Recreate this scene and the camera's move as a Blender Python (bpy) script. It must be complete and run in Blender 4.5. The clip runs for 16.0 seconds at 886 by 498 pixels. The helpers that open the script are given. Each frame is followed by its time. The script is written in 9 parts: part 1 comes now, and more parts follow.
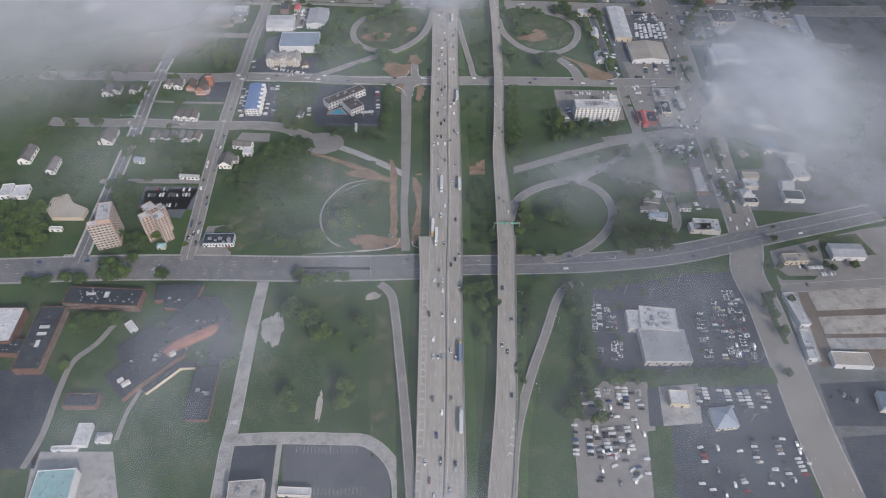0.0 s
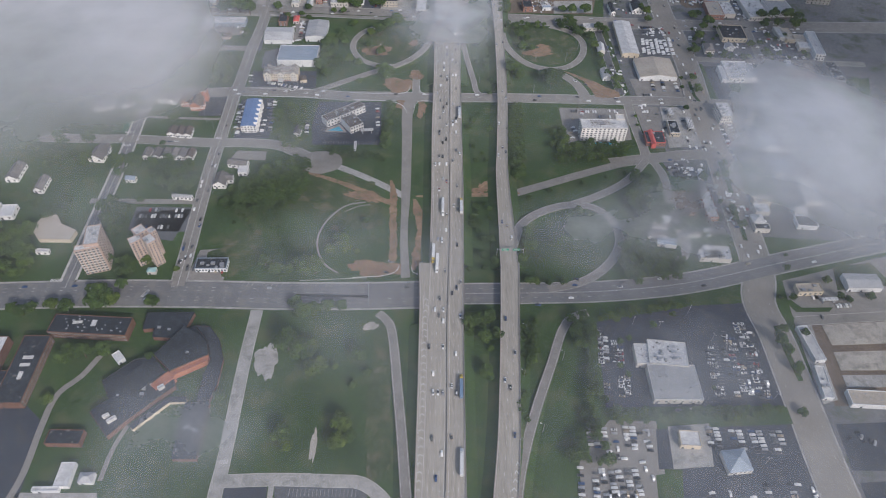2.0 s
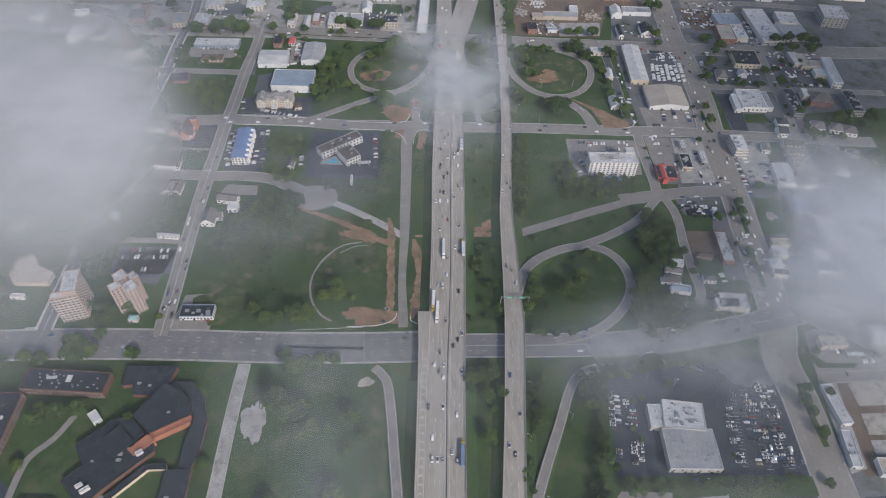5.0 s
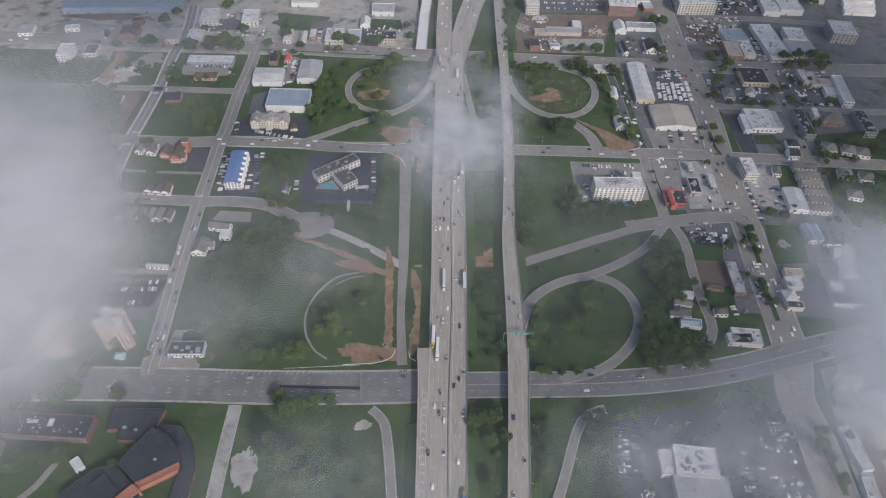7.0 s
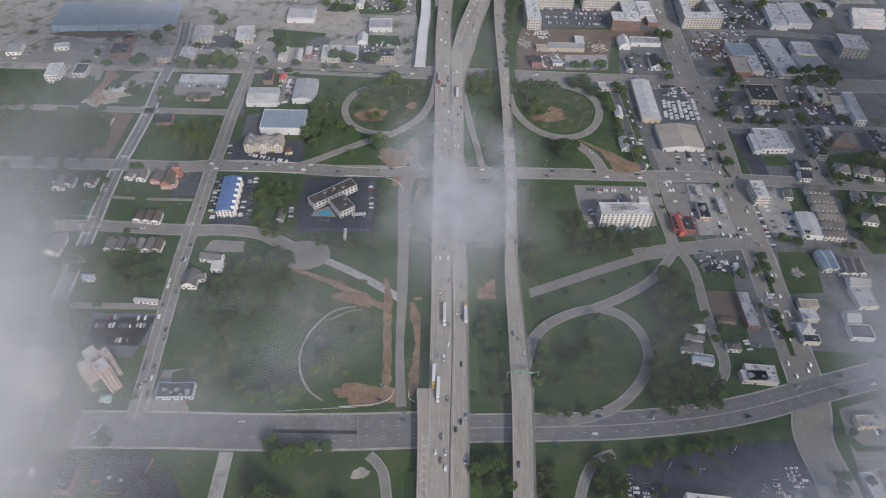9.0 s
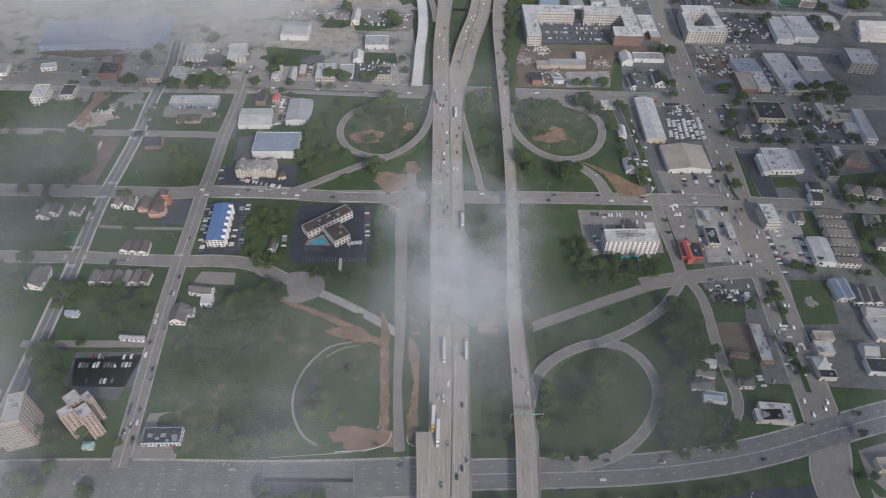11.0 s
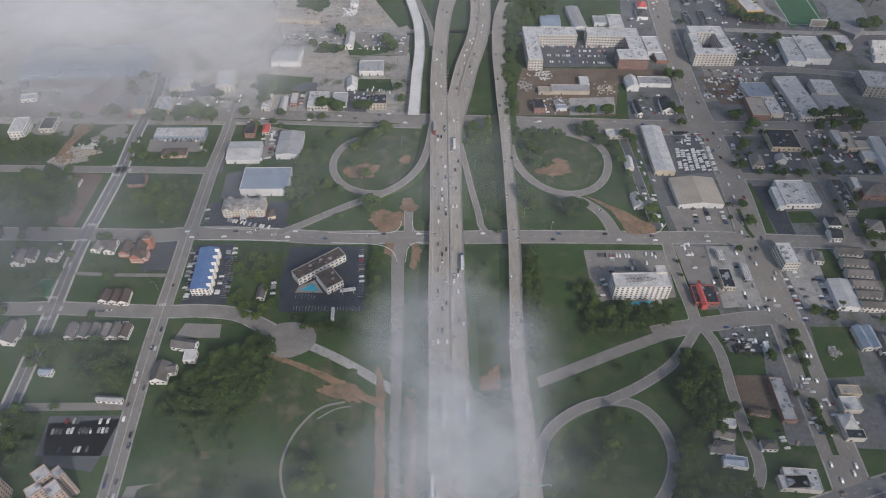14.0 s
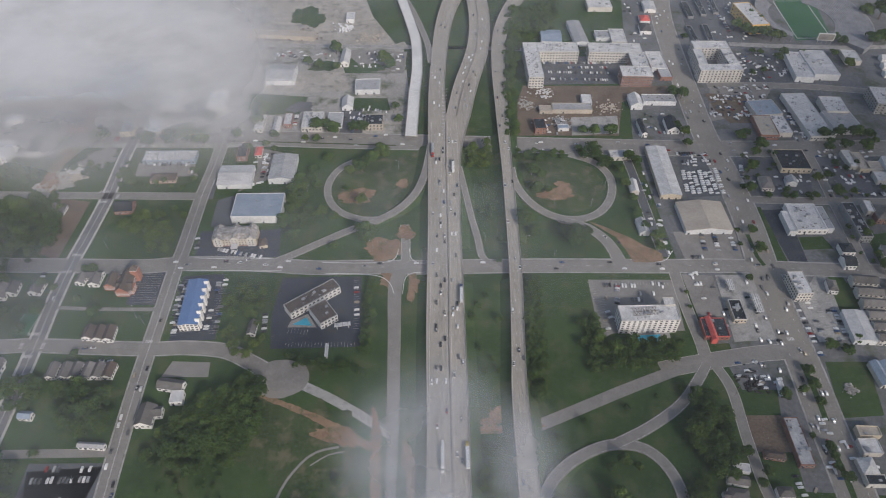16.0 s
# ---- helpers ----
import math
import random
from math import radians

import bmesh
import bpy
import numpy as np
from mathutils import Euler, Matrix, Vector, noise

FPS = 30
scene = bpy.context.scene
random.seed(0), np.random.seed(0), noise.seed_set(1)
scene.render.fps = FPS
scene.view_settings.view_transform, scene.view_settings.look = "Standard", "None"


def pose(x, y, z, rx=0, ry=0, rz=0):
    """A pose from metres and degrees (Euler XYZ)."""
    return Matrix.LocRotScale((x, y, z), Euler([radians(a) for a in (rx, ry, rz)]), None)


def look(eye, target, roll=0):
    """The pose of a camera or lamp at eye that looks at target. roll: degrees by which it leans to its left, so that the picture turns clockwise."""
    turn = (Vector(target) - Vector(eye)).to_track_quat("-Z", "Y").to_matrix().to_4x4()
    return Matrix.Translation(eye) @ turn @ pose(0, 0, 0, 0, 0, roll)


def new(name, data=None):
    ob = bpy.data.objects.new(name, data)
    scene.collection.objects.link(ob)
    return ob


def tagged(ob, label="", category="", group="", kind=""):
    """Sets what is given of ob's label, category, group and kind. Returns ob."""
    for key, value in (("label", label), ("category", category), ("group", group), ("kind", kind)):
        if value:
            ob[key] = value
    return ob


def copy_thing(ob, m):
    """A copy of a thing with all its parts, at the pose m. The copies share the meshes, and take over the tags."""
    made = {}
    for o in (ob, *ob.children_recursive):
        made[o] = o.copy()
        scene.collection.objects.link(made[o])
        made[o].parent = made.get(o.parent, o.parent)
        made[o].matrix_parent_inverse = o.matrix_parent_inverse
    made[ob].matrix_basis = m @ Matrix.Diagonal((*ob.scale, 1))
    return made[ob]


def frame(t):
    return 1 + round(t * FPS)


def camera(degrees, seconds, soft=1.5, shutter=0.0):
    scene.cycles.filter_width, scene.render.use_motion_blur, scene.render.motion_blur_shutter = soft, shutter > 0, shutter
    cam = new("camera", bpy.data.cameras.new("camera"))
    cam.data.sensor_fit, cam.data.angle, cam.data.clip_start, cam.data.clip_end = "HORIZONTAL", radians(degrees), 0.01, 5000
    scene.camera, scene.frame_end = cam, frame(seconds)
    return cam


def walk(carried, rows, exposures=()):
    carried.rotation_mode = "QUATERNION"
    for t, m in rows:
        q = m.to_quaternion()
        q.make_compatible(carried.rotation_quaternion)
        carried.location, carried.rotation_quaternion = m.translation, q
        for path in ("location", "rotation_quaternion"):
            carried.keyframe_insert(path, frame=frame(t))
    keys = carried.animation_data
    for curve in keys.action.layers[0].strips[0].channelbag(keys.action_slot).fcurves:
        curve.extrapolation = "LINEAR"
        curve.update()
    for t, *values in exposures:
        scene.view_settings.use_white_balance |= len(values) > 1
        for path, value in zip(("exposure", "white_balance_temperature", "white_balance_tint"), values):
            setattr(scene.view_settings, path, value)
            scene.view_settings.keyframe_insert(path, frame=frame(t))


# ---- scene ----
cam = camera(66.9, 16.0, soft=1.1)
SUN, SKY = 2.9, 0.13
PATH = [
    (0, (0.007, 0.008, 465.987), (0.049, 1.352, 464.507), 1.1),
    (0.5, (-0.411, 7.224, 465.54), (-0.368, 8.57, 464.061), 1.3),
    (1, (-0.3, 14.992, 465.294), (-0.258, 16.339, 463.817), 1.4),
    (1.5, (-0.369, 23.084, 464.861), (-0.327, 24.432, 463.385), 1.5),
    (2, (-0.76, 31.737, 464.894), (-0.717, 33.085, 463.418), 1.6),
    (2.5, (-0.911, 40.383, 464.67), (-0.87, 41.733, 463.195), 1.8),
    (3, (-0.997, 49.148, 464.612), (-0.958, 50.499, 463.138), 1.9),
    (3.5, (-0.827, 57.976, 464.175), (-0.789, 59.329, 462.702), 1.9),
    (4, (-1.016, 66.982, 464.153), (-0.973, 68.335, 462.681), 1.9),
    (6.3, (-2.256, 107.784, 464.387), (-2.209, 109.14, 462.918), 2.1),
    (6.5, (-2.313, 111.309, 464.391), (-2.265, 112.667, 462.923), 2.1),
    (7, (-2.397, 120.069, 464.036), (-2.349, 121.428, 462.569), 2.1),
    (7.5, (-2.413, 128.968, 464.01), (-2.366, 130.328, 462.545), 2.0),
    (8, (-2.393, 137.867, 464.084), (-2.346, 139.228, 462.62), 2.0),
    (8.5, (-2.218, 146.766, 463.976), (-2.172, 148.128, 462.513), 1.9),
    (9, (-2.053, 155.743, 464.195), (-2.006, 157.106, 462.733), 1.8),
    (11.5, (-1.162, 198.454, 462.72), (-1.113, 199.828, 461.268), 1.4),
    (12, (-0.833, 207.134, 462.695), (-0.784, 208.51, 461.244), 1.3),
    (12.5, (-0.636, 216.013, 462.598), (-0.585, 217.389, 461.147), 1.2),
    (13, (-0.074, 224.773, 462.638), (-0.023, 226.151, 461.189), 1.2),
    (13.5, (0.523, 233.69, 462.721), (0.573, 235.069, 461.273), 1.0),
    (14, (1.055, 242.564, 462.744), (1.104, 243.944, 461.297), 1.0),
    (14.5, (1.424, 251.32, 462.463), (1.475, 252.702, 461.018), 0.9),
    (15, (2.506, 259.96, 462.295), (2.555, 261.344, 460.852), 0.8),
    (15.5, (3.008, 268.62, 462.374), (3.058, 270.005, 460.932), 0.7),
    (16, (3.632, 277.538, 462.377), (3.68, 278.925, 460.936), 0.7),
]
walk(cam, [(t, look(eye, target, roll)) for t, eye, target, roll in PATH], [(0.0, 0.0, 6210, 15), (16.0, -0.15, 6470, 14)])

# ---- daylight: low morning sun behind thin cloud ----
SUN_EL, SHADOW = 33.0, (-0.5, 0.866)
world = bpy.data.worlds.new("hazy_morning_sky")
scene.world = world
world.use_nodes = True
wn, wl = world.node_tree.nodes, world.node_tree.links
sky = wn.new("ShaderNodeTexSky")
sky.sky_type, sky.sun_disc = "NISHITA", False
sky.sun_elevation = radians(SUN_EL)
sky.sun_rotation = math.atan2(-SHADOW[0], -SHADOW[1])
sky.air_density, sky.dust_density = 1.2, 2.5
wn["Background"].inputs["Strength"].default_value = SKY
wl.new(sky.outputs[0], wn["Background"].inputs["Color"])
sun = new("sun", bpy.data.lights.new("sun", "SUN"))
sun.data.energy, sun.data.angle, sun.data.color = SUN, radians(4.0), (1.0, 0.95, 0.88)
flat = Vector((-SHADOW[0], -SHADOW[1], 0)).normalized() * math.cos(radians(SUN_EL))
sun.matrix_world = look(flat * 900 + Vector((0, 500, 900 * math.sin(radians(SUN_EL)))), (0, 500, 0))


# ---- materials ----
MATS = {}


def ramp_node(nt, fac, stops):
    """A colour ramp over fac with (position, colour) stops."""
    r = nt.nodes.new("ShaderNodeValToRGB")
    while len(r.color_ramp.elements) < len(stops):
        r.color_ramp.elements.new(0.5)
    for e, (p, c) in zip(r.color_ramp.elements, stops):
        e.position, e.color = p, (*c, 1)
    nt.links.new(fac, r.inputs["Fac"])
    return r.outputs["Color"]


def noise_node(nt, scale, detail=4.0, rough=0.55, stretch=None):
    geo = nt.nodes.new("ShaderNodeNewGeometry")
    n = nt.nodes.new("ShaderNodeTexNoise")
    n.inputs["Scale"].default_value, n.inputs["Detail"].default_value, n.inputs["Roughness"].default_value = scale, detail, rough
    if stretch:
        mp = nt.nodes.new("ShaderNodeMapping")
        mp.inputs["Scale"].default_value = stretch
        nt.links.new(geo.outputs["Position"], mp.inputs["Vector"])
        nt.links.new(mp.outputs["Vector"], n.inputs["Vector"])
    else:
        nt.links.new(geo.outputs["Position"], n.inputs["Vector"])
    return n.outputs["Fac"]


def mix_colour(nt, fac, a, b, mode="MIX"):
    m = nt.nodes.new("ShaderNodeMix")
    m.data_type, m.blend_type = "RGBA", mode
    if isinstance(fac, float):
        m.inputs[0].default_value = fac
    else:
        nt.links.new(fac, m.inputs[0])
    for slot, v in ((6, a), (7, b)):
        if isinstance(v, tuple):
            m.inputs[slot].default_value = (*v, 1)
        else:
            nt.links.new(v, m.inputs[slot])
    return m.outputs[2]


def surface(name, dark, light, broad=0.02, fine=0.6, rough=0.85, metal=0.0, bump=0.15, stain=None, stretch=None, vary=0.0):
    """Two scales of variation between a dark and a light tone; stain adds a third tone in patches; vary shifts each object."""
    m = bpy.data.materials.new(name)
    m.use_nodes = True
    nt = m.node_tree
    b = nt.nodes["Principled BSDF"]
    wide, small = noise_node(nt, broad, 5, 0.6, stretch), noise_node(nt, fine, 5, 0.65, stretch)
    add = nt.nodes.new("ShaderNodeMath")
    add.operation = "MULTIPLY_ADD"
    nt.links.new(small, add.inputs[0])
    add.inputs[1].default_value = 0.55
    half = nt.nodes.new("ShaderNodeMath")
    half.operation = "MULTIPLY"
    nt.links.new(wide, half.inputs[0])
    half.inputs[1].default_value = 0.45
    nt.links.new(half.outputs[0], add.inputs[2])
    col = ramp_node(nt, add.outputs[0], [(0.40, dark), (0.60, light)])
    if stain:
        patch_fac = ramp_node(nt, noise_node(nt, broad * 2.7, 4, 0.6), [(0.5, (0, 0, 0)), (0.68, (1, 1, 1))])
        col = mix_colour(nt, patch_fac, col, stain)
    if vary:
        info = nt.nodes.new("ShaderNodeObjectInfo")
        tone = ramp_node(nt, info.outputs["Random"], [(0.0, (1 - vary,) * 3), (1.0, (1 + vary,) * 3)])
        col = mix_colour(nt, 1.0, col, tone, "MULTIPLY")
    nt.links.new(col, b.inputs["Base Color"])
    b.inputs["Roughness"].default_value, b.inputs["Metallic"].default_value = rough, metal
    if bump:
        bp = nt.nodes.new("ShaderNodeBump")
        bp.inputs["Strength"].default_value, bp.inputs["Distance"].default_value = bump, 0.3
        nt.links.new(small, bp.inputs["Height"])
        nt.links.new(bp.outputs[0], b.inputs["Normal"])
    MATS[name] = m
    return m


def chosen(name, stops, rough, metal=0.0, joined=False):
    """One colour an object (or a loose piece of a joined one), picked out of stops by its own random number."""
    m = bpy.data.materials.new(name)
    m.use_nodes = True
    nt = m.node_tree
    pick = nt.nodes.new("ShaderNodeNewGeometry").outputs["Random Per Island"] if joined else nt.nodes.new("ShaderNodeObjectInfo").outputs["Random"]
    col = ramp_node(nt, pick, stops)
    nt.nodes[-1].color_ramp.interpolation = "CONSTANT"
    b = nt.nodes["Principled BSDF"]
    dirt = ramp_node(nt, noise_node(nt, 1.5), [(0.3, (0.85, 0.85, 0.84)), (0.7, (1, 1, 1))])
    nt.links.new(mix_colour(nt, 1.0, col, dirt, "MULTIPLY"), b.inputs["Base Color"])
    b.inputs["Roughness"].default_value, b.inputs["Metallic"].default_value = rough, metal
    MATS[name] = m
    return m


surface("grass", (0.0165, 0.042, 0.009), (0.042, 0.083, 0.0185), 0.018, 0.35, 0.95, bump=0.12, stain=(0.066, 0.084, 0.032))
surface("meadow", (0.023, 0.043, 0.013), (0.060, 0.088, 0.029), 0.03, 0.4, 0.95, bump=0.12, stain=(0.110, 0.105, 0.06))
surface("town_ground", (0.100, 0.104, 0.110), (0.165, 0.167, 0.170), 0.016, 0.3, 0.95, bump=0.3, stain=(0.070, 0.085, 0.055))
surface("asphalt", (0.066, 0.071, 0.079), (0.113, 0.119, 0.129), 0.03, 0.5, 0.9, stain=(0.105, 0.109, 0.114))
surface("grey_asphalt", (0.125, 0.127, 0.130), (0.173, 0.175, 0.177), 0.04, 0.6, 0.92, bump=0.05, stain=(0.188, 0.182, 0.172))
surface("new_asphalt", (0.022, 0.029, 0.041), (0.042, 0.051, 0.067), 0.03, 0.5, 0.85, stain=(0.055, 0.056, 0.06))
surface("old_asphalt", (0.178, 0.169, 0.155), (0.240, 0.227, 0.207), 0.04, 0.6, 0.92, bump=0.05, stain=(0.245, 0.232, 0.212))
surface("tan_asphalt", (0.195, 0.180, 0.158), (0.265, 0.247, 0.218), 0.04, 0.6, 0.92, bump=0.05, stain=(0.225, 0.210, 0.188))
surface("highway", (0.250, 0.230, 0.198), (0.370, 0.342, 0.296), 0.05, 0.7, 0.9, stretch=(1.0, 0.08, 1.0), stain=(0.30, 0.28, 0.245))
surface("concrete", (0.24, 0.235, 0.22), (0.38, 0.37, 0.35), 0.05, 0.8, 0.9, stain=(0.2, 0.195, 0.185))
surface("new_concrete", (0.50, 0.50, 0.49), (0.68, 0.68, 0.66), 0.04, 0.6, 0.85)
surface("barrier", (0.26, 0.23, 0.2), (0.36, 0.33, 0.3), 0.2, 1.0, 0.9)
surface("clay", (0.160, 0.098, 0.060), (0.280, 0.184, 0.116), 0.06, 0.5, 0.95, bump=0.5, stain=(0.105, 0.105, 0.052))
surface("gravel", (0.28, 0.26, 0.23), (0.42, 0.39, 0.34), 0.04, 0.9, 0.95, bump=0.6, stain=(0.2, 0.19, 0.17))
surface("brown_soil", (0.10, 0.075, 0.055), (0.17, 0.13, 0.095), 0.05, 0.5, 0.95, bump=0.5)
surface("turf", (0.020, 0.085, 0.035), (0.03, 0.115, 0.05), 0.05, 0.4, 0.9)
surface("paint_white", (0.40, 0.39, 0.37), (0.62, 0.61, 0.59), 0.3, 1.5, 0.7, bump=0)
surface("white_roof", (0.40, 0.40, 0.40), (0.60, 0.60, 0.595), 0.06, 0.5, 0.7, vary=0.1, stain=(0.40, 0.40, 0.39))
surface("grey_roof", (0.28, 0.285, 0.29), (0.40, 0.405, 0.41), 0.06, 0.5, 0.7, vary=0.18)
surface("tan_roof", (0.33, 0.29, 0.24), (0.43, 0.39, 0.33), 0.05, 0.5, 0.75, vary=0.08)
surface("dark_roof", (0.011, 0.015, 0.020), (0.024, 0.031, 0.039), 0.06, 0.5, 0.8, vary=0.15, stain=(0.033, 0.039, 0.047))
surface("shingle", (0.085, 0.08, 0.076), (0.17, 0.16, 0.152), 0.1, 1.2, 0.9, vary=0.35)
surface("brown_roof", (0.060, 0.046, 0.038), (0.115, 0.088, 0.072), 0.1, 0.8, 0.9, vary=0.1)
surface("blue_roof", (0.07, 0.14, 0.30), (0.12, 0.21, 0.40), 0.08, 0.7, 0.55, vary=0.05)
surface("pale_blue_roof", (0.19, 0.24, 0.30), (0.27, 0.325, 0.39), 0.08, 0.7, 0.6, vary=0.05)
surface("teal_roof", (0.20, 0.34, 0.34), (0.29, 0.45, 0.44), 0.05, 0.5, 0.6)
surface("red_roof", (0.42, 0.07, 0.06), (0.58, 0.12, 0.10), 0.1, 0.7, 0.6)
surface("pale_wall", (0.42, 0.40, 0.37), (0.56, 0.54, 0.50), 0.08, 0.8, 0.85, vary=0.1)
surface("orange_brick", (0.27, 0.105, 0.066), (0.40, 0.17, 0.105), 0.1, 1.6, 0.9, vary=0.08)
surface("pale_walk", (0.36, 0.345, 0.315), (0.50, 0.485, 0.45), 0.1, 0.9, 0.9, stain=(0.30, 0.29, 0.26))
surface("blue_wall", (0.22, 0.30, 0.42), (0.32, 0.41, 0.53), 0.1, 0.6, 0.7)
surface("school_brick", (0.095, 0.050, 0.037), (0.16, 0.083, 0.060), 0.1, 1.6, 0.9, vary=0.1)
surface("north_yards", (0.235, 0.226, 0.208), (0.37, 0.355, 0.325), 0.02, 0.35, 0.95, bump=0.3, stain=(0.085, 0.100, 0.060))
surface("white_wall", (0.62, 0.61, 0.59), (0.76, 0.75, 0.73), 0.1, 0.8, 0.8, vary=0.06)
surface("beige_wall", (0.42, 0.36, 0.27), (0.56, 0.49, 0.38), 0.08, 0.8, 0.85, vary=0.1)
surface("brick", (0.17, 0.085, 0.065), (0.28, 0.145, 0.11), 0.1, 1.6, 0.9, vary=0.12, stain=(0.25, 0.15, 0.12))
surface("pink_brick", (0.34, 0.245, 0.205), (0.46, 0.345, 0.29), 0.1, 1.6, 0.9)
surface("metal_wall", (0.52, 0.53, 0.54), (0.66, 0.67, 0.68), 0.1, 0.6, 0.6, vary=0.1)
surface("yellow_wall", (0.60, 0.37, 0.10), (0.72, 0.46, 0.15), 0.1, 0.6, 0.7)
surface("dark_soot", (0.015, 0.015, 0.016), (0.035, 0.034, 0.033), 0.1, 0.6, 0.9)
surface("steel", (0.30, 0.31, 0.32), (0.42, 0.43, 0.44), 0.2, 1.0, 0.5, 0.6, bump=0)
surface("wood_pole", (0.10, 0.075, 0.055), (0.17, 0.13, 0.10), 0.3, 2.0, 0.9)
surface("sign_green", (0.02, 0.20, 0.13), (0.03, 0.26, 0.17), 0.3, 1.0, 0.5, bump=0)
surface("pool_water", (0.04, 0.36, 0.52), (0.07, 0.46, 0.62), 0.2, 0.8, 0.08, bump=0.05)
surface("rubber", (0.015, 0.015, 0.015), (0.03, 0.03, 0.03), 0.5, 2.0, 0.8, bump=0)
surface("bark", (0.07, 0.052, 0.038), (0.14, 0.11, 0.085), 0.5, 3.0, 0.95)
surface("seat_rows", (0.17, 0.17, 0.18), (0.27, 0.27, 0.28), 0.1, 0.8, 0.8, stretch=(1, 1, 6))
CAR_TONES = [(0.0, (0.74, 0.74, 0.73)), (0.36, (0.03, 0.032, 0.036)), (0.56, (0.36, 0.37, 0.38)), (0.72, (0.12, 0.125, 0.13)),
                     (0.87, (0.26, 0.03, 0.03)), (0.905, (0.04, 0.08, 0.18)), (0.95, (0.34, 0.29, 0.22))]
chosen("car_paint", CAR_TONES, 0.3, 0.2)
chosen("joined_car_paint", CAR_TONES, 0.3, 0.2, True)
chosen("joined_van_paint", [(0.0, (0.78, 0.78, 0.77)), (0.8, (0.6, 0.61, 0.62))], 0.3, 0.1, True)
chosen("white_car_paint", [(0.0, (0.78, 0.78, 0.77)), (0.75, (0.6, 0.61, 0.62))], 0.3, 0.1)
chosen("trailer_paint", [(0.0, (0.70, 0.70, 0.69)), (0.5, (0.16, 0.24, 0.36)), (0.62, (0.60, 0.61, 0.62)), (0.9, (0.38, 0.39, 0.40))], 0.45)
chosen("cab_paint", [(0.0, (0.70, 0.70, 0.69)), (0.45, (0.34, 0.03, 0.03)), (0.6, (0.03, 0.05, 0.14)), (0.75, (0.5, 0.36, 0.05)), (0.85, (0.04, 0.04, 0.045))], 0.35)
surface("window_glass", (0.045, 0.052, 0.062), (0.085, 0.095, 0.11), 0.3, 1.0, 0.12, bump=0)


def foliage(name, dark, light, yellow):
    m = surface(name, dark, light, 0.15, 1.4, 0.8, bump=0)
    nt = m.node_tree
    b = nt.nodes["Principled BSDF"]
    col = b.inputs["Base Color"].links[0].from_socket
    warm = ramp_node(nt, noise_node(nt, 0.055, 2, 0.5), [(0.48, (0, 0, 0)), (0.66, (1, 1, 1))])
    col = mix_colour(nt, 1.0, col, mix_colour(nt, warm, (1.0, 1.0, 1.0), (1.22, 1.14, 0.95)), "MULTIPLY")
    isl, info = nt.nodes.new("ShaderNodeNewGeometry"), nt.nodes.new("ShaderNodeObjectInfo")
    leaf_tone = ramp_node(nt, isl.outputs["Random Per Island"], [(0, (0.6, 0.6, 0.6)), (1, (1.35, 1.35, 1.25))])
    tree_tone = ramp_node(nt, info.outputs["Random"], [(0, (0.75, 0.8, 0.8)), (0.75, (1.1, 1.1, 1.0)), (1, yellow)])
    col = mix_colour(nt, 1.0, mix_colour(nt, 1.0, col, leaf_tone, "MULTIPLY"), tree_tone, "MULTIPLY")
    nt.links.new(col, b.inputs["Base Color"])
    b.inputs["Specular IOR Level"].default_value = 0.25
    return m


foliage("leaves", (0.016, 0.037, 0.011), (0.068, 0.110, 0.029), (1.4, 1.22, 0.9))


# ---- builders ----
def emit(name, verts, faces, material, parent=None, label="", smooth=False):
    """Links vertices and faces as one mesh object."""
    me = bpy.data.meshes.new(name)
    me.from_pydata([tuple(map(float, v)) for v in verts], [], [tuple(f) for f in faces])
    mats = material if isinstance(material, (list, tuple)) else [material]
    for m in mats:
        me.materials.append(MATS[m] if isinstance(m, str) else m)
    if smooth:
        me.polygons.foreach_set("use_smooth", [True] * len(me.polygons))
    ob = new(name, me)
    if parent:
        ob.parent = parent
    if label:
        tagged(ob, label)
    return ob


def shared(name, mesh, parent, m=None, label=""):
    """One more object on a mesh that exists already."""
    ob = new(name, mesh)
    ob.parent = parent
    if m is not None:
        ob.matrix_basis = m
    if label:
        tagged(ob, label)
    return ob


def base(name, label, category, x=0.0, y=0.0, z=0.0, rot=0.0, group="", kind=""):
    e = new(name)
    e.empty_display_size = 0.5
    e.matrix_basis = pose(x, y, z, 0, 0, rot)
    return tagged(e, label, category, group, kind)


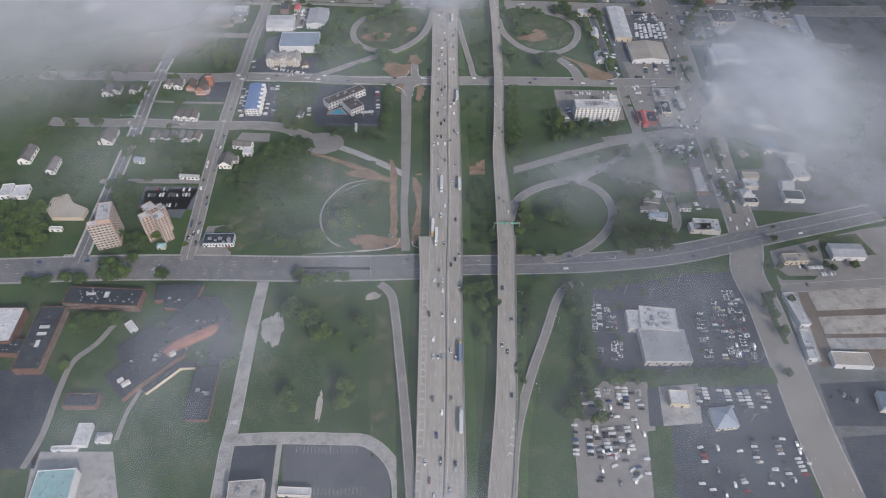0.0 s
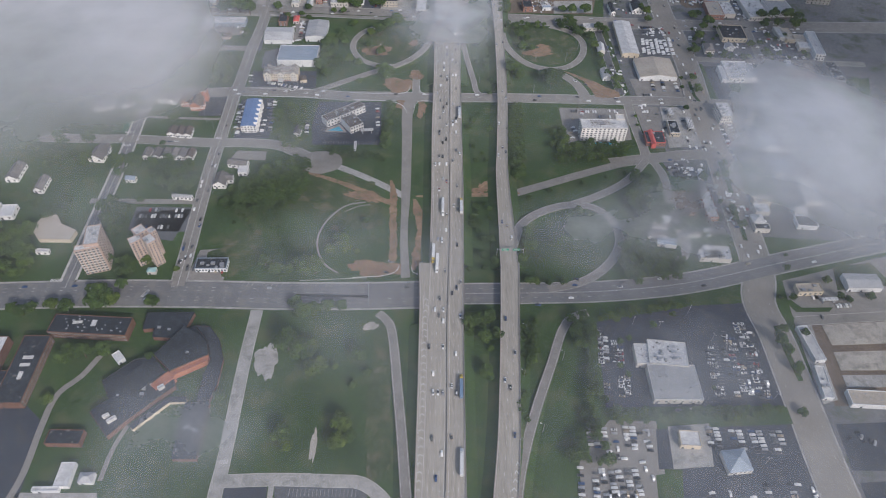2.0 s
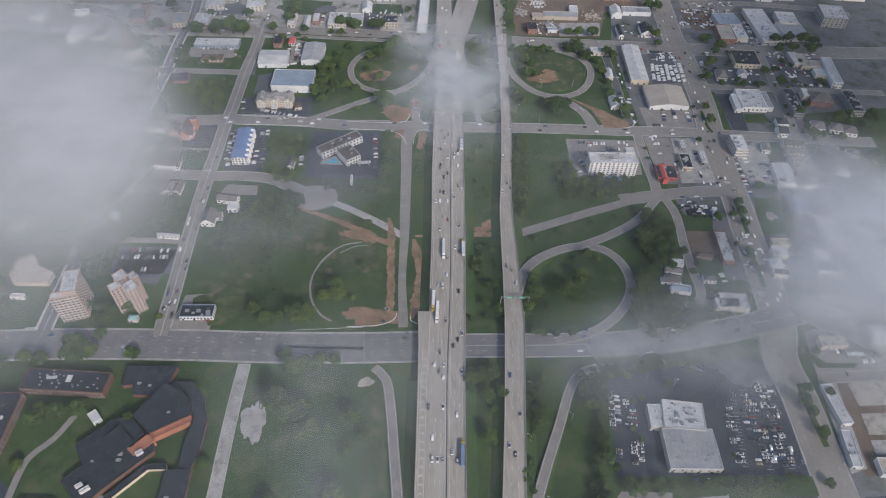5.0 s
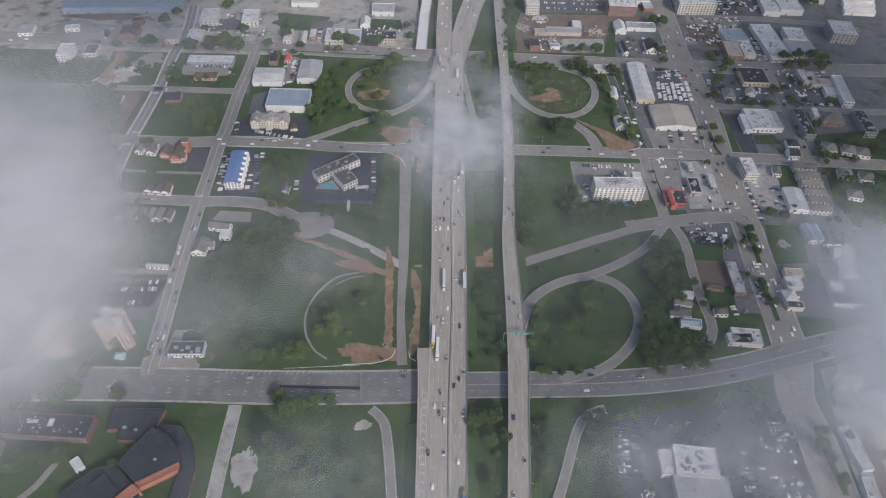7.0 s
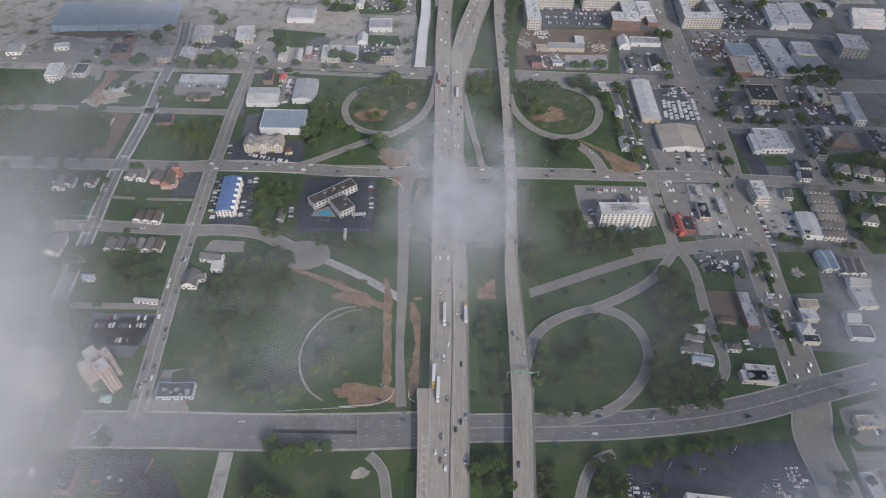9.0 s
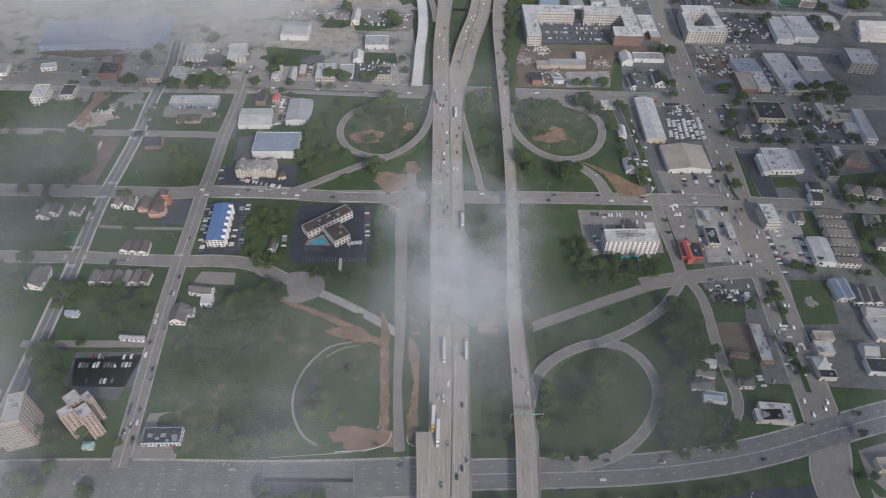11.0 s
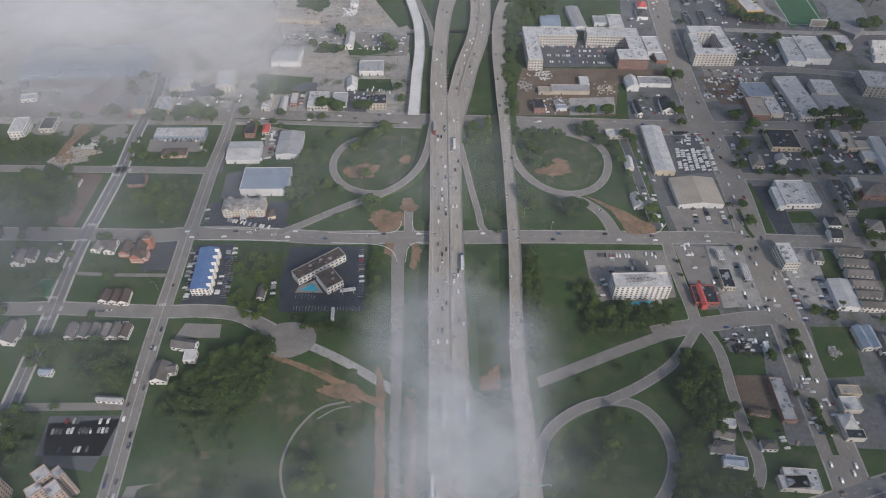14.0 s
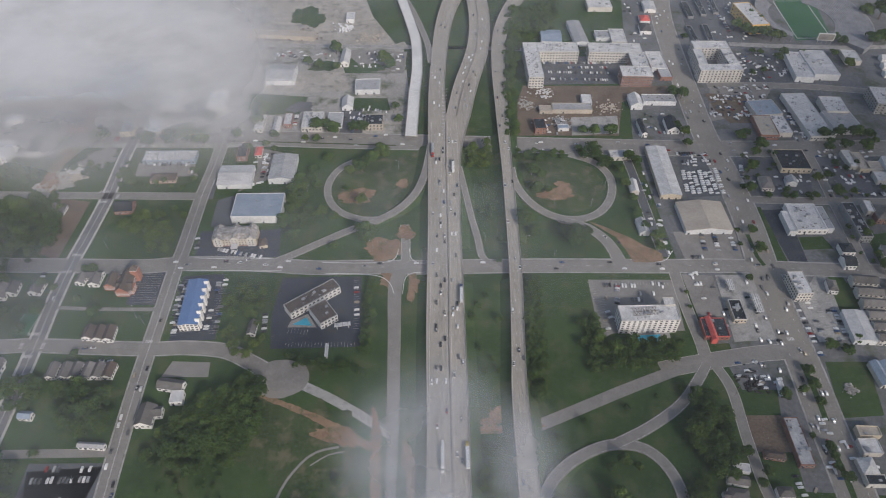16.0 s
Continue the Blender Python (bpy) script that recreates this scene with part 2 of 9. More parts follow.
class Lump:
    """Collects boxes, prisms and strips for one mesh."""

    def __init__(self):
        self.v, self.f = [], []

    def add(self, verts, faces):
        n = len(self.v)
        self.v += [tuple(p) for p in verts]
        self.f += [tuple(i + n for i in f) for f in faces]
        return self

    def box(self, x0, y0, z0, x1, y1, z1, taper=0.0):
        t = taper
        return self.add([(x0, y0, z0), (x1, y0, z0), (x1, y1, z0), (x0, y1, z0),
                         (x0 + t, y0 + t, z1), (x1 - t, y0 + t, z1), (x1 - t, y1 - t, z1), (x0 + t, y1 - t, z1)],
                        [(3, 2, 1, 0), (4, 5, 6, 7), (0, 1, 5, 4), (1, 2, 6, 5), (2, 3, 7, 6), (3, 0, 4, 7)])

    def tube(self, p, q, r0, r1=None, n=8):
        p, q = Vector(p), Vector(q)
        r1 = r0 if r1 is None else r1
        m = (q - p).to_track_quat("Z", "Y").to_matrix()
        ring = [m @ Vector((math.cos(a), math.sin(a), 0)) for a in np.linspace(0, 2 * math.pi, n, endpoint=False)]
        return self.add([p + k * r0 for k in ring] + [q + k * r1 for k in ring],
                        [(i, (i + 1) % n, n + (i + 1) % n, n + i) for i in range(n)] + [tuple(range(n))[::-1], tuple(range(n, 2 * n))])

    def prism(self, poly, z0, z1):
        n = len(poly)
        if sum(poly[i - 1][0] * poly[i][1] - poly[i][0] * poly[i - 1][1] for i in range(n)) < 0:
            poly = poly[::-1]
        return self.add([(x, y, z0) for x, y in poly] + [(x, y, z1) for x, y in poly],
                        [tuple(range(n))[::-1], tuple(range(n, 2 * n))] + [(i, (i + 1) % n, n + (i + 1) % n, n + i) for i in range(n)])

    def done(self, name, material, parent=None, label="", smooth=False):
        return emit(name, self.v, self.f, material, parent, label, smooth)


def smooth_line(pts, step=6.0):
    """A Catmull-Rom line through rows of any length, at even steps."""
    p = np.array(pts, float)
    p = np.vstack([2 * p[0] - p[1], p, 2 * p[-1] - p[-2]])
    out = []
    for i in range(1, len(p) - 2):
        a, b, c, d = p[i - 1:i + 3]
        n = max(1, int(np.linalg.norm((c - b)[:2]) / step))
        for u in np.arange(n) / n:
            out.append(0.5 * (2 * b + (c - a) * u + (2 * a - 5 * b + 4 * c - d) * u * u + (3 * b - a - 3 * c + d) * u ** 3))
    return np.array(out + [p[-2]])


def sideways(line):
    d = np.gradient(line[:, :2], axis=0)
    d /= np.linalg.norm(d, axis=1)[:, None] + 1e-9
    return np.stack([d[:, 1], -d[:, 0]], 1)


def ribbon(line, left, right, up, lump=None, thick=0.0):
    """A strip along line from left to right of it (metres, right is positive), at up over the line's height."""
    lump = lump or Lump()
    side = sideways(line)
    n = len(line)
    lo, hi = np.broadcast_to(left, n), np.broadcast_to(right, n)
    a = np.c_[line[:, :2] + side * lo[:, None], line[:, 2] + up]
    b = np.c_[line[:, :2] + side * hi[:, None], line[:, 2] + up]
    v = list(map(tuple, a)) + list(map(tuple, b))
    f = [(i, n + i, n + i + 1, i + 1) for i in range(n - 1)]
    if thick:
        low = [(x, y, z - thick) for x, y, z in v]
        v = v + low
        f = f + [(i + 1, 2 * n + i + 1, 2 * n + i, i) for i in range(n - 1)]
        f = f + [(n + i, 3 * n + i, 3 * n + i + 1, n + i + 1) for i in range(n - 1)]
        f = f + [(2 * n + i + 1, 3 * n + i + 1, 3 * n + i, 2 * n + i) for i in range(n - 1)]
        f = f + [(0, 2 * n, 3 * n, n), (n - 1, 2 * n - 1, 4 * n - 1, 3 * n - 1)]
    return lump.add(v, f)


def dashes(line, offset, up, lump, dash=3.0, gap=9.0, wide=0.22):
    side = sideways(line)
    s = np.r_[0, np.cumsum(np.linalg.norm(np.diff(line[:, :2], axis=0), axis=1))]
    pos = np.c_[line[:, :2] + side * np.broadcast_to(offset, len(line))[:, None], line[:, 2] + up]
    for d in np.arange(0, s[-1] - dash, dash + gap):
        p, q = [np.array([np.interp(k, s, pos[:, j]) for j in range(3)]) for k in (d, d + dash)]
        t = (q - p)[:2] / (np.linalg.norm((q - p)[:2]) + 1e-9)
        o = np.array([t[1], -t[0], 0]) * wide / 2
        lump.add([p - o, p + o, q + o, q - o], [(0, 1, 2, 3)])
    return lump


def street(name, label, pts, material, wide=None, lift=0.08, lanes=(), edge=0.0, walk_wide=0.0, centre=False, markings="paint_white", walk_mat="concrete"):
    """A street at grade: rows of x, y (, width); lanes: offsets of broken lines as a share of the half width."""
    rows = [(p[0], p[1], 0.0, p[2] if len(p) > 2 else wide) for p in pts]
    line = smooth_line(rows)
    half = line[:, 3] / 2
    ob = ribbon(line, -half, half, lift, thick=0.0).done(name, material)
    tagged(ob, label, "street", kind="structure")
    marks = Lump()
    for k in lanes:
        dashes(line, half * k, lift + 0.02, marks)
    if edge:
        for k in (-1, 1):
            ribbon(line, k * (half - edge) - 0.1, k * (half - edge) + 0.1, lift + 0.02, marks)
    if centre:
        for k in (-0.25, 0.25):
            ribbon(line, k - 0.09, k + 0.09, lift + 0.02, marks)
    if marks.v:
        tagged(marks.done("lane_marking", markings, ob), kind="stuff")
    if not walk_wide and name not in ("track", "loop_trace", "footpath", "median_bed", "driveway", "closed_ramp", "frontage_road", "closed_road"):
        for k in (-1, 1):
            lo, hi = (half, half + 0.45) if k > 0 else (-half - 0.45, -half)
            ribbon(line, lo, hi, 0.066, thick=0.06).done("kerb", "pale_walk", ob)
    if walk_wide:
        for k in (-1, 1):
            inner, outer = k * (half + 0.15), k * (half + 0.15 + walk_wide)
            lo, hi = (inner, outer) if k > 0 else (outer, inner)
            ribbon(line, lo, hi, 0.062, thick=0.06).done("sidewalk", walk_mat, ob)
    return ob


def elevated(name, label, pts, material, lanes=(), bridges=(), barrier=True, slope=True, edge=0.8, median=False, markings=True, floor=0.0):
    """A raised carriageway: rows of x, y, z, width. bridges: stretches (y0, y1) with no earth below, on piers."""
    line = smooth_line(pts)
    half = line[:, 3] / 2
    ob = ribbon(line, -half, half, 0.0, thick=1.1).done(name, material)
    tagged(ob, label, "highway", kind="structure")
    marks = Lump()
    for k in lanes:
        dashes(line, half * k, 0.03, marks)
    for k in (-1, 1):
        ribbon(line, k * (half - edge) - 0.09, k * (half - edge) + 0.09, 0.03, marks)
    if markings:
        tagged(marks.done("lane_marking", "paint_white", ob), kind="stuff")
    if barrier:
        for k in (-1, 1):
            lo, hi = (half - 0.45, half - 0.05) if k > 0 else (-half + 0.05, -half + 0.45)
            ribbon(line, lo, hi, 0.95, thick=0.95).done("parapet", "barrier", ob)
    if median:
        ribbon(line, median * half - 0.45, median * half + 0.45, 1.1, thick=1.1).done("median_barrier", "barrier", ob)
    spans = [i for i in range(len(line)) if any(a < line[i, 1] < b for a, b in bridges)]
    if slope:
        earth, side = Lump(), sideways(line)
        n = len(line)
        h = line[:, 2] - 1.0
        top_l, top_r = line[:, :2] - side * (half - 0.2)[:, None], line[:, :2] + side * (half - 0.2)[:, None]
        toe_l, toe_r = line[:, :2] - side * (half + 1.7 * h.clip(0))[:, None], line[:, :2] + side * (half + 1.7 * h.clip(0))[:, None]
        for i in range(n - 1):
            if i in spans or i + 1 in spans or h[i] < 0.3:
                continue
            c = [(*toe_l[i], floor), (*top_l[i], h[i]), (*top_r[i], h[i]), (*toe_r[i], floor)]
            d = [(*toe_l[i + 1], floor), (*top_l[i + 1], h[i + 1]), (*top_r[i + 1], h[i + 1]), (*toe_r[i + 1], floor)]
            earth.add(c + d, [(0, 4, 5, 1), (1, 5, 6, 2), (2, 6, 7, 3), (0, 1, 2, 3), (7, 6, 5, 4)])
        if earth.v:
            earth.done("embankment", "grass", ob, "grassy earth slope")
    side = sideways(line)
    for i in spans[2::4]:
        for k in (-0.7, 0, 0.7):
            p = line[i, :2] + side[i] * half[i] * k
            if line[i, 2] > 3:
                Lump().tube((*p, floor - 0.2), (*p, line[i, 2] - 1.0), 0.6, n=8).done("pier", "concrete", ob)
    return ob, line


def area(name, label, pts, material, lift=0.04, category="paving"):
    """A flat piece of ground cover with a real edge."""
    n = len(pts)
    if sum(pts[i - 1][0] * pts[i][1] - pts[i][0] * pts[i - 1][1] for i in range(n)) < 0:
        pts = pts[::-1]
    return tagged(Lump().prism(list(pts), -0.1, lift).done(name, material), label, category, kind="structure")


def worn_strip(name, label, line, wide, material, lift, seed, rough=0.35, category="ground"):
    """A strip of bare ground along a line, with both edges frayed."""
    rng = random.Random(seed)
    ph = [rng.uniform(0, 6.28) for _ in range(6)]
    path = smooth_line(line, 2.0)
    left, right = [], []
    run = 0.0
    for i, p in enumerate(path):
        q = path[min(i + 1, len(path) - 1)] - path[max(i - 1, 0)]
        q = q / np.linalg.norm(q)
        run += 0 if i == 0 else float(np.linalg.norm(p - path[i - 1]))
        ends = min(1.0, 0.3 + 0.08 * min(i, len(path) - 1 - i))
        for side, edge, o in ((1, left, 0), (-1, right, 3)):
            k = 0.5 * wide * ends * (1 + rough * (0.45 * math.sin(0.07 * run + ph[o]) + 0.4 * math.sin(0.31 * run + ph[o + 1]) + 0.4 * math.sin(0.9 * run + ph[o + 2])))
            edge.append((p[0] - side * q[1] * k, p[1] + side * q[0] * k))
    return area(name, label, left + right[::-1], material, lift, category)


def blot(name, label, x, y, rx, ry, rot, material, lift=0.05, seed=0, rough=0.25, category="ground"):
    """A bare patch with an uneven edge."""
    rng = random.Random(seed)
    ph = [rng.uniform(0, 6.28) for _ in range(6)]
    pts = []
    for a in np.linspace(0, 2 * math.pi, 56, endpoint=False):
        k = 1 + rough * (0.5 * math.sin(2 * a + ph[0]) + 0.4 * math.sin(3 * a + ph[1]) + 0.35 * math.sin(5 * a + ph[2]) + 0.25 * math.sin(9 * a + ph[3]) + 0.2 * math.sin(15 * a + ph[4]))
        u, v, c, s = k * rx * math.cos(a), k * ry * math.sin(a), math.cos(radians(rot)), math.sin(radians(rot))
        pts.append((x + c * u - s * v, y + s * u + c * v))
    return area(name, label, pts, material, lift + 0.0045 * (abs(seed) % 9), category)


# ---- buildings ----
def hung(parent, mesh, w, d, z, side, along, out=0.0, name="window"):
    """A window or door set on one side (s, e, n, w) of a block of w by d, centred on its base."""
    m = {"s": pose(along, -d / 2 - out, z), "n": pose(along, d / 2 + out, z, 0, 0, 180),
         "e": pose(w / 2 + out, along, z, 0, 0, 90), "w": pose(-w / 2 - out, along, z, 0, 0, -90)}[side]
    return shared(name, mesh, parent, m)


def pane_mesh(w, h, trim=None):
    """A recessed pane in a proud frame, facing -y, centred."""
    k = Lump().box(-w / 2, -0.04, -h / 2, w / 2, 0.1, h / 2)
    me = bpy.data.meshes.new("window")
    verts, faces = list(k.v), list(k.f)
    fr = Lump()
    for a, b, c, d in ((-w / 2 - .12, -w / 2, -h / 2 - .12, h / 2 + .12), (w / 2, w / 2 + .12, -h / 2 - .12, h / 2 + .12), (-w / 2, w / 2, h / 2, h / 2 + .12), (-w / 2, w / 2, -h / 2 - .12, -h / 2)):
        fr.box(a, -0.1, c, b, 0.1, d)
    n = len(verts)
    me.from_pydata(verts + fr.v, [], faces + [tuple(i + n for i in f) for f in fr.f])
    me.materials.append(MATS["window_glass"])
    me.materials.append(MATS[trim or "pale_wall"])
    for i, p in enumerate(me.polygons):
        p.material_index = 0 if i < len(faces) else 1
    return me


def rooftop_units(b, w, d, z, count, seed):
    rng = random.Random(seed)
    for _ in range(count):
        x, y, s = rng.uniform(-w * 0.38, w * 0.38), rng.uniform(-d * 0.36, d * 0.36), rng.uniform(0.7, 1.3)
        k = Lump().box(x - 1.4 * s, y - 1.0 * s, z, x + 1.4 * s, y + 1.0 * s, z + 1.2 * s, 0.06)
        k.box(x - 0.5 * s, y - 0.5 * s, z + 1.2 * s, x + 0.5 * s, y + 0.5 * s, z + 1.4 * s)
        k.done("rooftop_unit", "steel", b)


def block(name, label, x, y, w, d, rot, h, roof="flat", walls="pale_wall", cover="grey_roof", floors=1, bays=0, units=0, sides="sewn", category="building", z=0.0, eaves=0.4, doors=1, balcony=False, band=None):
    """A building of w by d and h high on its base, turned by rot: walls, roof with parapet or slopes, windows storey by storey."""
    b = base(name, label, category, x, y, z, rot)
    seed = int(abs(x * 13 + y * 7))
    shell = Lump().box(-w / 2, -d / 2, 0, w / 2, d / 2, h)
    if roof == "gable_x" or roof == "gable_y":
        rise = min(w, d) * (0.32 if min(w, d) < 16 else 0.075)
        if roof == "gable_x":
            shell.add([(-w / 2, -d / 2, h), (-w / 2, d / 2, h), (-w / 2, 0, h + rise)], [(0, 2, 1)]).add([(w / 2, -d / 2, h), (w / 2, d / 2, h), (w / 2, 0, h + rise)], [(0, 1, 2)])
        else:
            shell.add([(-w / 2, -d / 2, h), (w / 2, -d / 2, h), (0, -d / 2, h + rise)], [(0, 1, 2)]).add([(-w / 2, d / 2, h), (w / 2, d / 2, h), (0, d / 2, h + rise)], [(0, 2, 1)])
    shell.done("wall", walls, b)
    e = eaves
    if roof == "flat":
        Lump().box(-w / 2 + 0.3, -d / 2 + 0.3, h, w / 2 - 0.3, d / 2 - 0.3, h + 0.12).done("roof", cover, b)
        p = Lump()
        t, up = 0.35, 0.7
        p.box(-w / 2 - .06, -d / 2 - .06, h - .1, w / 2 + .06, -d / 2 + t, h + up).box(-w / 2 - .06, d / 2 - t, h - .1, w / 2 + .06, d / 2 + .06, h + up)
        p.box(-w / 2 - .06, -d / 2 + t, h - .1, -w / 2 + t, d / 2 - t, h + up).box(w / 2 - t, -d / 2 + t, h - .1, w / 2 + .06, d / 2 - t, h + up)
        p.done("parapet", band or walls, b)
        top = h + 0.12
    elif roof == "gable_x":
        sl = rise / (d / 2)
        for s in (-1, 1):
            v = [(-w / 2 - e, s * (d / 2 + e), h - e * sl), (w / 2 + e, s * (d / 2 + e), h - e * sl), (w / 2 + e, 0, h + rise), (-w / 2 - e, 0, h + rise)]
            Lump().add(v + [(a, c, g + 0.22) for a, c, g in v], [(0, 1, 2, 3), (4, 5, 6, 7), (0, 1, 5, 4), (1, 2, 6, 5), (3, 0, 4, 7)]).done("roof_slope", cover, b)
        Lump().tube((-w / 2 - e, 0, h + rise + .2), (w / 2 + e, 0, h + rise + .2), 0.14, n=6).done("ridge", cover, b)
        top = h + rise * 0.55
    elif roof == "gable_y":
        sl = rise / (w / 2)
        for s in (-1, 1):
            v = [(s * (w / 2 + e), -d / 2 - e, h - e * sl), (s * (w / 2 + e), d / 2 + e, h - e * sl), (0, d / 2 + e, h + rise), (0, -d / 2 - e, h + rise)]
            Lump().add(v + [(a, c, g + 0.22) for a, c, g in v], [(0, 1, 2, 3), (4, 5, 6, 7), (0, 1, 5, 4), (1, 2, 6, 5), (3, 0, 4, 7)]).done("roof_slope", cover, b)
        Lump().tube((0, -d / 2 - e, h + rise + .2), (0, d / 2 + e, h + rise + .2), 0.14, n=6).done("ridge", cover, b)
        top = h + rise * 0.55
    else:
        rise, r = min(w, d) * 0.3, max(0.0, (w - d) / 2)
        q = max(0.0, (d - w) / 2)
        v = [(-w / 2 - e, -d / 2 - e, h), (w / 2 + e, -d / 2 - e, h), (w / 2 + e, d / 2 + e, h), (-w / 2 - e, d / 2 + e, h), (-r, -q, h + rise), (r, q, h + rise)]
        f = [(0, 1, 5, 4), (1, 2, 5), (2, 3, 4, 5), (3, 0, 4)] if w >= d else [(0, 1, 4), (1, 2, 5, 4), (2, 3, 5), (3, 0, 4, 5)]
        Lump().add(v, f + [(3, 2, 1, 0)]).done("roof", cover, b)
        top = h + rise * 0.4
    if roof == "flat" and w * d > 220 and cover != "dark_soot":
        rng, k = random.Random(seed), Lump()
        for _ in range(int(min(26, w * d / 45))):
            u, v, r = rng.uniform(-w * .44, w * .44), rng.uniform(-d * .44, d * .44), rng.uniform(0.25, 0.8)
            k.box(u - r, v - r * .7, top, u + r, v + r * .7, top + rng.uniform(0.3, 0.9), 0.05)
        tagged(k.done("roof_vents", "steel" if rng.random() < 0.5 else "shingle", b), kind="stuff")
    if units and roof == "flat":
        rooftop_units(b, w, d, top, units, seed)
    if bays:
        step_z = h / floors
        mesh = pane_mesh(min(2.0, w / bays * 0.55), min(1.7, step_z * 0.55), band)
        ledge = None
        if balcony:
            ledge = bpy.data.meshes.new("balcony")
            k = Lump().box(-w / bays * .42, -1.1, -1.45, w / bays * .42, 0.0, -1.25).box(-w / bays * .42, -1.1, -1.25, w / bays * .42, -1.02, -0.35)
            ledge.from_pydata(k.v, [], k.f)
            ledge.materials.append(MATS["pale_wall"])
        for side in sides:
            long = w if side in "sn" else d
            n = bays if side in "sn" else max(1, round(bays * d / w))
            for i in range(floors):
                for j in range(n):
                    at = (j + 0.5) * long / n - long / 2
                    hung(b, mesh, w, d, (i + 0.55) * step_z, side, at)
                    if balcony and side in "sn" and i > 0:
                        hung(b, ledge, w, d, (i + 0.55) * step_z, side, at, name="balcony")
    if doors:
        mesh = bpy.data.meshes.new("door")
        k = Lump().box(-0.9, -0.08, 0, 0.9, 0.08, 2.2)
        mesh.from_pydata(k.v, [], k.f)
        mesh.materials.append(MATS["window_glass"])
        for i in range(doors):
            hung(b, mesh, w, d, 0.02, "s", (i + 0.27) * w / doors - w / 2, name="door")
    return b


def poly_block(name, label, pts, h, walls="brick", cover="dark_roof", units=0, category="building", z=0.0):
    """A building on a many-sided plan, with a parapet round its flat roof."""
    n = len(pts)
    if sum(pts[i - 1][0] * pts[i][1] - pts[i][0] * pts[i - 1][1] for i in range(n)) < 0:
        pts = pts[::-1]
    cx, cy = sum(p[0] for p in pts) / n, sum(p[1] for p in pts) / n
    b = base(name, label, category, cx, cy, z)
    loc = [(x - cx, y - cy) for x, y in pts]
    Lump().prism(loc, 0, h).done("wall", walls, b)
    Lump().prism([(x * 0.985, y * 0.985) for x, y in loc], h + 0.004, h + 0.1).done("roof", cover, b)
    rim = Lump()
    for i in range(n):
        (ax, ay), (bx, by) = loc[i - 1], loc[i]
        d = math.hypot(bx - ax, by - ay) or 1
        ox, oy = (by - ay) / d * 0.2, -(bx - ax) / d * 0.2
        rim.prism([(ax + ox, ay + oy), (bx + ox, by + oy), (bx - ox, by - oy), (ax - ox, ay - oy)], h - 0.1, h + 0.55)
    rim.done("parapet", cover, b)
    if units:
        w = max(p[0] for p in loc) - min(p[0] for p in loc)
        rooftop_units(b, w * 0.6, w * 0.4, h + 0.1, units, int(abs(cx)))
    return b


def canopy(name, label, x, y, w, d, rot, h, cover="white_roof"):
    """A filling-station roof on posts with lamp panels on top of its pumps."""
    b = base(name, label, "canopy", x, y, 0, rot)
    Lump().box(-w / 2, -d / 2, h - 0.9, w / 2, d / 2, h).done("roof", cover, b)
    for i in range(3):
        k = (i - 1) * w / 3
        Lump().box(k - 0.12, -d / 2 + .2, h + 0.004, k + 0.12, d / 2 - .2, h + 0.14).done("roof_seam", "dark_roof", b)
    for u in (-0.35, 0.35):
        for v in (-0.4, 0, 0.4):
            Lump().box(w * u - .2, d * v - .2, 0, w * u + .2, d * v + .2, h - 0.9).done("post", "steel", b)
            Lump().box(w * u - .4, d * v + .5, 0, w * u + .4, d * v + 1.2, 1.6, 0.08).done("pump", "metal_wall", b)
    return b


# ---- vehicles ----
def mesh_of(name, lump, *materials):
    me = bpy.data.meshes.new(name)
    me.from_pydata([tuple(map(float, p)) for p in lump.v], [], lump.f)
    for m in materials:
        me.materials.append(MATS[m])
    return me


def profile(pts, half, narrow=0.0):
    """Extrudes a side view (rows of y, z) across x."""
    k, n = Lump(), len(pts)
    v = [(-half + narrow * max(0, z - 0.9), y, z) for y, z in pts] + [(half - narrow * max(0, z - 0.9), y, z) for y, z in pts]
    return k.add(v, [tuple(range(n)), tuple(range(n, 2 * n))[::-1]] + [(i, n + i, n + (i + 1) % n, (i + 1) % n) for i in range(n)])


WHEEL = mesh_of("wheel", Lump().tube((-0.12, 0, 0), (0.12, 0, 0), 0.34, n=10), "rubber")
BIG_WHEEL = mesh_of("wheel", Lump().tube((-0.3, 0, 0), (0.3, 0, 0), 0.5, n=10), "rubber")


def car_kind(paint, long, tall, van=False):
    a = long / 2
    body = profile([(-a, 0.35), (-a, 0.8), (-a + 0.15, 0.95), (a - 1.4, 0.98), (a - 0.2, 0.82), (a, 0.6), (a, 0.35)], 0.92)
    if van:
        glass = [(-a + 0.1, 0.97), (-a + 0.3, tall), (a - 1.9, tall), (a - 1.15, 0.98)]
    else:
        glass = [(-a + 0.7, 0.97), (-a + 1.35, tall), (a - 2.2, tall), (a - 1.3, 0.98)]
    roof_y0, roof_y1 = glass[1][0] + 0.05, glass[2][0] - 0.05
    return (mesh_of("body", body, paint), mesh_of("cabin", profile(glass, 0.84, 0.22), "window_glass"),
            mesh_of("roof", Lump().box(-0.66, roof_y0, tall - 0.02, 0.66, roof_y1, tall + 0.05, 0.04), paint), a)


SEDAN, WAGON, WHITE_VAN = car_kind("car_paint", 4.7, 1.45), car_kind("car_paint", 4.9, 1.72, True), car_kind("white_car_paint", 5.0, 1.85, True)


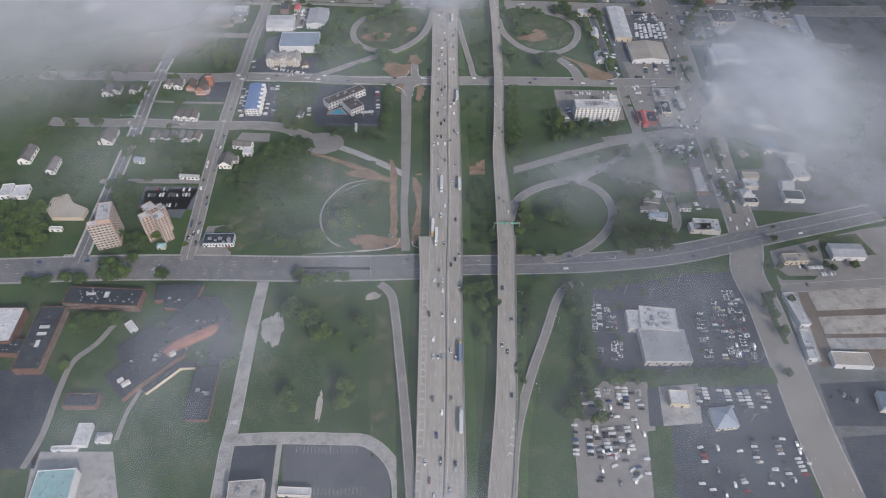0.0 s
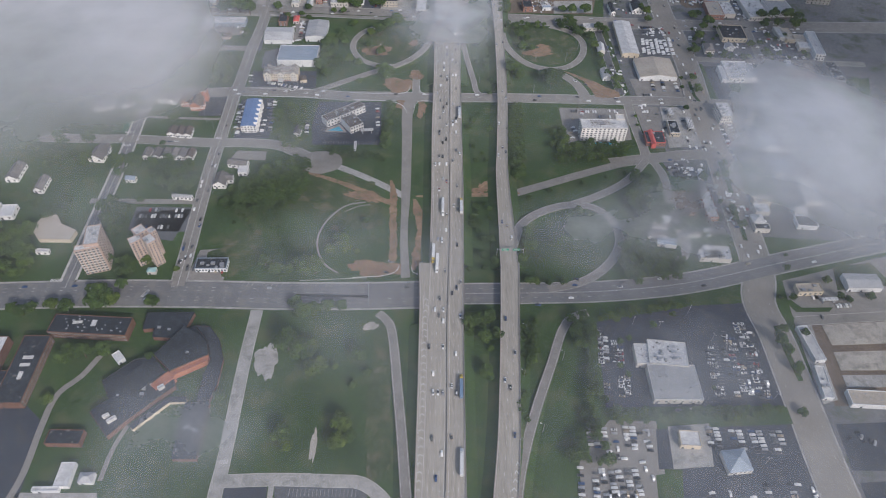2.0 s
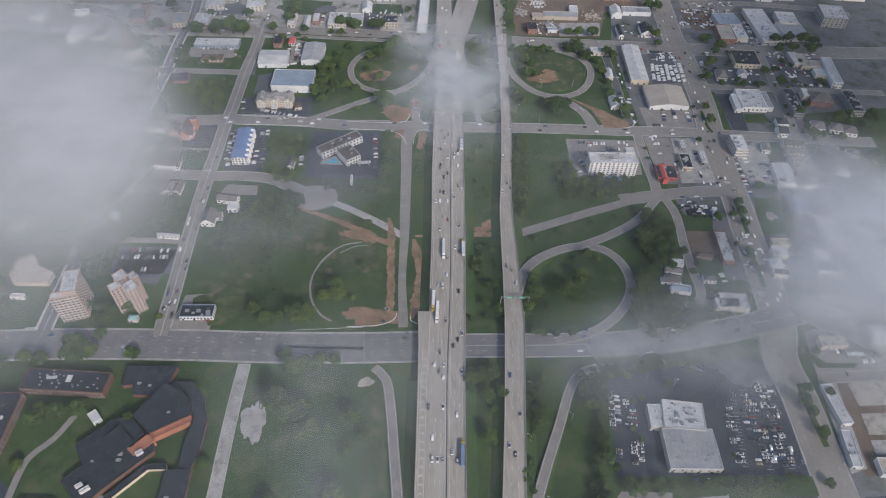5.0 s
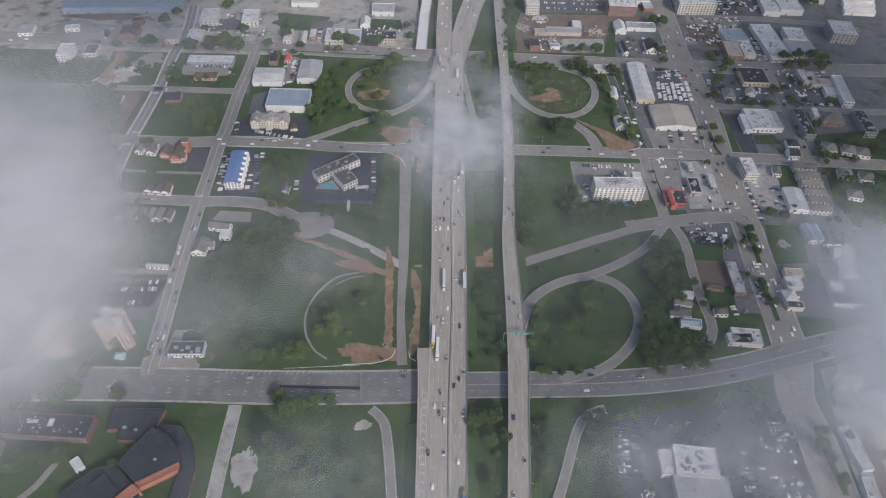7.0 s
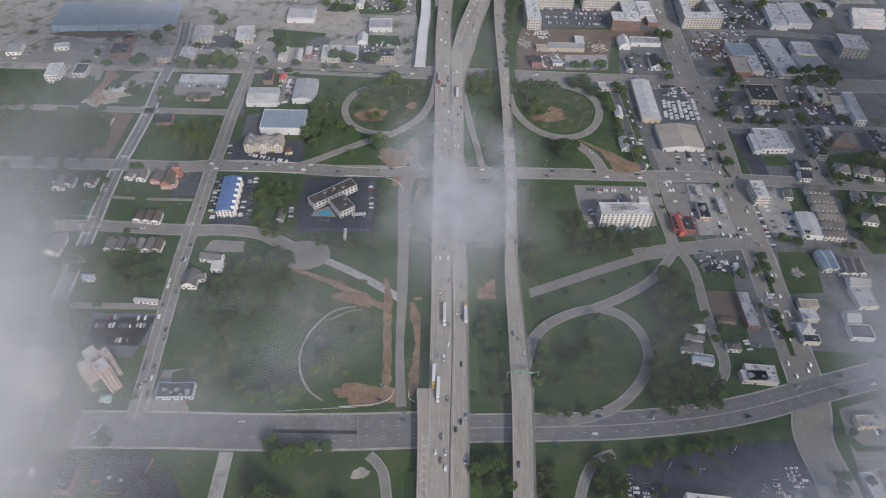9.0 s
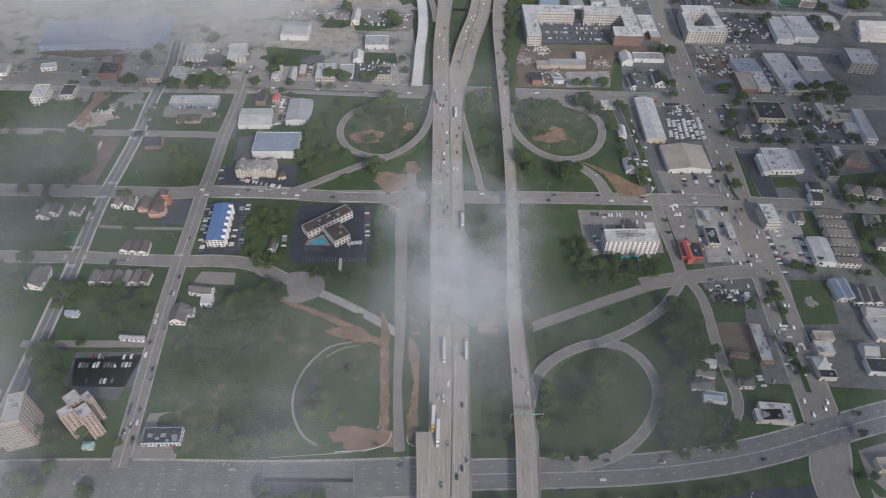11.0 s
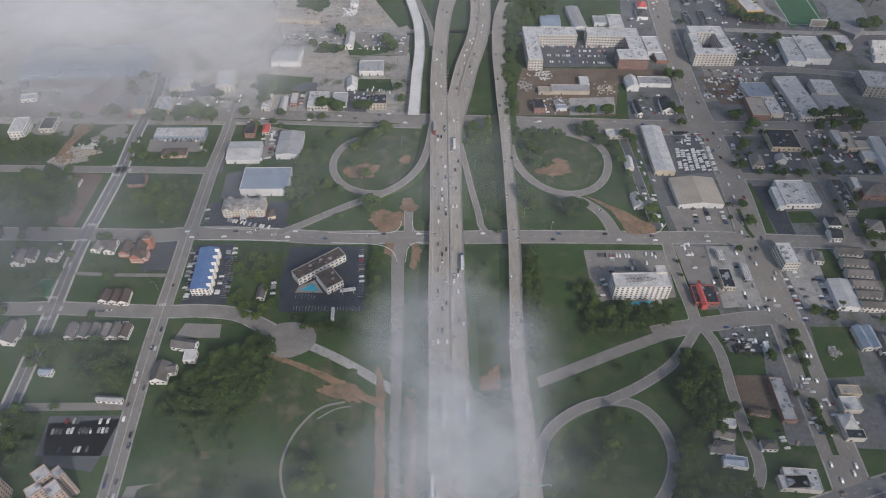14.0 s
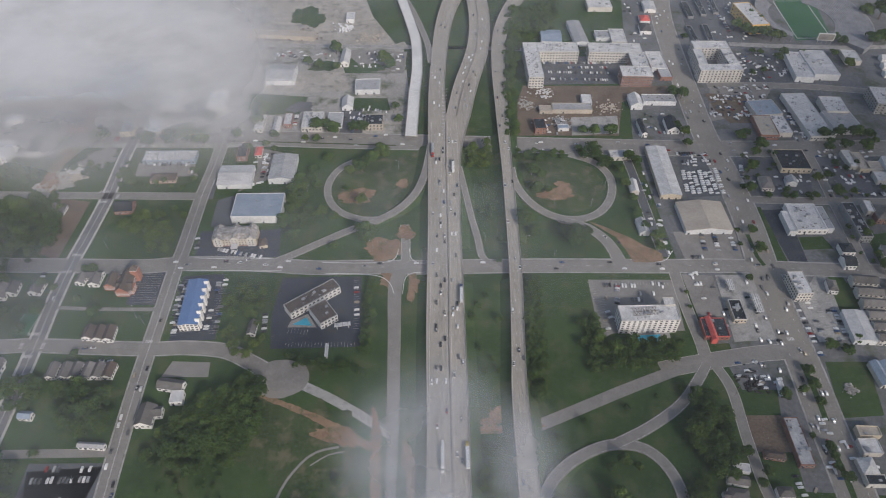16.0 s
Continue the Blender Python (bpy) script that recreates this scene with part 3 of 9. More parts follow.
def make_car(kind, label, category="car"):
    c = base("car", label, category, 0, 0, -200)
    body, cabin, roof, a = kind
    shared("body", body, c)
    shared("cabin", cabin, c)
    shared("roof", roof, c)
    for x in (-0.82, 0.82):
        for y in (-a + 0.9, a - 0.95):
            shared("wheel", WHEEL, c, pose(x, y, 0.34))
    return c


def make_truck():
    t = base("truck", "articulated lorry with a long box trailer on the highway", "truck", 0, 0, -200)
    shared("trailer", mesh_of("trailer", Lump().box(-1.3, -11.5, 1.15, 1.3, 4.6, 4.05, 0.03), "trailer_paint"), t)
    cab = profile([(5.2, 0.6), (5.2, 3.6), (5.9, 3.9), (7.6, 3.0), (7.9, 1.9), (9.6, 1.75), (9.8, 0.6)], 1.22)
    shared("cab", mesh_of("cab", cab, "cab_paint"), t)
    shared("windscreen", mesh_of("windscreen", profile([(7.55, 2.98), (7.86, 2.0), (7.95, 2.0), (7.64, 3.0)], 1.05), "window_glass"), t)
    shared("chassis", mesh_of("chassis", Lump().box(-0.5, -11, 0.75, 0.5, 9, 1.1), "dark_soot"), t)
    for x in (-1.0, 1.0):
        for y in (-10, -8.8, 3.2, 4.5, 8.6):
            shared("wheel", BIG_WHEEL, t, pose(x, y, 0.5))
    return t


KINDS = []
PARKED = [0]


def park(x, y, rot, z=0.04, white=False, seed=None):
    """Sets one car down, nose along rot (0: north)."""
    rng = random.Random(int(abs(x) * 31 + abs(y) * 17) if seed is None else seed)
    k = KINDS[2] if white else KINDS[rng.choice((0, 0, 1))]
    PARKED[0] += 1
    return copy_thing(k, pose(x, y, z, 0, 0, rot))


SPARE, SPARE_WHITE = Lump(), Lump()


def plain_car(x, y, rot, z, white=False):
    """A far car, joined with its like: body and cabin in one."""
    m = pose(x, y, z, 0, 0, rot)
    k = profile([(-2.35, 0.3), (-2.35, 0.95), (-1.4, 1.0), (-0.9, 1.45), (0.5, 1.45), (1.1, 1.0), (2.2, 0.85), (2.35, 0.3)], 0.9, 0.2)
    (SPARE_WHITE if white else SPARE).add([m @ Vector(p) for p in k.v], k.f)


def car_row(x0, y0, x1, y1, fill=0.6, turn=0.0, white=False, far=False, z=0.06, pitch=2.75):
    """Cars side by side along a line of stalls."""
    rng = random.Random(int(abs(x0 * 7 + y0 * 3 + x1)))
    n = max(1, int(math.hypot(x1 - x0, y1 - y0) / pitch))
    along = math.degrees(math.atan2(y1 - y0, x1 - x0))
    for i in range(n):
        if rng.random() < fill:
            u = (i + 0.5) / n
            x, y = x0 + (x1 - x0) * u + rng.uniform(-.15, .15), y0 + (y1 - y0) * u + rng.uniform(-.3, .3)
            r = along + turn + (180 if rng.random() < 0.5 else 0) + rng.uniform(-2, 2)
            if far or PARKED[0] > 120:
                plain_car(x, y, r, z, white)
            else:
                park(x, y, r, z, white)


def scatter(pts, count, seed=1, z=0.06, turns=(0, 90)):
    """Cars standing about inside a polygon, square to its streets; far ones, joined."""
    rng = random.Random(seed)
    xs, ys = [p[0] for p in pts], [p[1] for p in pts]
    made, tries = 0, 0
    while made < count and tries < count * 12:
        tries += 1
        x, y = rng.uniform(min(xs), max(xs)), rng.uniform(min(ys), max(ys))
        inside = False
        for i in range(len(pts)):
            (ax, ay), (bx, by) = pts[i - 1], pts[i]
            if (ay > y) != (by > y) and x < (bx - ax) * (y - ay) / (by - ay) + ax:
                inside = not inside
        if inside:
            plain_car(x, y, rng.choice(turns) + rng.uniform(-6, 6), z, rng.random() < 0.3)
            made += 1


def stalls(name, x0, y0, x1, y1, lot, deep=5.2, pitch=2.75, z=0.07):
    """White lines between parking bays, one strip of them."""
    k = Lump()
    n = max(1, int(math.hypot(x1 - x0, y1 - y0) / pitch))
    d = np.array([x1 - x0, y1 - y0]) / math.hypot(x1 - x0, y1 - y0)
    o = np.array([-d[1], d[0]])
    for i in range(n + 1):
        p = np.array([x0, y0]) + d * i * pitch
        a, b = p - o * deep / 2, p + o * deep / 2
        e = d * 0.07
        k.add([(*(a - e), z), (*(a + e), z), (*(b + e), z), (*(b - e), z)], [(0, 1, 2, 3)])
    return tagged(k.done(name, "paint_white", lot), kind="stuff")


# ---- trees ----
def crown_mesh(seed, r, h, clumps=520):
    """A crown of small crumpled leaf tufts over several boughs, with gaps."""
    rng = np.random.default_rng(seed)
    k = Lump()
    lobes = [(0, 0, h * 0.62, r * 0.75)] + [(r * 0.55 * math.cos(a), r * 0.55 * math.sin(a), h * rng.uniform(0.42, 0.72), r * rng.uniform(0.38, 0.58)) for a in np.linspace(0, 6.28, 7)[:-1] + rng.uniform(-.4, .4, 6)]
    lobes += [(r * rng.uniform(-.3, .3), r * rng.uniform(-.3, .3), h * 0.84, r * 0.42)]
    for i in range(clumps):
        lx, ly, lz, lr = lobes[rng.integers(len(lobes))]
        v = rng.normal(size=3)
        v /= np.linalg.norm(v)
        if v[2] < -0.45:
            v[2] *= -1
        c = np.array([lx, ly, lz]) + v * lr * rng.uniform(0.72, 1.08) * np.array([1, 1, 0.8])
        s = rng.uniform(0.32, 0.75) * (0.6 + r * 0.1)
        t = rng.normal(size=3)
        a = np.cross(v, t)
        a /= np.linalg.norm(a)
        b = np.cross(v, a)
        p = [c + (a * math.cos(q) + b * math.sin(q)) * s * rng.uniform(0.6, 1.2) - v * s * 0.3 for q in (0, 1.26, 2.5, 3.77, 5.03)]
        k.add([c + v * s * 0.45] + p, [(0, 1, 2), (0, 2, 3), (0, 3, 4), (0, 4, 5), (0, 5, 1)])
    return mesh_of("crown", k, "leaves")


def trunk_mesh(seed, r, h):
    rng = np.random.default_rng(seed)
    k = Lump().tube((0, 0, -0.3), (0, 0, h * 0.45), 0.035 * h, 0.024 * h, 7)
    for a in np.linspace(0, 6.28, 6)[:-1]:
        k.tube((0, 0, h * rng.uniform(0.28, 0.42)), (r * 0.6 * math.cos(a), r * 0.6 * math.sin(a), h * rng.uniform(0.55, 0.75)), 0.016 * h, 0.006 * h, 5)
    return mesh_of("trunk", k, "bark")


TREES = [(crown_mesh(s, r, h, n), trunk_mesh(s, r, h), r) for s, r, h, n in
         ((1, 5.0, 9.5, 620), (2, 5.0, 8.5, 620), (3, 5.0, 10.5, 640), (4, 5.0, 8.0, 560), (5, 5.0, 12.0, 660))]


def tree(x, y, wide, label="leafy green broadleaf tree on the grass", z=0.0, kind=None, group="trees"):
    """A tree with a crown of that width."""
    rng = random.Random(int(abs(x * 11) + abs(y * 5)))
    crown, trunk, r = TREES[rng.randrange(5) if kind is None else kind]
    t = base("tree", label, "tree", x, y, z, rng.uniform(0, 360), group)
    s = wide / (2 * r)
    t.scale = (s, s, s * rng.uniform(0.85, 1.1))
    shared("trunk", trunk, t)
    shared("crown", crown, t)
    return t


LIGHT = [(crown_mesh(s, 5.0, h, 300), h) for s, h in ((11, 9.5), (12, 8.5), (13, 11.0), (14, 8.0))]


def grove(pts, wide, gap, label="leafy tree in a dense grove", seed=1, keep=1.0, z=0.0):
    """A wood that nobody could count: crowns and trunks at about that gap inside a polygon."""
    rng = random.Random(seed)
    xs, ys = [p[0] for p in pts], [p[1] for p in pts]
    gy, row = min(ys), 0
    v, f, n = [], [], 0
    stems = Lump()
    while gy < max(ys):
        gx = min(xs) + (row % 2) * gap / 2
        while gx < max(xs):
            x, y = gx + rng.uniform(-.35, .35) * gap, gy + rng.uniform(-.35, .35) * gap
            inside = False
            for i in range(len(pts)):
                (ax, ay), (bx, by) = pts[i - 1], pts[i]
                if (ay > y) != (by > y) and x < (bx - ax) * (y - ay) / (by - ay) + ax:
                    inside = not inside
            if inside and rng.random() < keep:
                me, h = LIGHT[rng.randrange(4)]
                co = np.empty(len(me.vertices) * 3)
                me.vertices.foreach_get("co", co)
                s, a = wide * rng.uniform(0.7, 1.25) / 10, rng.uniform(0, 6.28)
                co = co.reshape(-1, 3) @ np.array([[math.cos(a), math.sin(a), 0], [-math.sin(a), math.cos(a), 0], [0, 0, rng.uniform(0.85, 1.15)]]) * s + (x, y, z)
                v.append(co)
                idx = np.empty(len(me.polygons) * 3, int)
                me.polygons.foreach_get("vertices", idx)
                f.append(idx.reshape(-1, 3) + n)
                n += len(co)
                stems.tube((x, y, z - 0.3), (x, y, z + h * s * 0.6), 0.3 * s, 0.15 * s, 5)
            gx += gap
        gy += gap * 0.87
        row += 1
    if not v:
        return None
    v, f = np.vstack(v), np.vstack(f)
    me = bpy.data.meshes.new("wood")
    me.from_pydata(v.tolist(), [], f.tolist())
    me.materials.append(MATS["leaves"])
    ob = tagged(new("wood", me), label, "wood", kind="stuff")
    tagged(stems.done("trunks", "bark", ob), kind="stuff")
    return ob


# ---- posts, lamps and signs ----
def lamp(x, y, rot=0.0, h=11.0, z=0.0, arms=1, reach=3.0):
    b = base("street_lamp", "grey steel street lamp beside the road", "street lamp", x, y, z, rot, "street lamps")
    Lump().tube((0, 0, 0), (0, 0, h), 0.16, 0.09, 8).done("pole", "steel", b)
    for s in ((1,), (1, -1))[arms - 1]:
        Lump().tube((0, 0, h - 0.1), (s * reach, 0, h + 0.5), 0.08, 0.06, 6).done("arm", "steel", b)
        Lump().box(s * reach - 0.5, -0.2, h + 0.35, s * reach + 0.5, 0.2, h + 0.55, 0.05).done("lamp_head", "metal_wall", b)
    return b


def power_pole(x, y, rot=0.0, h=12.0):
    b = base("utility_pole", "weathered wooden utility pole with cross-arm", "utility pole", x, y, 0, rot, "utility poles")
    Lump().tube((0, 0, -0.3), (0, 0, h), 0.17, 0.11, 7).done("pole", "wood_pole", b)
    Lump().box(-1.3, -0.07, h - 0.9, 1.3, 0.07, h - 0.75).done("cross_arm", "wood_pole", b)
    return b


def gantry(x0, y0, x1, y1, z, signs, label):
    b = base("sign_gantry", label, "sign gantry")
    for x, y in ((x0, y0), (x1, y1)):
        Lump().tube((x, y, 0), (x, y, z + 7.5), 0.28, 0.24, 8).done("post", "steel", b)
    for up in (6.0, 7.3):
        Lump().tube((x0, y0, z + up), (x1, y1, z + up), 0.14, n=6).done("chord", "steel", b)
    for u, w in signs:
        x, y = x0 + (x1 - x0) * u, y0 + (y1 - y0) * u
        s = Lump().box(x - w / 2, y - 0.35, z + 5.2, x + w / 2, y - 0.2, z + 8.0).done("sign_panel", "sign_green", b, "green sign panel with white bars")
        for i in range(3):
            Lump().box(x - w * 0.36, y - 0.37, z + 5.8 + i * 0.7, x + w * (0.36 - 0.1 * i), y - 0.352, z + 6.1 + i * 0.7).done("bar", "paint_white", s)
    return b


KINDS += [make_car(SEDAN, "parked saloon car with dark windows"), make_car(WAGON, "parked estate car with dark windows"), make_car(WHITE_VAN, "white van parked in a yard")]
LORRY = make_truck()


# ---- low morning cloud: banks of thin stacked veils, below the eye ----
def sheet(n=24):
    """A disc of radius one, gently domed and uneven."""
    v, f = [(0, 0, 0.1)], []
    for i in range(1, 9):
        for j in range(n):
            a, r = 2 * math.pi * j / n, i / 8
            x, y = r * math.cos(a), r * math.sin(a)
            v.append((x, y, 0.1 * (1 - r * r) + 0.05 * noise.noise((x * 2.5, y * 2.5, 3.0))))
    for j in range(n):
        f.append((0, 1 + j, 1 + (j + 1) % n))
        for i in range(7):
            a, b = 1 + i * n, 1 + (i + 1) * n
            f.append((a + j, b + j, b + (j + 1) % n, a + (j + 1) % n))
    return v, f


def cloud(label, z, material, patches, veils=2, gap=9.0):
    """A bank of see-through veils, wide enough for all its patches (x, y, rx, ry, strength)."""
    x0, x1 = min(p[0] - p[2] for p in patches), max(p[0] + p[2] for p in patches)
    y0, y1 = min(p[1] - p[3] for p in patches), max(p[1] + p[3] for p in patches)
    c = base("cloud", label, "cloud", (x0 + x1) / 2, (y0 + y1) / 2, z, 0, "low clouds")
    v, f = sheet()
    for i in range(veils):
        ob = emit("veil", v, f, material, c, smooth=True)
        ob.scale = ((x1 - x0) * 0.54 + 6, (y1 - y0) * 0.54 + 6, 20)
        ob.location = (0, 0, (i - (veils - 1) / 2) * gap)
    return c


def mist_material(name, patches, floor, scale, colour, torn=20.0, ragged=(0.25, 1.75), curl=0.1, most=1.0, grain=0.58):
    """Thin mist: soft patches (x, y, rx, ry, strength) in the world, pushed about and torn by noise, over a faint even haze."""
    m = bpy.data.materials.new(name)
    m.use_nodes = True
    nt = m.node_tree
    nt.nodes.remove(nt.nodes["Principled BSDF"])
    out = nt.nodes["Material Output"]
    pos = nt.nodes.new("ShaderNodeNewGeometry").outputs["Position"]
    slow = nt.nodes.new("ShaderNodeTexNoise")
    slow.inputs["Scale"].default_value, slow.inputs["Detail"].default_value = scale * 0.7, 4.0
    nt.links.new(pos, slow.inputs["Vector"])
    push = nt.nodes.new("ShaderNodeVectorMath")
    push.operation = "MULTIPLY_ADD"
    nt.links.new(slow.outputs["Color"], push.inputs[0])
    push.inputs[1].default_value, push.inputs[2].default_value = (2 * torn, 2 * torn, 0), (-torn, -torn, 0)
    moved = nt.nodes.new("ShaderNodeVectorMath")
    nt.links.new(pos, moved.inputs[0])
    nt.links.new(push.outputs[0], moved.inputs[1])
    total = None
    for x, y, rx, ry, k in patches:
        at = nt.nodes.new("ShaderNodeVectorMath")
        at.operation = "MULTIPLY_ADD"
        nt.links.new(moved.outputs[0], at.inputs[0])
        at.inputs[1].default_value, at.inputs[2].default_value = (1 / rx, 1 / ry, 0), (-x / rx, -y / ry, 0)
        ln = nt.nodes.new("ShaderNodeVectorMath")
        ln.operation = "LENGTH"
        nt.links.new(at.outputs[0], ln.inputs[0])
        g = nt.nodes.new("ShaderNodeMapRange")
        g.interpolation_type = "SMOOTHSTEP"
        for i, v in ((1, 0.1), (2, 1.0), (3, k), (4, 0.0)):
            g.inputs[i].default_value = v
        nt.links.new(ln.outputs["Value"], g.inputs[0])
        if total is None:
            total = g.outputs[0]
        else:
            a = nt.nodes.new("ShaderNodeMath")
            nt.links.new(total, a.inputs[0])
            nt.links.new(g.outputs[0], a.inputs[1])
            total = a.outputs[0]
    n = nt.nodes.new("ShaderNodeTexNoise")
    n.inputs["Scale"].default_value, n.inputs["Detail"].default_value, n.inputs["Roughness"].default_value, n.inputs["Distortion"].default_value = scale, 8.0, grain, curl
    nt.links.new(pos, n.inputs["Vector"])
    tear = nt.nodes.new("ShaderNodeMapRange")
    for i, v in ((1, 0.30), (2, 0.70), (3, ragged[0]), (4, ragged[1])):
        tear.inputs[i].default_value = v
    nt.links.new(n.outputs["Fac"], tear.inputs[0])
    dens = nt.nodes.new("ShaderNodeMath")
    dens.operation = "MULTIPLY_ADD"
    nt.links.new(total, dens.inputs[0])
    nt.links.new(tear.outputs[0], dens.inputs[1])
    dens.inputs[2].default_value = floor
    # the cover of a deep mist: it closes towards its most, and never all at once
    close = nt.nodes.new("ShaderNodeMath")
    close.operation = "POWER"
    close.inputs[0].default_value = math.exp(-1.0)
    nt.links.new(dens.outputs[0], close.inputs[1])
    cover = nt.nodes.new("ShaderNodeMapRange")
    for i, v in ((1, 1.0), (2, 0.0), (3, 0.0), (4, most)):
        cover.inputs[i].default_value = v
    nt.links.new(close.outputs[0], cover.inputs[0])
    clear, mist, shine, both, mix = [nt.nodes.new(k) for k in ("ShaderNodeBsdfTransparent", "ShaderNodeBsdfDiffuse", "ShaderNodeBsdfTranslucent", "ShaderNodeMixShader", "ShaderNodeMixShader")]
    mist.inputs["Color"].default_value = shine.inputs["Color"].default_value = (*colour, 1)
    both.inputs[0].default_value = 0.35
    nt.links.new(mist.outputs[0], both.inputs[1])
    nt.links.new(shine.outputs[0], both.inputs[2])
    nt.links.new(cover.outputs[0], mix.inputs[0])
    nt.links.new(clear.outputs[0], mix.inputs[1])
    nt.links.new(both.outputs[0], mix.inputs[2])
    nt.links.new(mix.outputs[0], out.inputs["Surface"])
    return m


# ---- the ground: one sheet to the horizon ----
ground = tagged(emit("ground", [(-4000, -3000, 0), (4000, -3000, 0), (4000, 6000, 0), (-4000, 6000, 0)], [(0, 1, 2, 3)], "grass"), "green grass and open ground reaching the horizon", "ground", kind="structure")

# paved town districts east and north
area("town_ground", "worn grey paving and bare yards of the town district", [(239.7, 698.5), (238.4, 883.6), (312.2, 1312.5), (1227.3, 1305.2), (535.9, 459.5), (269.2, 477.8), (250.6, 583.5)], "town_ground", 0.02, "paving")
area("town_ground", "worn grey paving and bare yards of the town district", [(-231.1, 883.7), (-7.7, 887.5), (-39.1, 1295.4), (-935.1, 1363.2), (-654.3, 890.4)], "north_yards", 0.015, "paving")
area("town_ground", "worn grey paving and bare yards of the roadside district", [(332.2, 414), (524.9, 455.6), (511.8, 263.8), (405.9, 104), (306.7, 139), (304.4, 291.8)], "town_ground", 0.018, "paving")
blot("dry_meadow", "olive dry meadow beside the turning circle", -80, 515.9, 31.4, 43.0, 0, "meadow", 0.035, 80, 0.25)
blot("dry_meadow", "olive dry meadow by the former loop", -120.4, 535.3, 25.7, 29.6, 0, "meadow", 0.03, 120, 0.25)

# cross streets
street("road_south", "wide grey cross street passing under the highway", [(-432.2, 397.3), (-362.8, 399.4), (-293, 402), (-207.3, 401.9), (-130.4, 399.9), (-58.5, 400.2), (-0.6, 402.1)], "grey_asphalt", 27, lanes=(-0.55, -0.28, 0.28, 0.55), walk_wide=2.0, lift=0.085)
street("road_south_east", "grey cross street curving away to the east", [(448, 470.9), (375.4, 452.5), (334.4, 442.3), (298.1, 432.3), (253.1, 420.2), (206, 411.4), (147.7, 405.6), (86.7, 403.7), (43, 403.2), (-3.1, 402)], "grey_asphalt", 21, lanes=(-0.5, 0.5), centre=True, walk_wide=1.5, lift=0.12)
street("road_north", "grey cross street passing under the highway", [(-470.6, 710.5), (-392.6, 709), (-324.6, 707), (-261.7, 705.1), (-220.7, 707.9), (-157.5, 706), (-99.2, 700.6), (-57.2, 700.6), (5.9, 699.4), (69.4, 699.6), (133, 699.1), (228.5, 696.6), (282, 696.3), (344.6, 691.5), (432.5, 686.3), (501.2, 682.1)], "old_asphalt", 15, lanes=(0.0,), walk_wide=1.6, lift=0.09)
street("road_far", "divided grey cross street with a kerbed median", [(-576, 917.3), (-479.6, 913.7), (-331.5, 907.2), (-222.5, 903.4), (-93.9, 895.1), (-4.5, 890.5), (97.4, 884.8), (192.8, 880.2), (275.1, 875.8), (351.4, 873.5), (523.9, 871.9), (642.6, 872.1)], "old_asphalt", 26, lanes=(-0.5, 0.5), walk_wide=1.6, lift=0.095)

# western streets
street("street_diagonal", "residential street with white kerbs and crossings", [(-330.8, 1006.5), (-323.3, 941.1), (-325.9, 875.3), (-323.6, 802.2), (-325.7, 741), (-327.4, 707.8), (-326.7, 657.3), (-324.8, 620.9), (-323.3, 566.6), (-321, 443.3), (-320.3, 408)], "grey_asphalt", 10.5, centre=True, walk_wide=2.2, lift=0.1, walk_mat='pale_walk')
street("street_west", "straight grey street lined by parked cars", [(-224.4, 935.4), (-224.7, 859.4), (-227.5, 805), (-228.1, 727.9), (-229.7, 706), (-229.3, 658.6), (-229.3, 616), (-228.9, 572.3), (-227.2, 520), (-224.4, 455), (-222.9, 410.1)], "old_asphalt", 11.5, centre=True, walk_wide=1.5, lift=0.105)
street("street_school", "pale concrete street beside the school", [(-148.2, 383.9), (-149.2, 328.8), (-148.4, 250.6), (-149.3, 223.2), (-148.4, 188.9), (-148.4, 144.8)], "concrete", 9.5, lift=0.1)
street("street_cul_de_sac", "grey side street to a turning circle", [(-423.9, 618.8), (-353.2, 616.2), (-325.5, 616.8), (-235.3, 611.5), (-198, 611.9), (-164.4, 607.8), (-143.9, 597.2), (-123.6, 584.8)], "old_asphalt", 12, lift=0.11, walk_wide=1.4)
street("street_lane", "narrow side street between lawns", [(-521.3, 810), (-434.5, 807.6), (-324.4, 804.8), (-230.4, 802.4)], "old_asphalt", 10, lift=0.1)
street("driveway", "narrow paved lane across the lawns", [(-324.2, 657.3), (-281.7, 654.6), (-234.9, 653.6)], "old_asphalt", 4, lift=0.07)
street("driveway", "paved lane to the tower car park", [(-336.3, 518.9), (-287.2, 518.7), (-231.6, 518.4)], "old_asphalt", 7, lift=0.07)
blot("turning_circle", "grey asphalt turning circle", -114.8, 580.3, 21.8, 18.6, 0, "old_asphalt", 0.13, 114, 0.04)
street("closed_road", "closed stub of old pale asphalt", [(-97.2, 573.6), (-71.3, 559.6), (-43.8, 541.7), (-26, 528.5)], "concrete", 8, lift=0.07)
street("frontage_road", "grey frontage road beside the highway, half dug up", [(-17.3, 701.9, 13), (-25.4, 677, 12.6), (-25, 617, 11), (-24.2, 547, 9.7), (-24, 520, 8.4), (-24.3, 474, 7), (-21.5, 421, 8.5)], "old_asphalt", lift=0.11)
street("frontage_stub", "short grey road towards the motel", [(-18, 756.7), (-16.6, 731.5), (-16.7, 700.5)], "old_asphalt", 8, lift=0.07)

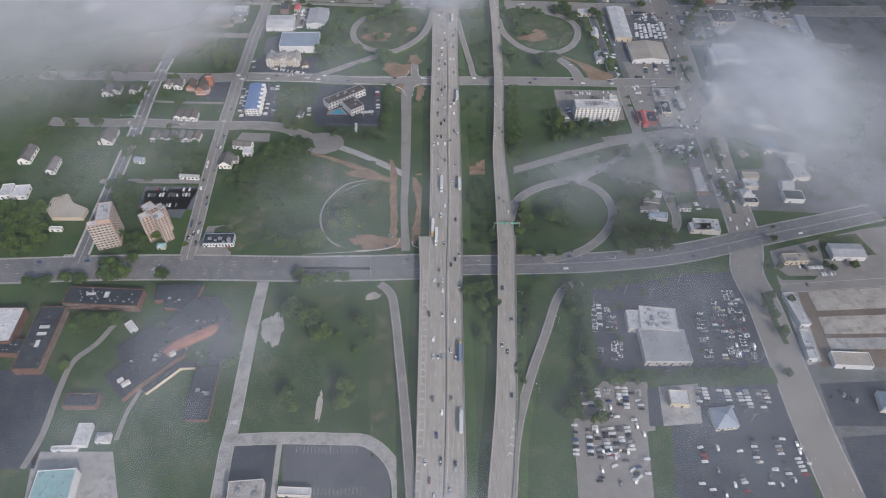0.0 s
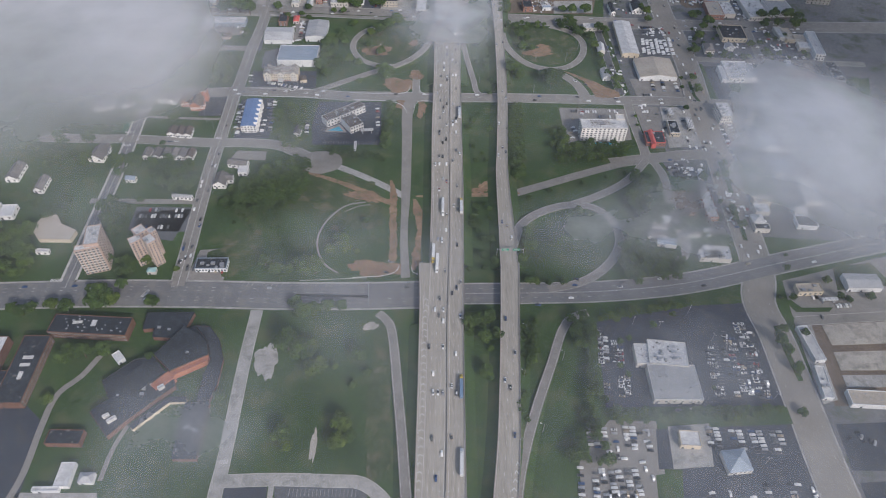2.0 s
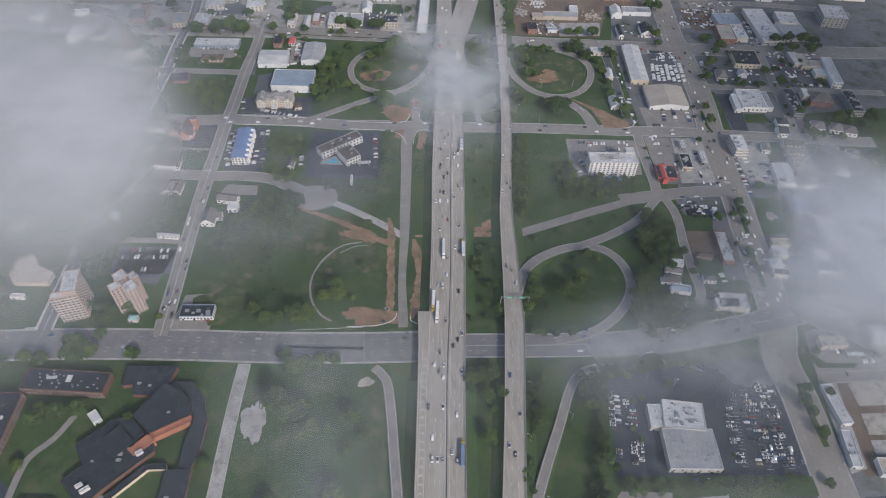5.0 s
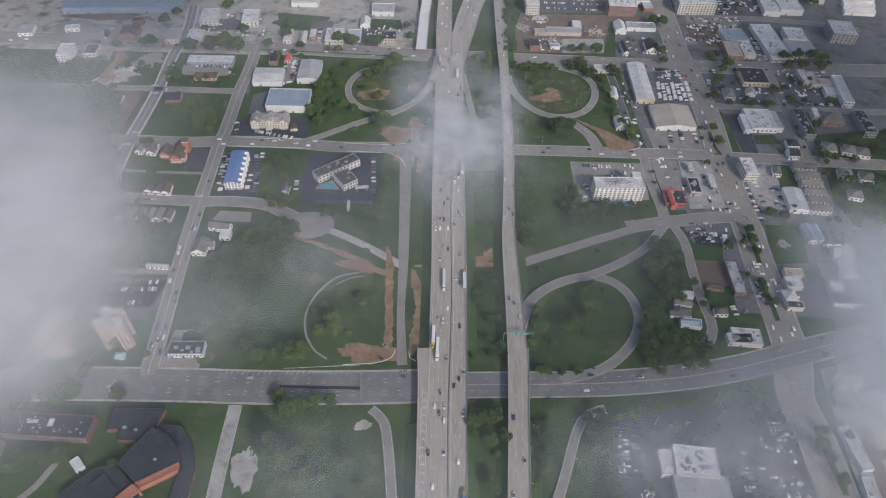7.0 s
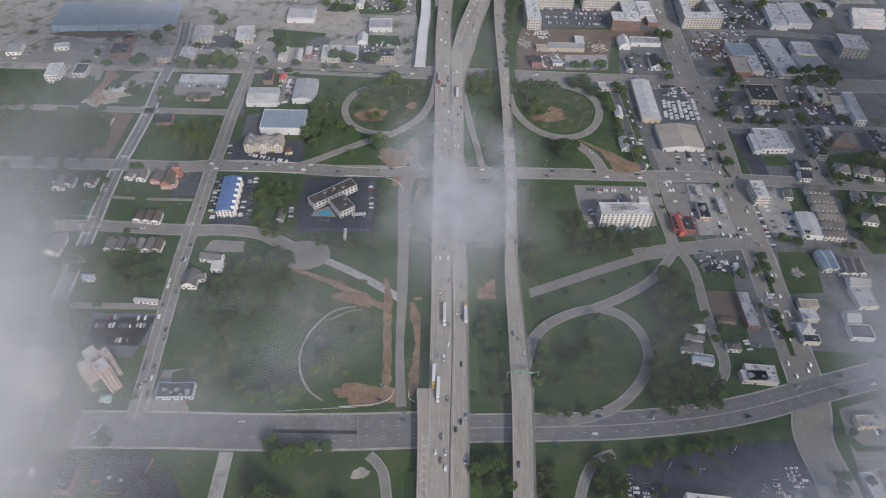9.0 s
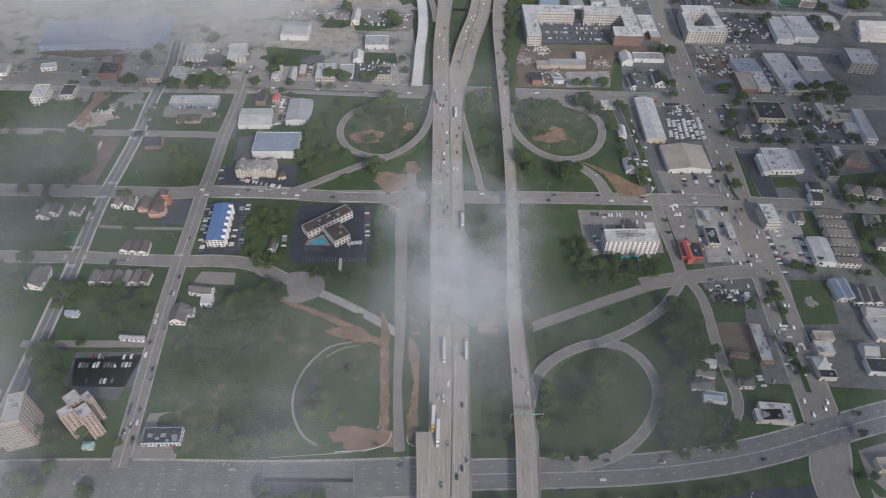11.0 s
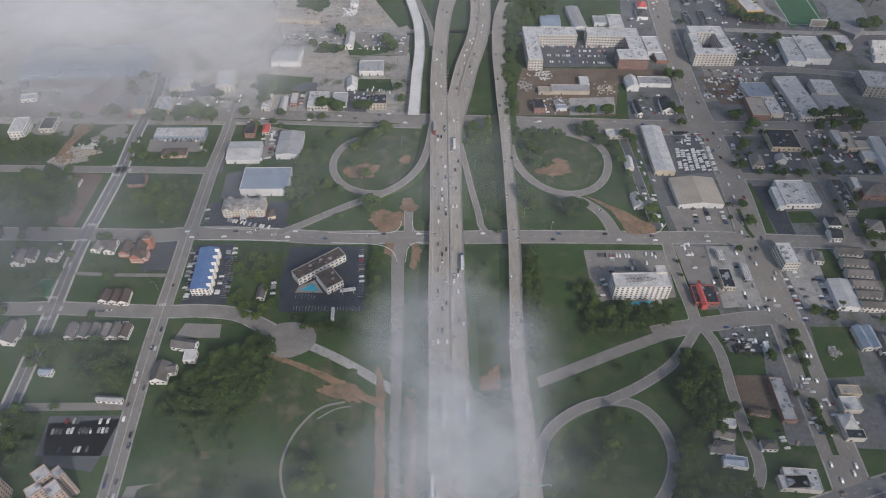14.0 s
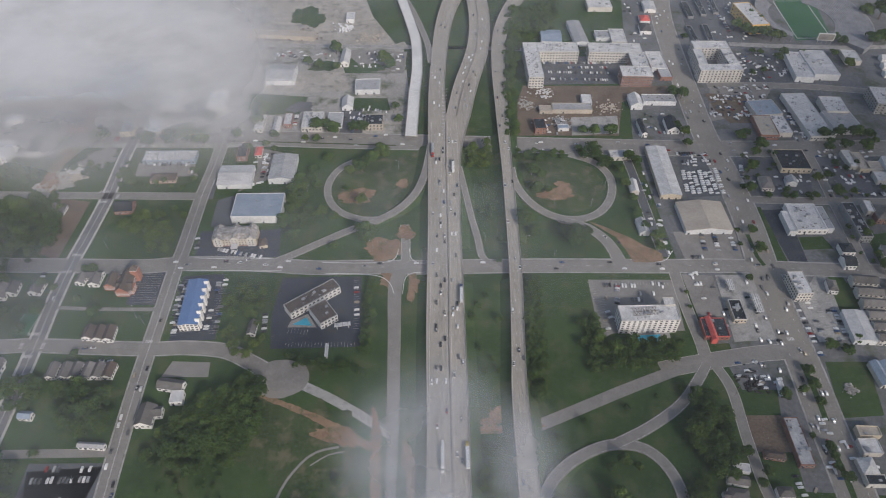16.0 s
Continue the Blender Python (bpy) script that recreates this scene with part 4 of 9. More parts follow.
# eastern streets
street("boulevard", "wide boulevard with planted medians", [(375, 1312), (349.2, 1199.4), (337.8, 1102.2), (330, 991.6), (325.1, 903.6), (327.3, 832.3), (325.7, 761.2), (319.3, 695.6), (315, 635.1), (313.6, 582.2), (310, 533.1), (304.3, 436.5), (292.2, 394.7), (294.5, 355.6), (293.3, 297.3), (292.1, 236.8), (293.6, 188.7), (295.4, 139.1)], "tan_asphalt", 27, lanes=(-0.62, 0.62), walk_wide=1.6, lift=0.1)
street("street_hotel", "grey street beside the hotel", [(233.5, 691.5), (233, 649.5), (234.8, 609.4), (233.7, 586.6)], "old_asphalt", 10, lift=0.07)
street("street_junction", "broad grey junction of side streets", [(194, 581.9), (218.8, 586.9), (248.6, 591.9), (283.6, 596.8), (312.8, 598)], "old_asphalt", 15, lift=0.11)
street("street_alley", "narrow grey side street", [(239.8, 586.5), (245.9, 562.1), (243.8, 522.6), (243.3, 491.1), (243.5, 458.3), (225, 431.2)], "old_asphalt", 8, lift=0.08)
street("street_east", "grey street past the flats", [(431.5, 896.6), (429.9, 845.1), (423.8, 780.6), (419.5, 723.5), (413.6, 672.7), (408.2, 614.8)], "old_asphalt", 9, lift=0.07)
street("street_cross", "grey side street", [(323.5, 789.3), (381.5, 785.7), (479.8, 782.3), (557.2, 780.1)], "old_asphalt", 10, lift=0.11)
street("street_parade", "grey side street among shops", [(358.7, 1004), (465.4, 1000), (546.9, 988.7), (597.7, 975.4)], "old_asphalt", 12, lift=0.07)
street("street_campus", "pale service road by the stadium", [(420.1, 1104.2), (503.4, 1097.2), (579.8, 1093.3), (659.1, 1095.4)], "concrete", 9, lift=0.07)
street("street_depot", "grey street by the warehouse", [(224, 876.6), (226.2, 829.2), (227.5, 758.8), (228.8, 708.2)], "asphalt", 9, lift=0.07)
street("rail_road", "pale straight service road", [(-240.2, 1108.9), (-110.8, 1104.4), (-4.3, 1100.2), (86.9, 1096.1), (139.9, 1092.6)], "concrete", 8, lift=0.07)

# the raised highway and its ramps
south_deck, south_line = elevated("highway", "raised concrete highway with a hatched shoulder and barriers", [(-1.5, 78.4, 6, 28.1), (3.2, 141, 6, 33), (7.6, 184.7, 6, 36.1), (8.5, 236.6, 6, 36.6), (9.4, 295.8, 6, 36.8), (10.2, 352.8, 6, 37.5), (11.0, 397.9, 6, 39.0), (11.0, 428.0, 6, 40.9), (11.1, 433.5, 6, 40.9)], "highway", (), ((372, 432),))
main_deck, north_line = elevated("highway", "raised concrete highway with worn grey lanes and barriers", [(15.9, 433.5, 6, 31.5), (16.4, 464, 6, 31.7), (18, 529.1, 6, 32.4), (18.8, 618.2, 6, 33.4), (20.2, 695.7, 6, 32.9), (21.2, 748.2, 6, 32.6), (22.6, 807.1, 6, 34), (24.5, 863.8, 6, 36.5), (29, 910.8, 6, 44.6), (31.8, 935.2, 6, 49.7)], "highway", (), ((684, 722), (885, 1300)))
main_line = np.vstack([south_line, north_line])
middle = smooth_line([(6.3, 78.1, 6), (8.4, 140.6, 6), (10.3, 184.3, 6), (13.1, 244.1, 6), (14.6, 305.9, 6), (15.7, 368.3, 6), (18.9, 447.3, 6), (20.6, 503.5, 6), (21.5, 600.1, 6), (23.5, 674.1, 6), (24.8, 747.1, 6), (25.7, 833.4, 6), (27.6, 920.3, 6)])
ribbon(middle, -0.4, 0.4, 1.15, thick=1.15).done("median_barrier", "barrier", main_deck)
lanes = Lump()
for k in (-5.6, -9.3, -13.0, 5.0, 8.7):
    dashes(middle, k, 0.03, lanes, wide=0.24)
for k in (-1.9, -16.8, 1.4, 12.5):
    ribbon(middle, k - 0.12, k + 0.12, 0.03, lanes)
for i in range(60):
    d = 8 + i * 6.5
    j = int(np.searchsorted(np.cumsum(np.linalg.norm(np.diff(middle[:, :2], axis=0), axis=1)), d))
    x, y = middle[j, :2] + np.array([-19.2, 0.0])
    y = middle[0, 1] + d
    if 40 < y < 398:
        for s in (-1, 1):
            lanes.add([(x, y + 1.4, 6.03), (x, y + 0.7, 6.03), (x + s * 1.7, y - 0.9, 6.03), (x + s * 1.7, y - 0.2, 6.03)], [(0, 1, 2, 3)])
ribbon(middle[middle[:, 1] < 400], -21.3, -21.1, 0.03, lanes)
tagged(lanes.done("lane_marking", "paint_white", main_deck), kind="stuff")
elevated("highway_branch", "pale concrete flyover branching from the highway", [(17.4, 933, 6.04, 21.1), (18.2, 986.5, 6.04, 20), (22.7, 1066.1, 6, 20), (30.4, 1149.1, 6, 22), (45.3, 1225.4, 6, 25.8), (67.7, 1291.1, 6, 30.4)], "highway", (-0.3, 0.3), ((885, 1500),))
elevated("highway_branch", "curving concrete highway leading away", [(42.2, 932.7, 6.02, 28.4), (54.4, 998.6, 6, 29.4), (71.9, 1072.6, 6, 29), (80.7, 1140.6, 6, 29), (81.8, 1216.2, 6, 29.8), (74.8, 1300.9, 6, 31.6)], "highway", (-0.65, -0.4, 0.3, 0.6), ((885, 1500),), median=-0.1)
right_deck, right_line = elevated("carriageway", "raised grey carriageway beside the highway", [(35.5, 77.8, 6, 12.6), (43.2, 140.5, 6, 15.5), (48.9, 184.2, 6, 17.6), (53.9, 218.2, 6, 17.8), (59.8, 264.6, 6, 17.1), (64.4, 317.2, 6, 16.4), (68.3, 365, 6, 16.4), (73.4, 432.6, 6, 17.3), (72.8, 432.8, 6, 16.5), (73.8, 481, 6, 15.1), (75, 556, 6, 12.9), (78.2, 599.7, 6, 11.7), (83.9, 673.8, 6, 11.7), (87.6, 747, 6, 11.7), (90.6, 833.6, 6, 11.5), (94, 937.7, 6, 14.6), (98.8, 1051.2, 6, 17.5), (109, 1132.3, 6, 19.5), (131.5, 1206.9, 6, 21.4), (167, 1280.5, 6, 21.7)], "highway", (-0.25, 0.3), ((374, 432), (684, 722), (900, 1300)))
elevated("loop_ramp", "grey looping ramp around a grassy field", [(-68.8, 859.5, 0.43, 8), (-83, 850.9, 0.43, 8), (-93.9, 835.8, 0.43, 8), (-99.3, 815.6, 0.43, 8), (-95.5, 793.5, 0.43, 8), (-82.5, 775.3, 0.51, 8), (-60.8, 764.5, 1.03, 8), (-42, 763.4, 1.9, 8)], "old_asphalt", (), (), barrier=False)
elevated("ramp", "grey ramp climbing to the highway", [(-142.9, 706.9, 0.26, 8.5), (-122.2, 718, 0.43, 8.5), (-97.1, 733.9, 0.69, 8.5), (-71, 749.4, 1.03, 8.5), (-46.6, 761, 1.71, 8.5), (-24.4, 776.6, 3, 8.5), (-7.4, 799, 4.29, 8.5), (1.6, 824.6, 5.4, 8.5), (6, 849.5, 5.95, 8.5), (9.5, 880, 5.97, 8)], "old_asphalt", (), (), barrier=False)
elevated("loop_ramp", "grey looping ramp around a grassy field", [(94.9, 837.4, 5.91, 9), (97.2, 811.4, 5.14, 9), (108.2, 786.6, 3.43, 9), (123.7, 770.4, 1.71, 9), (142.5, 761.9, 0.86, 9), (162.6, 762.7, 0.51, 9), (181.2, 773.3, 0.43, 9), (195.3, 794.6, 0.43, 9), (200.7, 821.6, 0.43, 9), (194.5, 842.6, 0.43, 9), (181.9, 855.5, 0.43, 9), (162.3, 865.9, 0.34, 9)], "old_asphalt", (), (), barrier=False)
elevated("exit_ramp", "grey exit ramp with parked work vehicles", [(136, 761.5, 0.9, 9), (148, 757.1, 0.77, 9.5), (163.6, 748.6, 0.51, 11), (177, 732.3, 0.34, 12), (183.2, 714.8, 0.26, 13), (185.5, 699.8, 0.17, 14)], "old_asphalt", (), (), barrier=False)
area("earth_bank", "bare orange-brown earth bank beside the exit ramp", [(166, 758.1), (179, 751), (192.6, 741.3), (204, 733.5), (213.7, 723.1), (222, 718.5), (227.7, 712.5), (227.1, 703), (213, 701.5), (198.1, 702.3), (194.6, 717.7), (188.5, 735.4), (174.4, 749.7)], "clay", 0.11, "ground")
elevated("ramp", "narrow grey ramp beside the highway", [(39.2, 839.4, 5.83, 7), (43.6, 804.1, 4.46, 7), (48.1, 767.5, 2.57, 7), (53.4, 733.2, 0.86, 7), (55.4, 713.3, 0.34, 7), (63.1, 701.7, 0.17, 7)], "old_asphalt", (), (), barrier=False)
elevated("loop_ramp", "grey looping ramp around a round field", [(75.4, 436, 5.96, 7), (77.6, 452, 5.95, 8), (81.9, 467.1, 5.83, 9), (86.8, 481.6, 5.14, 9), (99.1, 496.4, 3.43, 9), (118.1, 509.2, 1.71, 9), (141.7, 516.9, 0.69, 9), (164.5, 512.9, 0.43, 9), (178.8, 495.9, 0.43, 9), (182.6, 471, 0.43, 9), (173.2, 447.5, 0.43, 9), (155.5, 427.9, 0.43, 9), (134, 415, 0.34, 9), (106.7, 407.9, 0.17, 9)], "old_asphalt", (), (), barrier=False)
elevated("ramp", "grey ramp to the eastern junction", [(141.6, 516.3, 0.69, 9), (171.9, 530.6, 0.51, 9), (201.7, 550.1, 0.34, 9), (221.5, 571.8, 0.26, 9), (232.6, 586.4, 0.17, 9)], "old_asphalt", (), (), barrier=False)
street("closed_ramp", "worn dark asphalt of a former ramp", [(84.5, 532.6), (120, 547.2), (158.5, 563.2), (200, 579.2), (226, 589.0)], "old_asphalt", 10, lift=0.075)
elevated("ramp", "grey ramp leaving the carriageway", [(56, 177.2, 5.66, 8), (62.9, 223.1, 4.8, 8), (71.6, 255.9, 3.86, 8), (84.4, 292, 2.57, 8), (99.5, 328.9, 1.29, 8), (112.7, 362.6, 0.51, 8), (123.3, 376.9, 0.26, 8), (137.8, 382.1, 0.13, 8)], "old_asphalt", (), (), barrier=False)
elevated("ramp", "grey ramp running beside the highway", [(-10.1, 124.4, 5.66, 8), (-11.4, 166.7, 5.14, 8), (-15.9, 220, 3.86, 8), (-20.3, 267.3, 2.57, 8), (-25, 310, 1.37, 8), (-28.9, 345, 0.69, 8), (-33.7, 370.1, 0.34, 8), (-44.2, 381.2, 0.13, 8)], "old_asphalt", (), (), barrier=False)
street("loop_trace", "faint pale track of a former loop ramp", [(-63.7, 519.4), (-74.5, 517.4), (-86, 511.6), (-99.9, 492.6), (-106, 470), (-102.1, 448), (-92.5, 433), (-83, 426.5)], "old_asphalt", 1.9, lift=0.105)
street("loop_trace", "faint pale track of a former loop ramp", [(-58.9, 515.6), (-71, 513.2), (-83.6, 505)], "old_asphalt", 1.1, lift=0.105)
elevated("viaduct", "unfinished white concrete viaduct", [(-38.6, 1282.2, 6, 14), (-24.6, 1208.4, 6, 14), (-13.6, 1149.5, 6, 14), (-7.2, 1102.9, 6, 14), (-5.7, 1038.8, 6, 14), (-9.1, 980.7, 6, 14), (-10.9, 933.5, 6, 14), (-12.7, 895.8, 5.57, 14)], "new_concrete", (), ((800, 1500),), markings=False)
elevated("ramp", "brownish ramp joining the flyover", [(11.8, 1052.5, 5.83, 8), (8.6, 1096, 5.57, 8), (-0.3, 1143.8, 4.71, 8), (-14, 1203.9, 3.86, 8), (-34.1, 1268.6, 3.43, 8)], "old_asphalt", (), (), barrier=False)

# lawns, lots and bare ground
area("lawn", "mown green loop field", [(-92.2, 843.9), (-66.1, 855.1), (-7.6, 874.1), (-3.3, 823.7), (-24.6, 781.6), (-61.3, 772.1), (-85.1, 785.2), (-95.4, 811.6)], "meadow", 0.03, "lawn")
area("lawn", "mown green field in the loop", [(102.1, 855.3), (157.6, 859.4), (185.6, 841.3), (193.3, 811.2), (180.2, 779.7), (149.6, 770.1), (122.5, 782.4), (103.8, 812.7)], "meadow", 0.03, "lawn")
blot("bare_soil", "pale bare soil in the loop", -67.6, 800.4, 17.5, 12.5, 0, "clay", 0.06, 67, 0.25)
blot("bare_soil", "pale bare soil", -21.2, 819.4, 5.4, 8.3, 0, "clay", 0.06, 21, 0.25)
blot("bare_soil", "orange clay patch", 139.7, 800.4, 18.9, 9.9, 0, "clay", 0.06, 139, 0.25)
blot("bare_soil", "orange clay patch", 147.6, 813.8, 8.4, 6.4, 0, "clay", 0.06, 147, 0.25)
blot("bare_soil", "bare brown construction soil", -37, 724.3, 20.5, 13.8, 0, "clay", 0.06, 37, 0.25)
blot("bare_soil", "red clay and gravel", -16.7, 745.5, 7.7, 11.1, 0, "clay", 0.06, 16, 0.25)
blot("bare_soil", "bare orange soil at the verge", -48.2, 432, 26.6, 9.2, 0, "clay", 0.055, 48, 0.25)
worn_strip("bare_soil", "orange soil strip beside the highway", [(-15.5, 524), (-10.5, 505), (-7.5, 486), (-10.5, 456), (-14.5, 430)], 9.5, "clay", 0.066, 7)
worn_strip("bare_soil", "orange soil strip", [(-40, 552), (-36, 525), (-35, 486), (-34.4, 454), (-33.5, 428)], 7, "clay", 0.071, 8)
worn_strip("bare_soil", "faint brown track crossing under the highway", [(92, 534), (70, 531.5), (40, 530.5), (8, 529.5), (-14, 528)], 6, "clay", 0.088, 9, 0.3)
blot("bare_soil", "brownish strip of dry grass", -38.8, 294.7, 10.1, 69.4, 0, "meadow", 0.055, 38, 0.25)
blot("bare_soil", "pale broken concrete slab", -131.8, 332.7, 8.5, 17.8, 0, "concrete", 0.055, 131, 0.25)
blot("bare_soil", "sandy patch between carriageways", 54, 541, 8.5, 7.5, 0, "clay", 0.055, 56, 0.6)
blot("bare_soil", "worn footpath", -85.1, 259.5, 2.2, 13.9, 0, "gravel", 0.055, 85, 0.25)
blot("bare_soil", "sandy yard", -363, 478.6, 11.0, 11.2, 0, "gravel", 0.055, 363, 0.25)
blot("bare_soil", "worn corner", -49.5, 367.3, 6.0, 4.4, 0, "gravel", 0.055, 49, 0.25)
worn_strip("bare_soil", "reddish dirt track", [(-133, 566.1), (-108, 555.8), (-78, 541.4), (-40, 520)], 5.5, "clay", 0.1, 11, 0.3)
blot("bare_soil", "reddish worn soil beside the dirt track", -62, 528, 24, 7, -28, "clay", 0.045, 62, 0.5)
blot("bare_soil", "orange construction soil by the junction", -30.5, 686, 9, 9, 0, "clay", 0.05, 31, 0.4)
blot("bare_soil", "orange construction soil by the highway", -9.5, 676, 4.5, 18, 0, "clay", 0.05, 32, 0.4)
area("vacant_lot", "brown bare vacant lot", [(-370.2, 801.3), (-338.6, 795.6), (-342.6, 713.8), (-361.7, 722.9)], "brown_soil", 0.04, "ground")
area("vacant_lot", "brown bare vacant lot", [(248.6, 539.3), (276.8, 538.7), (272.9, 508.1), (246.7, 508.7)], "brown_soil", 0.04, "ground")
area("works_yard", "brown earth yard cleared of buildings", [(126.5, 1004.6), (307.9, 1002.1), (304.9, 977), (243.5, 968), (225.7, 899.7), (102.3, 901.6), (115.8, 969.8)], "brown_soil", 0.05, "ground")
area("works_yard", "pale concrete slab among rubble", [(176.1, 936), (231.8, 938.6), (226.6, 904), (171.7, 900.6)], "concrete", 0.09, "ground")
area("works_yard", "sandy gravel yard", [(-156, 1039.8), (-98.4, 1039.1), (-89.6, 997.3), (-211.4, 986.6), (-222.8, 1011.8)], "gravel", 0.05, "ground")
area("rail_yard", "brown stony rail yard", [(-261.9, 1277.9), (-90.4, 1276.4), (-19.6, 1106.3), (-232.6, 1108.8)], "gravel", 0.045, "ground")
area("lawn", "green bank beside the viaduct", [(-90.4, 1276.4), (-34.4, 1276), (-13.6, 1121.5), (-34.9, 1109.5), (-69, 1186.4)], "grass", 0.06, "lawn")
area("lawn", "green bank between the ramps", [(13.3, 1295), (39.6, 1294.7), (23.8, 1168.8), (11.2, 1121.2), (-4.2, 1202.9)], "grass", 0.06, "lawn")
area("lawn", "green bank between the carriageways", [(37.2, 983.1), (73.8, 1202.1), (92.2, 1294.3), (140.5, 1293.9), (97.6, 1135.8), (89.3, 1047.6), (86.1, 901.9), (56.9, 902.3)], "grass", 0.06, "lawn")
area("lawn", "green bank below the flyover", [(35.8, 1168.7), (70.6, 1219.7), (65.3, 1090.5), (33.9, 989.4)], "grass", 0.07, "lawn")
area("lawn", "green wooded verge", [(131.7, 1294), (210.9, 1293.3), (194.3, 1150.6), (141.2, 1104.5), (118.4, 994.5), (108.8, 901.5), (99, 901.7), (108.9, 1061.2)], "grass", 0.06, "lawn")
area("lawn", "small green lawn", [(-81.5, 979.9), (-42.3, 979.3), (-38.2, 954.2), (-81.8, 952.4)], "grass", 0.07, "lawn")
area("lawn", "green strip by the rail line", [(-212.5, 992.8), (-138.9, 983.1), (-144.8, 947.6), (-200.9, 944.9)], "grass", 0.07, "lawn")
area("lawn", "green verge", [(-109.9, 1092.6), (-34.3, 1080.1), (-33.3, 1035.6), (-98.2, 1036.4)], "grass", 0.055, "lawn")
area("lawn", "green park lawn", [(332.3, 587.3), (367.7, 586.6), (357.6, 536.9), (323.4, 535.2)], "grass", 0.06, "lawn")
area("lawn", "green lawn by the restaurant", [(235.4, 606.5), (258.5, 607.8), (258.4, 595.6), (236, 589.3)], "grass", 0.06, "lawn")
area("lawn", "green garden beside the lot", [(252.7, 562), (282.3, 561.4), (276.8, 538.7), (248.6, 539.3)], "grass", 0.06, "lawn")
area("lawn", "green garden", [(249.6, 508.6), (275, 508), (271.2, 472.8), (249.1, 473.3)], "grass", 0.06, "lawn")
area("lawn", "green verge", [(336.4, 775.3), (345.7, 776.8), (344.8, 698.7), (333.2, 701.1)], "grass", 0.06, "lawn")
area("lawn", "dark green courtyard lawn", [(367.3, 732.2), (391.9, 733.4), (395.8, 716.3), (366.1, 715.4)], "grass", 0.07, "lawn")
area("lawn", "green lawn", [(374.7, 680.3), (388.5, 681.5), (389.3, 643.2), (368.3, 641.7)], "grass", 0.06, "lawn")
area("lawn", "green wooded land east of the loop", [(192.7, 509.6), (238, 569.3), (245.5, 485.9), (237.1, 441.6), (211.4, 431.2), (163.5, 418.7)], "grass", 0.06, "lawn")
area("lawn", "green verge by the car parks", [(91.9, 382.5), (141.9, 375.6), (129.4, 298.6), (106.1, 234), (99.1, 186), (55.3, 186.5)], "grass", 0.05, "lawn")

# parking lots and yards
lot_blue = area("parking_lot", "dark asphalt lot round the blue-roofed hotel", [(-219.5, 691.7), (-182.5, 694.5), (-176.2, 619.6), (-214.7, 618.6)], "new_asphalt", 0.04, "paving")
lot_motel = area("parking_lot", "dark asphalt lot round the motel", [(-128.9, 688.6), (-56.5, 688.6), (-53.4, 610.1), (-128.2, 609.3), (-132.5, 644.1)], "new_asphalt", 0.05, "paving")
lot_beige = area("parking_lot", "dark lot round the beige hotel", [(-217.2, 750.7), (-139.4, 752.4), (-136.3, 715), (-214.9, 716.5)], "new_asphalt", 0.04, "paving")
lot_church = area("parking_lot", "asphalt church car park", [(-264.9, 698.1), (-236.4, 697.6), (-236.3, 658.7), (-262.6, 659.3)], "new_asphalt", 0.04, "paving")
area("parking_lot", "asphalt lot before the white warehouse", [(-210, 795.9), (-191.4, 804.3), (-183.2, 759.6), (-209.2, 756.9)], "asphalt", 0.04, "paving")
area("parking_lot", "asphalt lot between warehouses", [(-184.1, 883), (-154.7, 874.4), (-165.8, 826.4), (-192.3, 808.8), (-177.9, 845.3)], "old_asphalt", 0.04, "paving")
area("parking_lot", "dark asphalt car park of the tower block", [(-288.1, 510.8), (-229.1, 510.4), (-226.4, 477), (-286.9, 478.4)], "asphalt", 0.04, "paving")
area("parking_lot", "dark asphalt car park behind the flats", [(-286.9, 504.6), (-233.7, 507.8), (-241.2, 465), (-279.4, 471.5)], "asphalt", 0.04, "paving")
area("parking_lot", "pale lot of the blue-fascia shop", [(-212.8, 453.8), (-184.4, 456.2), (-184, 415.5), (-218.5, 412)], "old_asphalt", 0.04, "paving")
area("parking_lot", "grey forecourt", [(-206.4, 598.5), (-175.1, 596.8), (-173.9, 582.6), (-211.6, 583.4)], "old_asphalt", 0.04, "paving")
lot_store = area("parking_lot", "wide dark asphalt car park of the store", [(143.9, 372.4), (229.6, 389.7), (280.2, 393.4), (282.1, 292), (137.3, 290.5)], "new_asphalt", 0.04, "paving")
lot_row = area("parking_lot", "grey concrete car park beside the store", [(137.6, 279.5), (173.9, 279.2), (171.2, 238), (175.2, 178), (104, 178.8), (109.9, 245.7)], "old_asphalt", 0.04, "paving")
lot_east = area("parking_lot", "dark asphalt car park", [(172.3, 272), (280.1, 276.2), (280, 239.2), (272.5, 176.8), (171.2, 178), (184.7, 240.2), (167.4, 240.4)], "new_asphalt", 0.045, "paving")
area("plaza", "pale concrete apron round the small white building", [(181.9, 274.5), (214.2, 276.8), (208.3, 242.3), (178.2, 240.3)], "concrete", 0.07, "paving")
area("lawn", "green strip between car parks", [(164.2, 235.8), (177.7, 237.9), (173.2, 178), (157.4, 178.2)], "grass", 0.09, "lawn")
area("lawn", "hedged green strip south of the store", [(138.2, 290.5), (280.8, 290.9), (282.4, 276.2), (139.9, 279.5)], "grass", 0.08, "lawn")
area("parking_lot", "dark asphalt lot", [(312, 275.9), (391.8, 279.3), (380.1, 238.2), (309.5, 239)], "new_asphalt", 0.05, "paving")
area("parking_lot", "dark asphalt lot", [(310.9, 229.7), (377.8, 233.6), (358.5, 179.8), (308.2, 180.4)], "new_asphalt", 0.05, "paving")
area("works_yard", "dark churned earth of the building site", [(318.2, 368.1), (451.5, 378.3), (416.3, 290.8), (318.3, 291.6)], "brown_soil", 0.05, "ground")
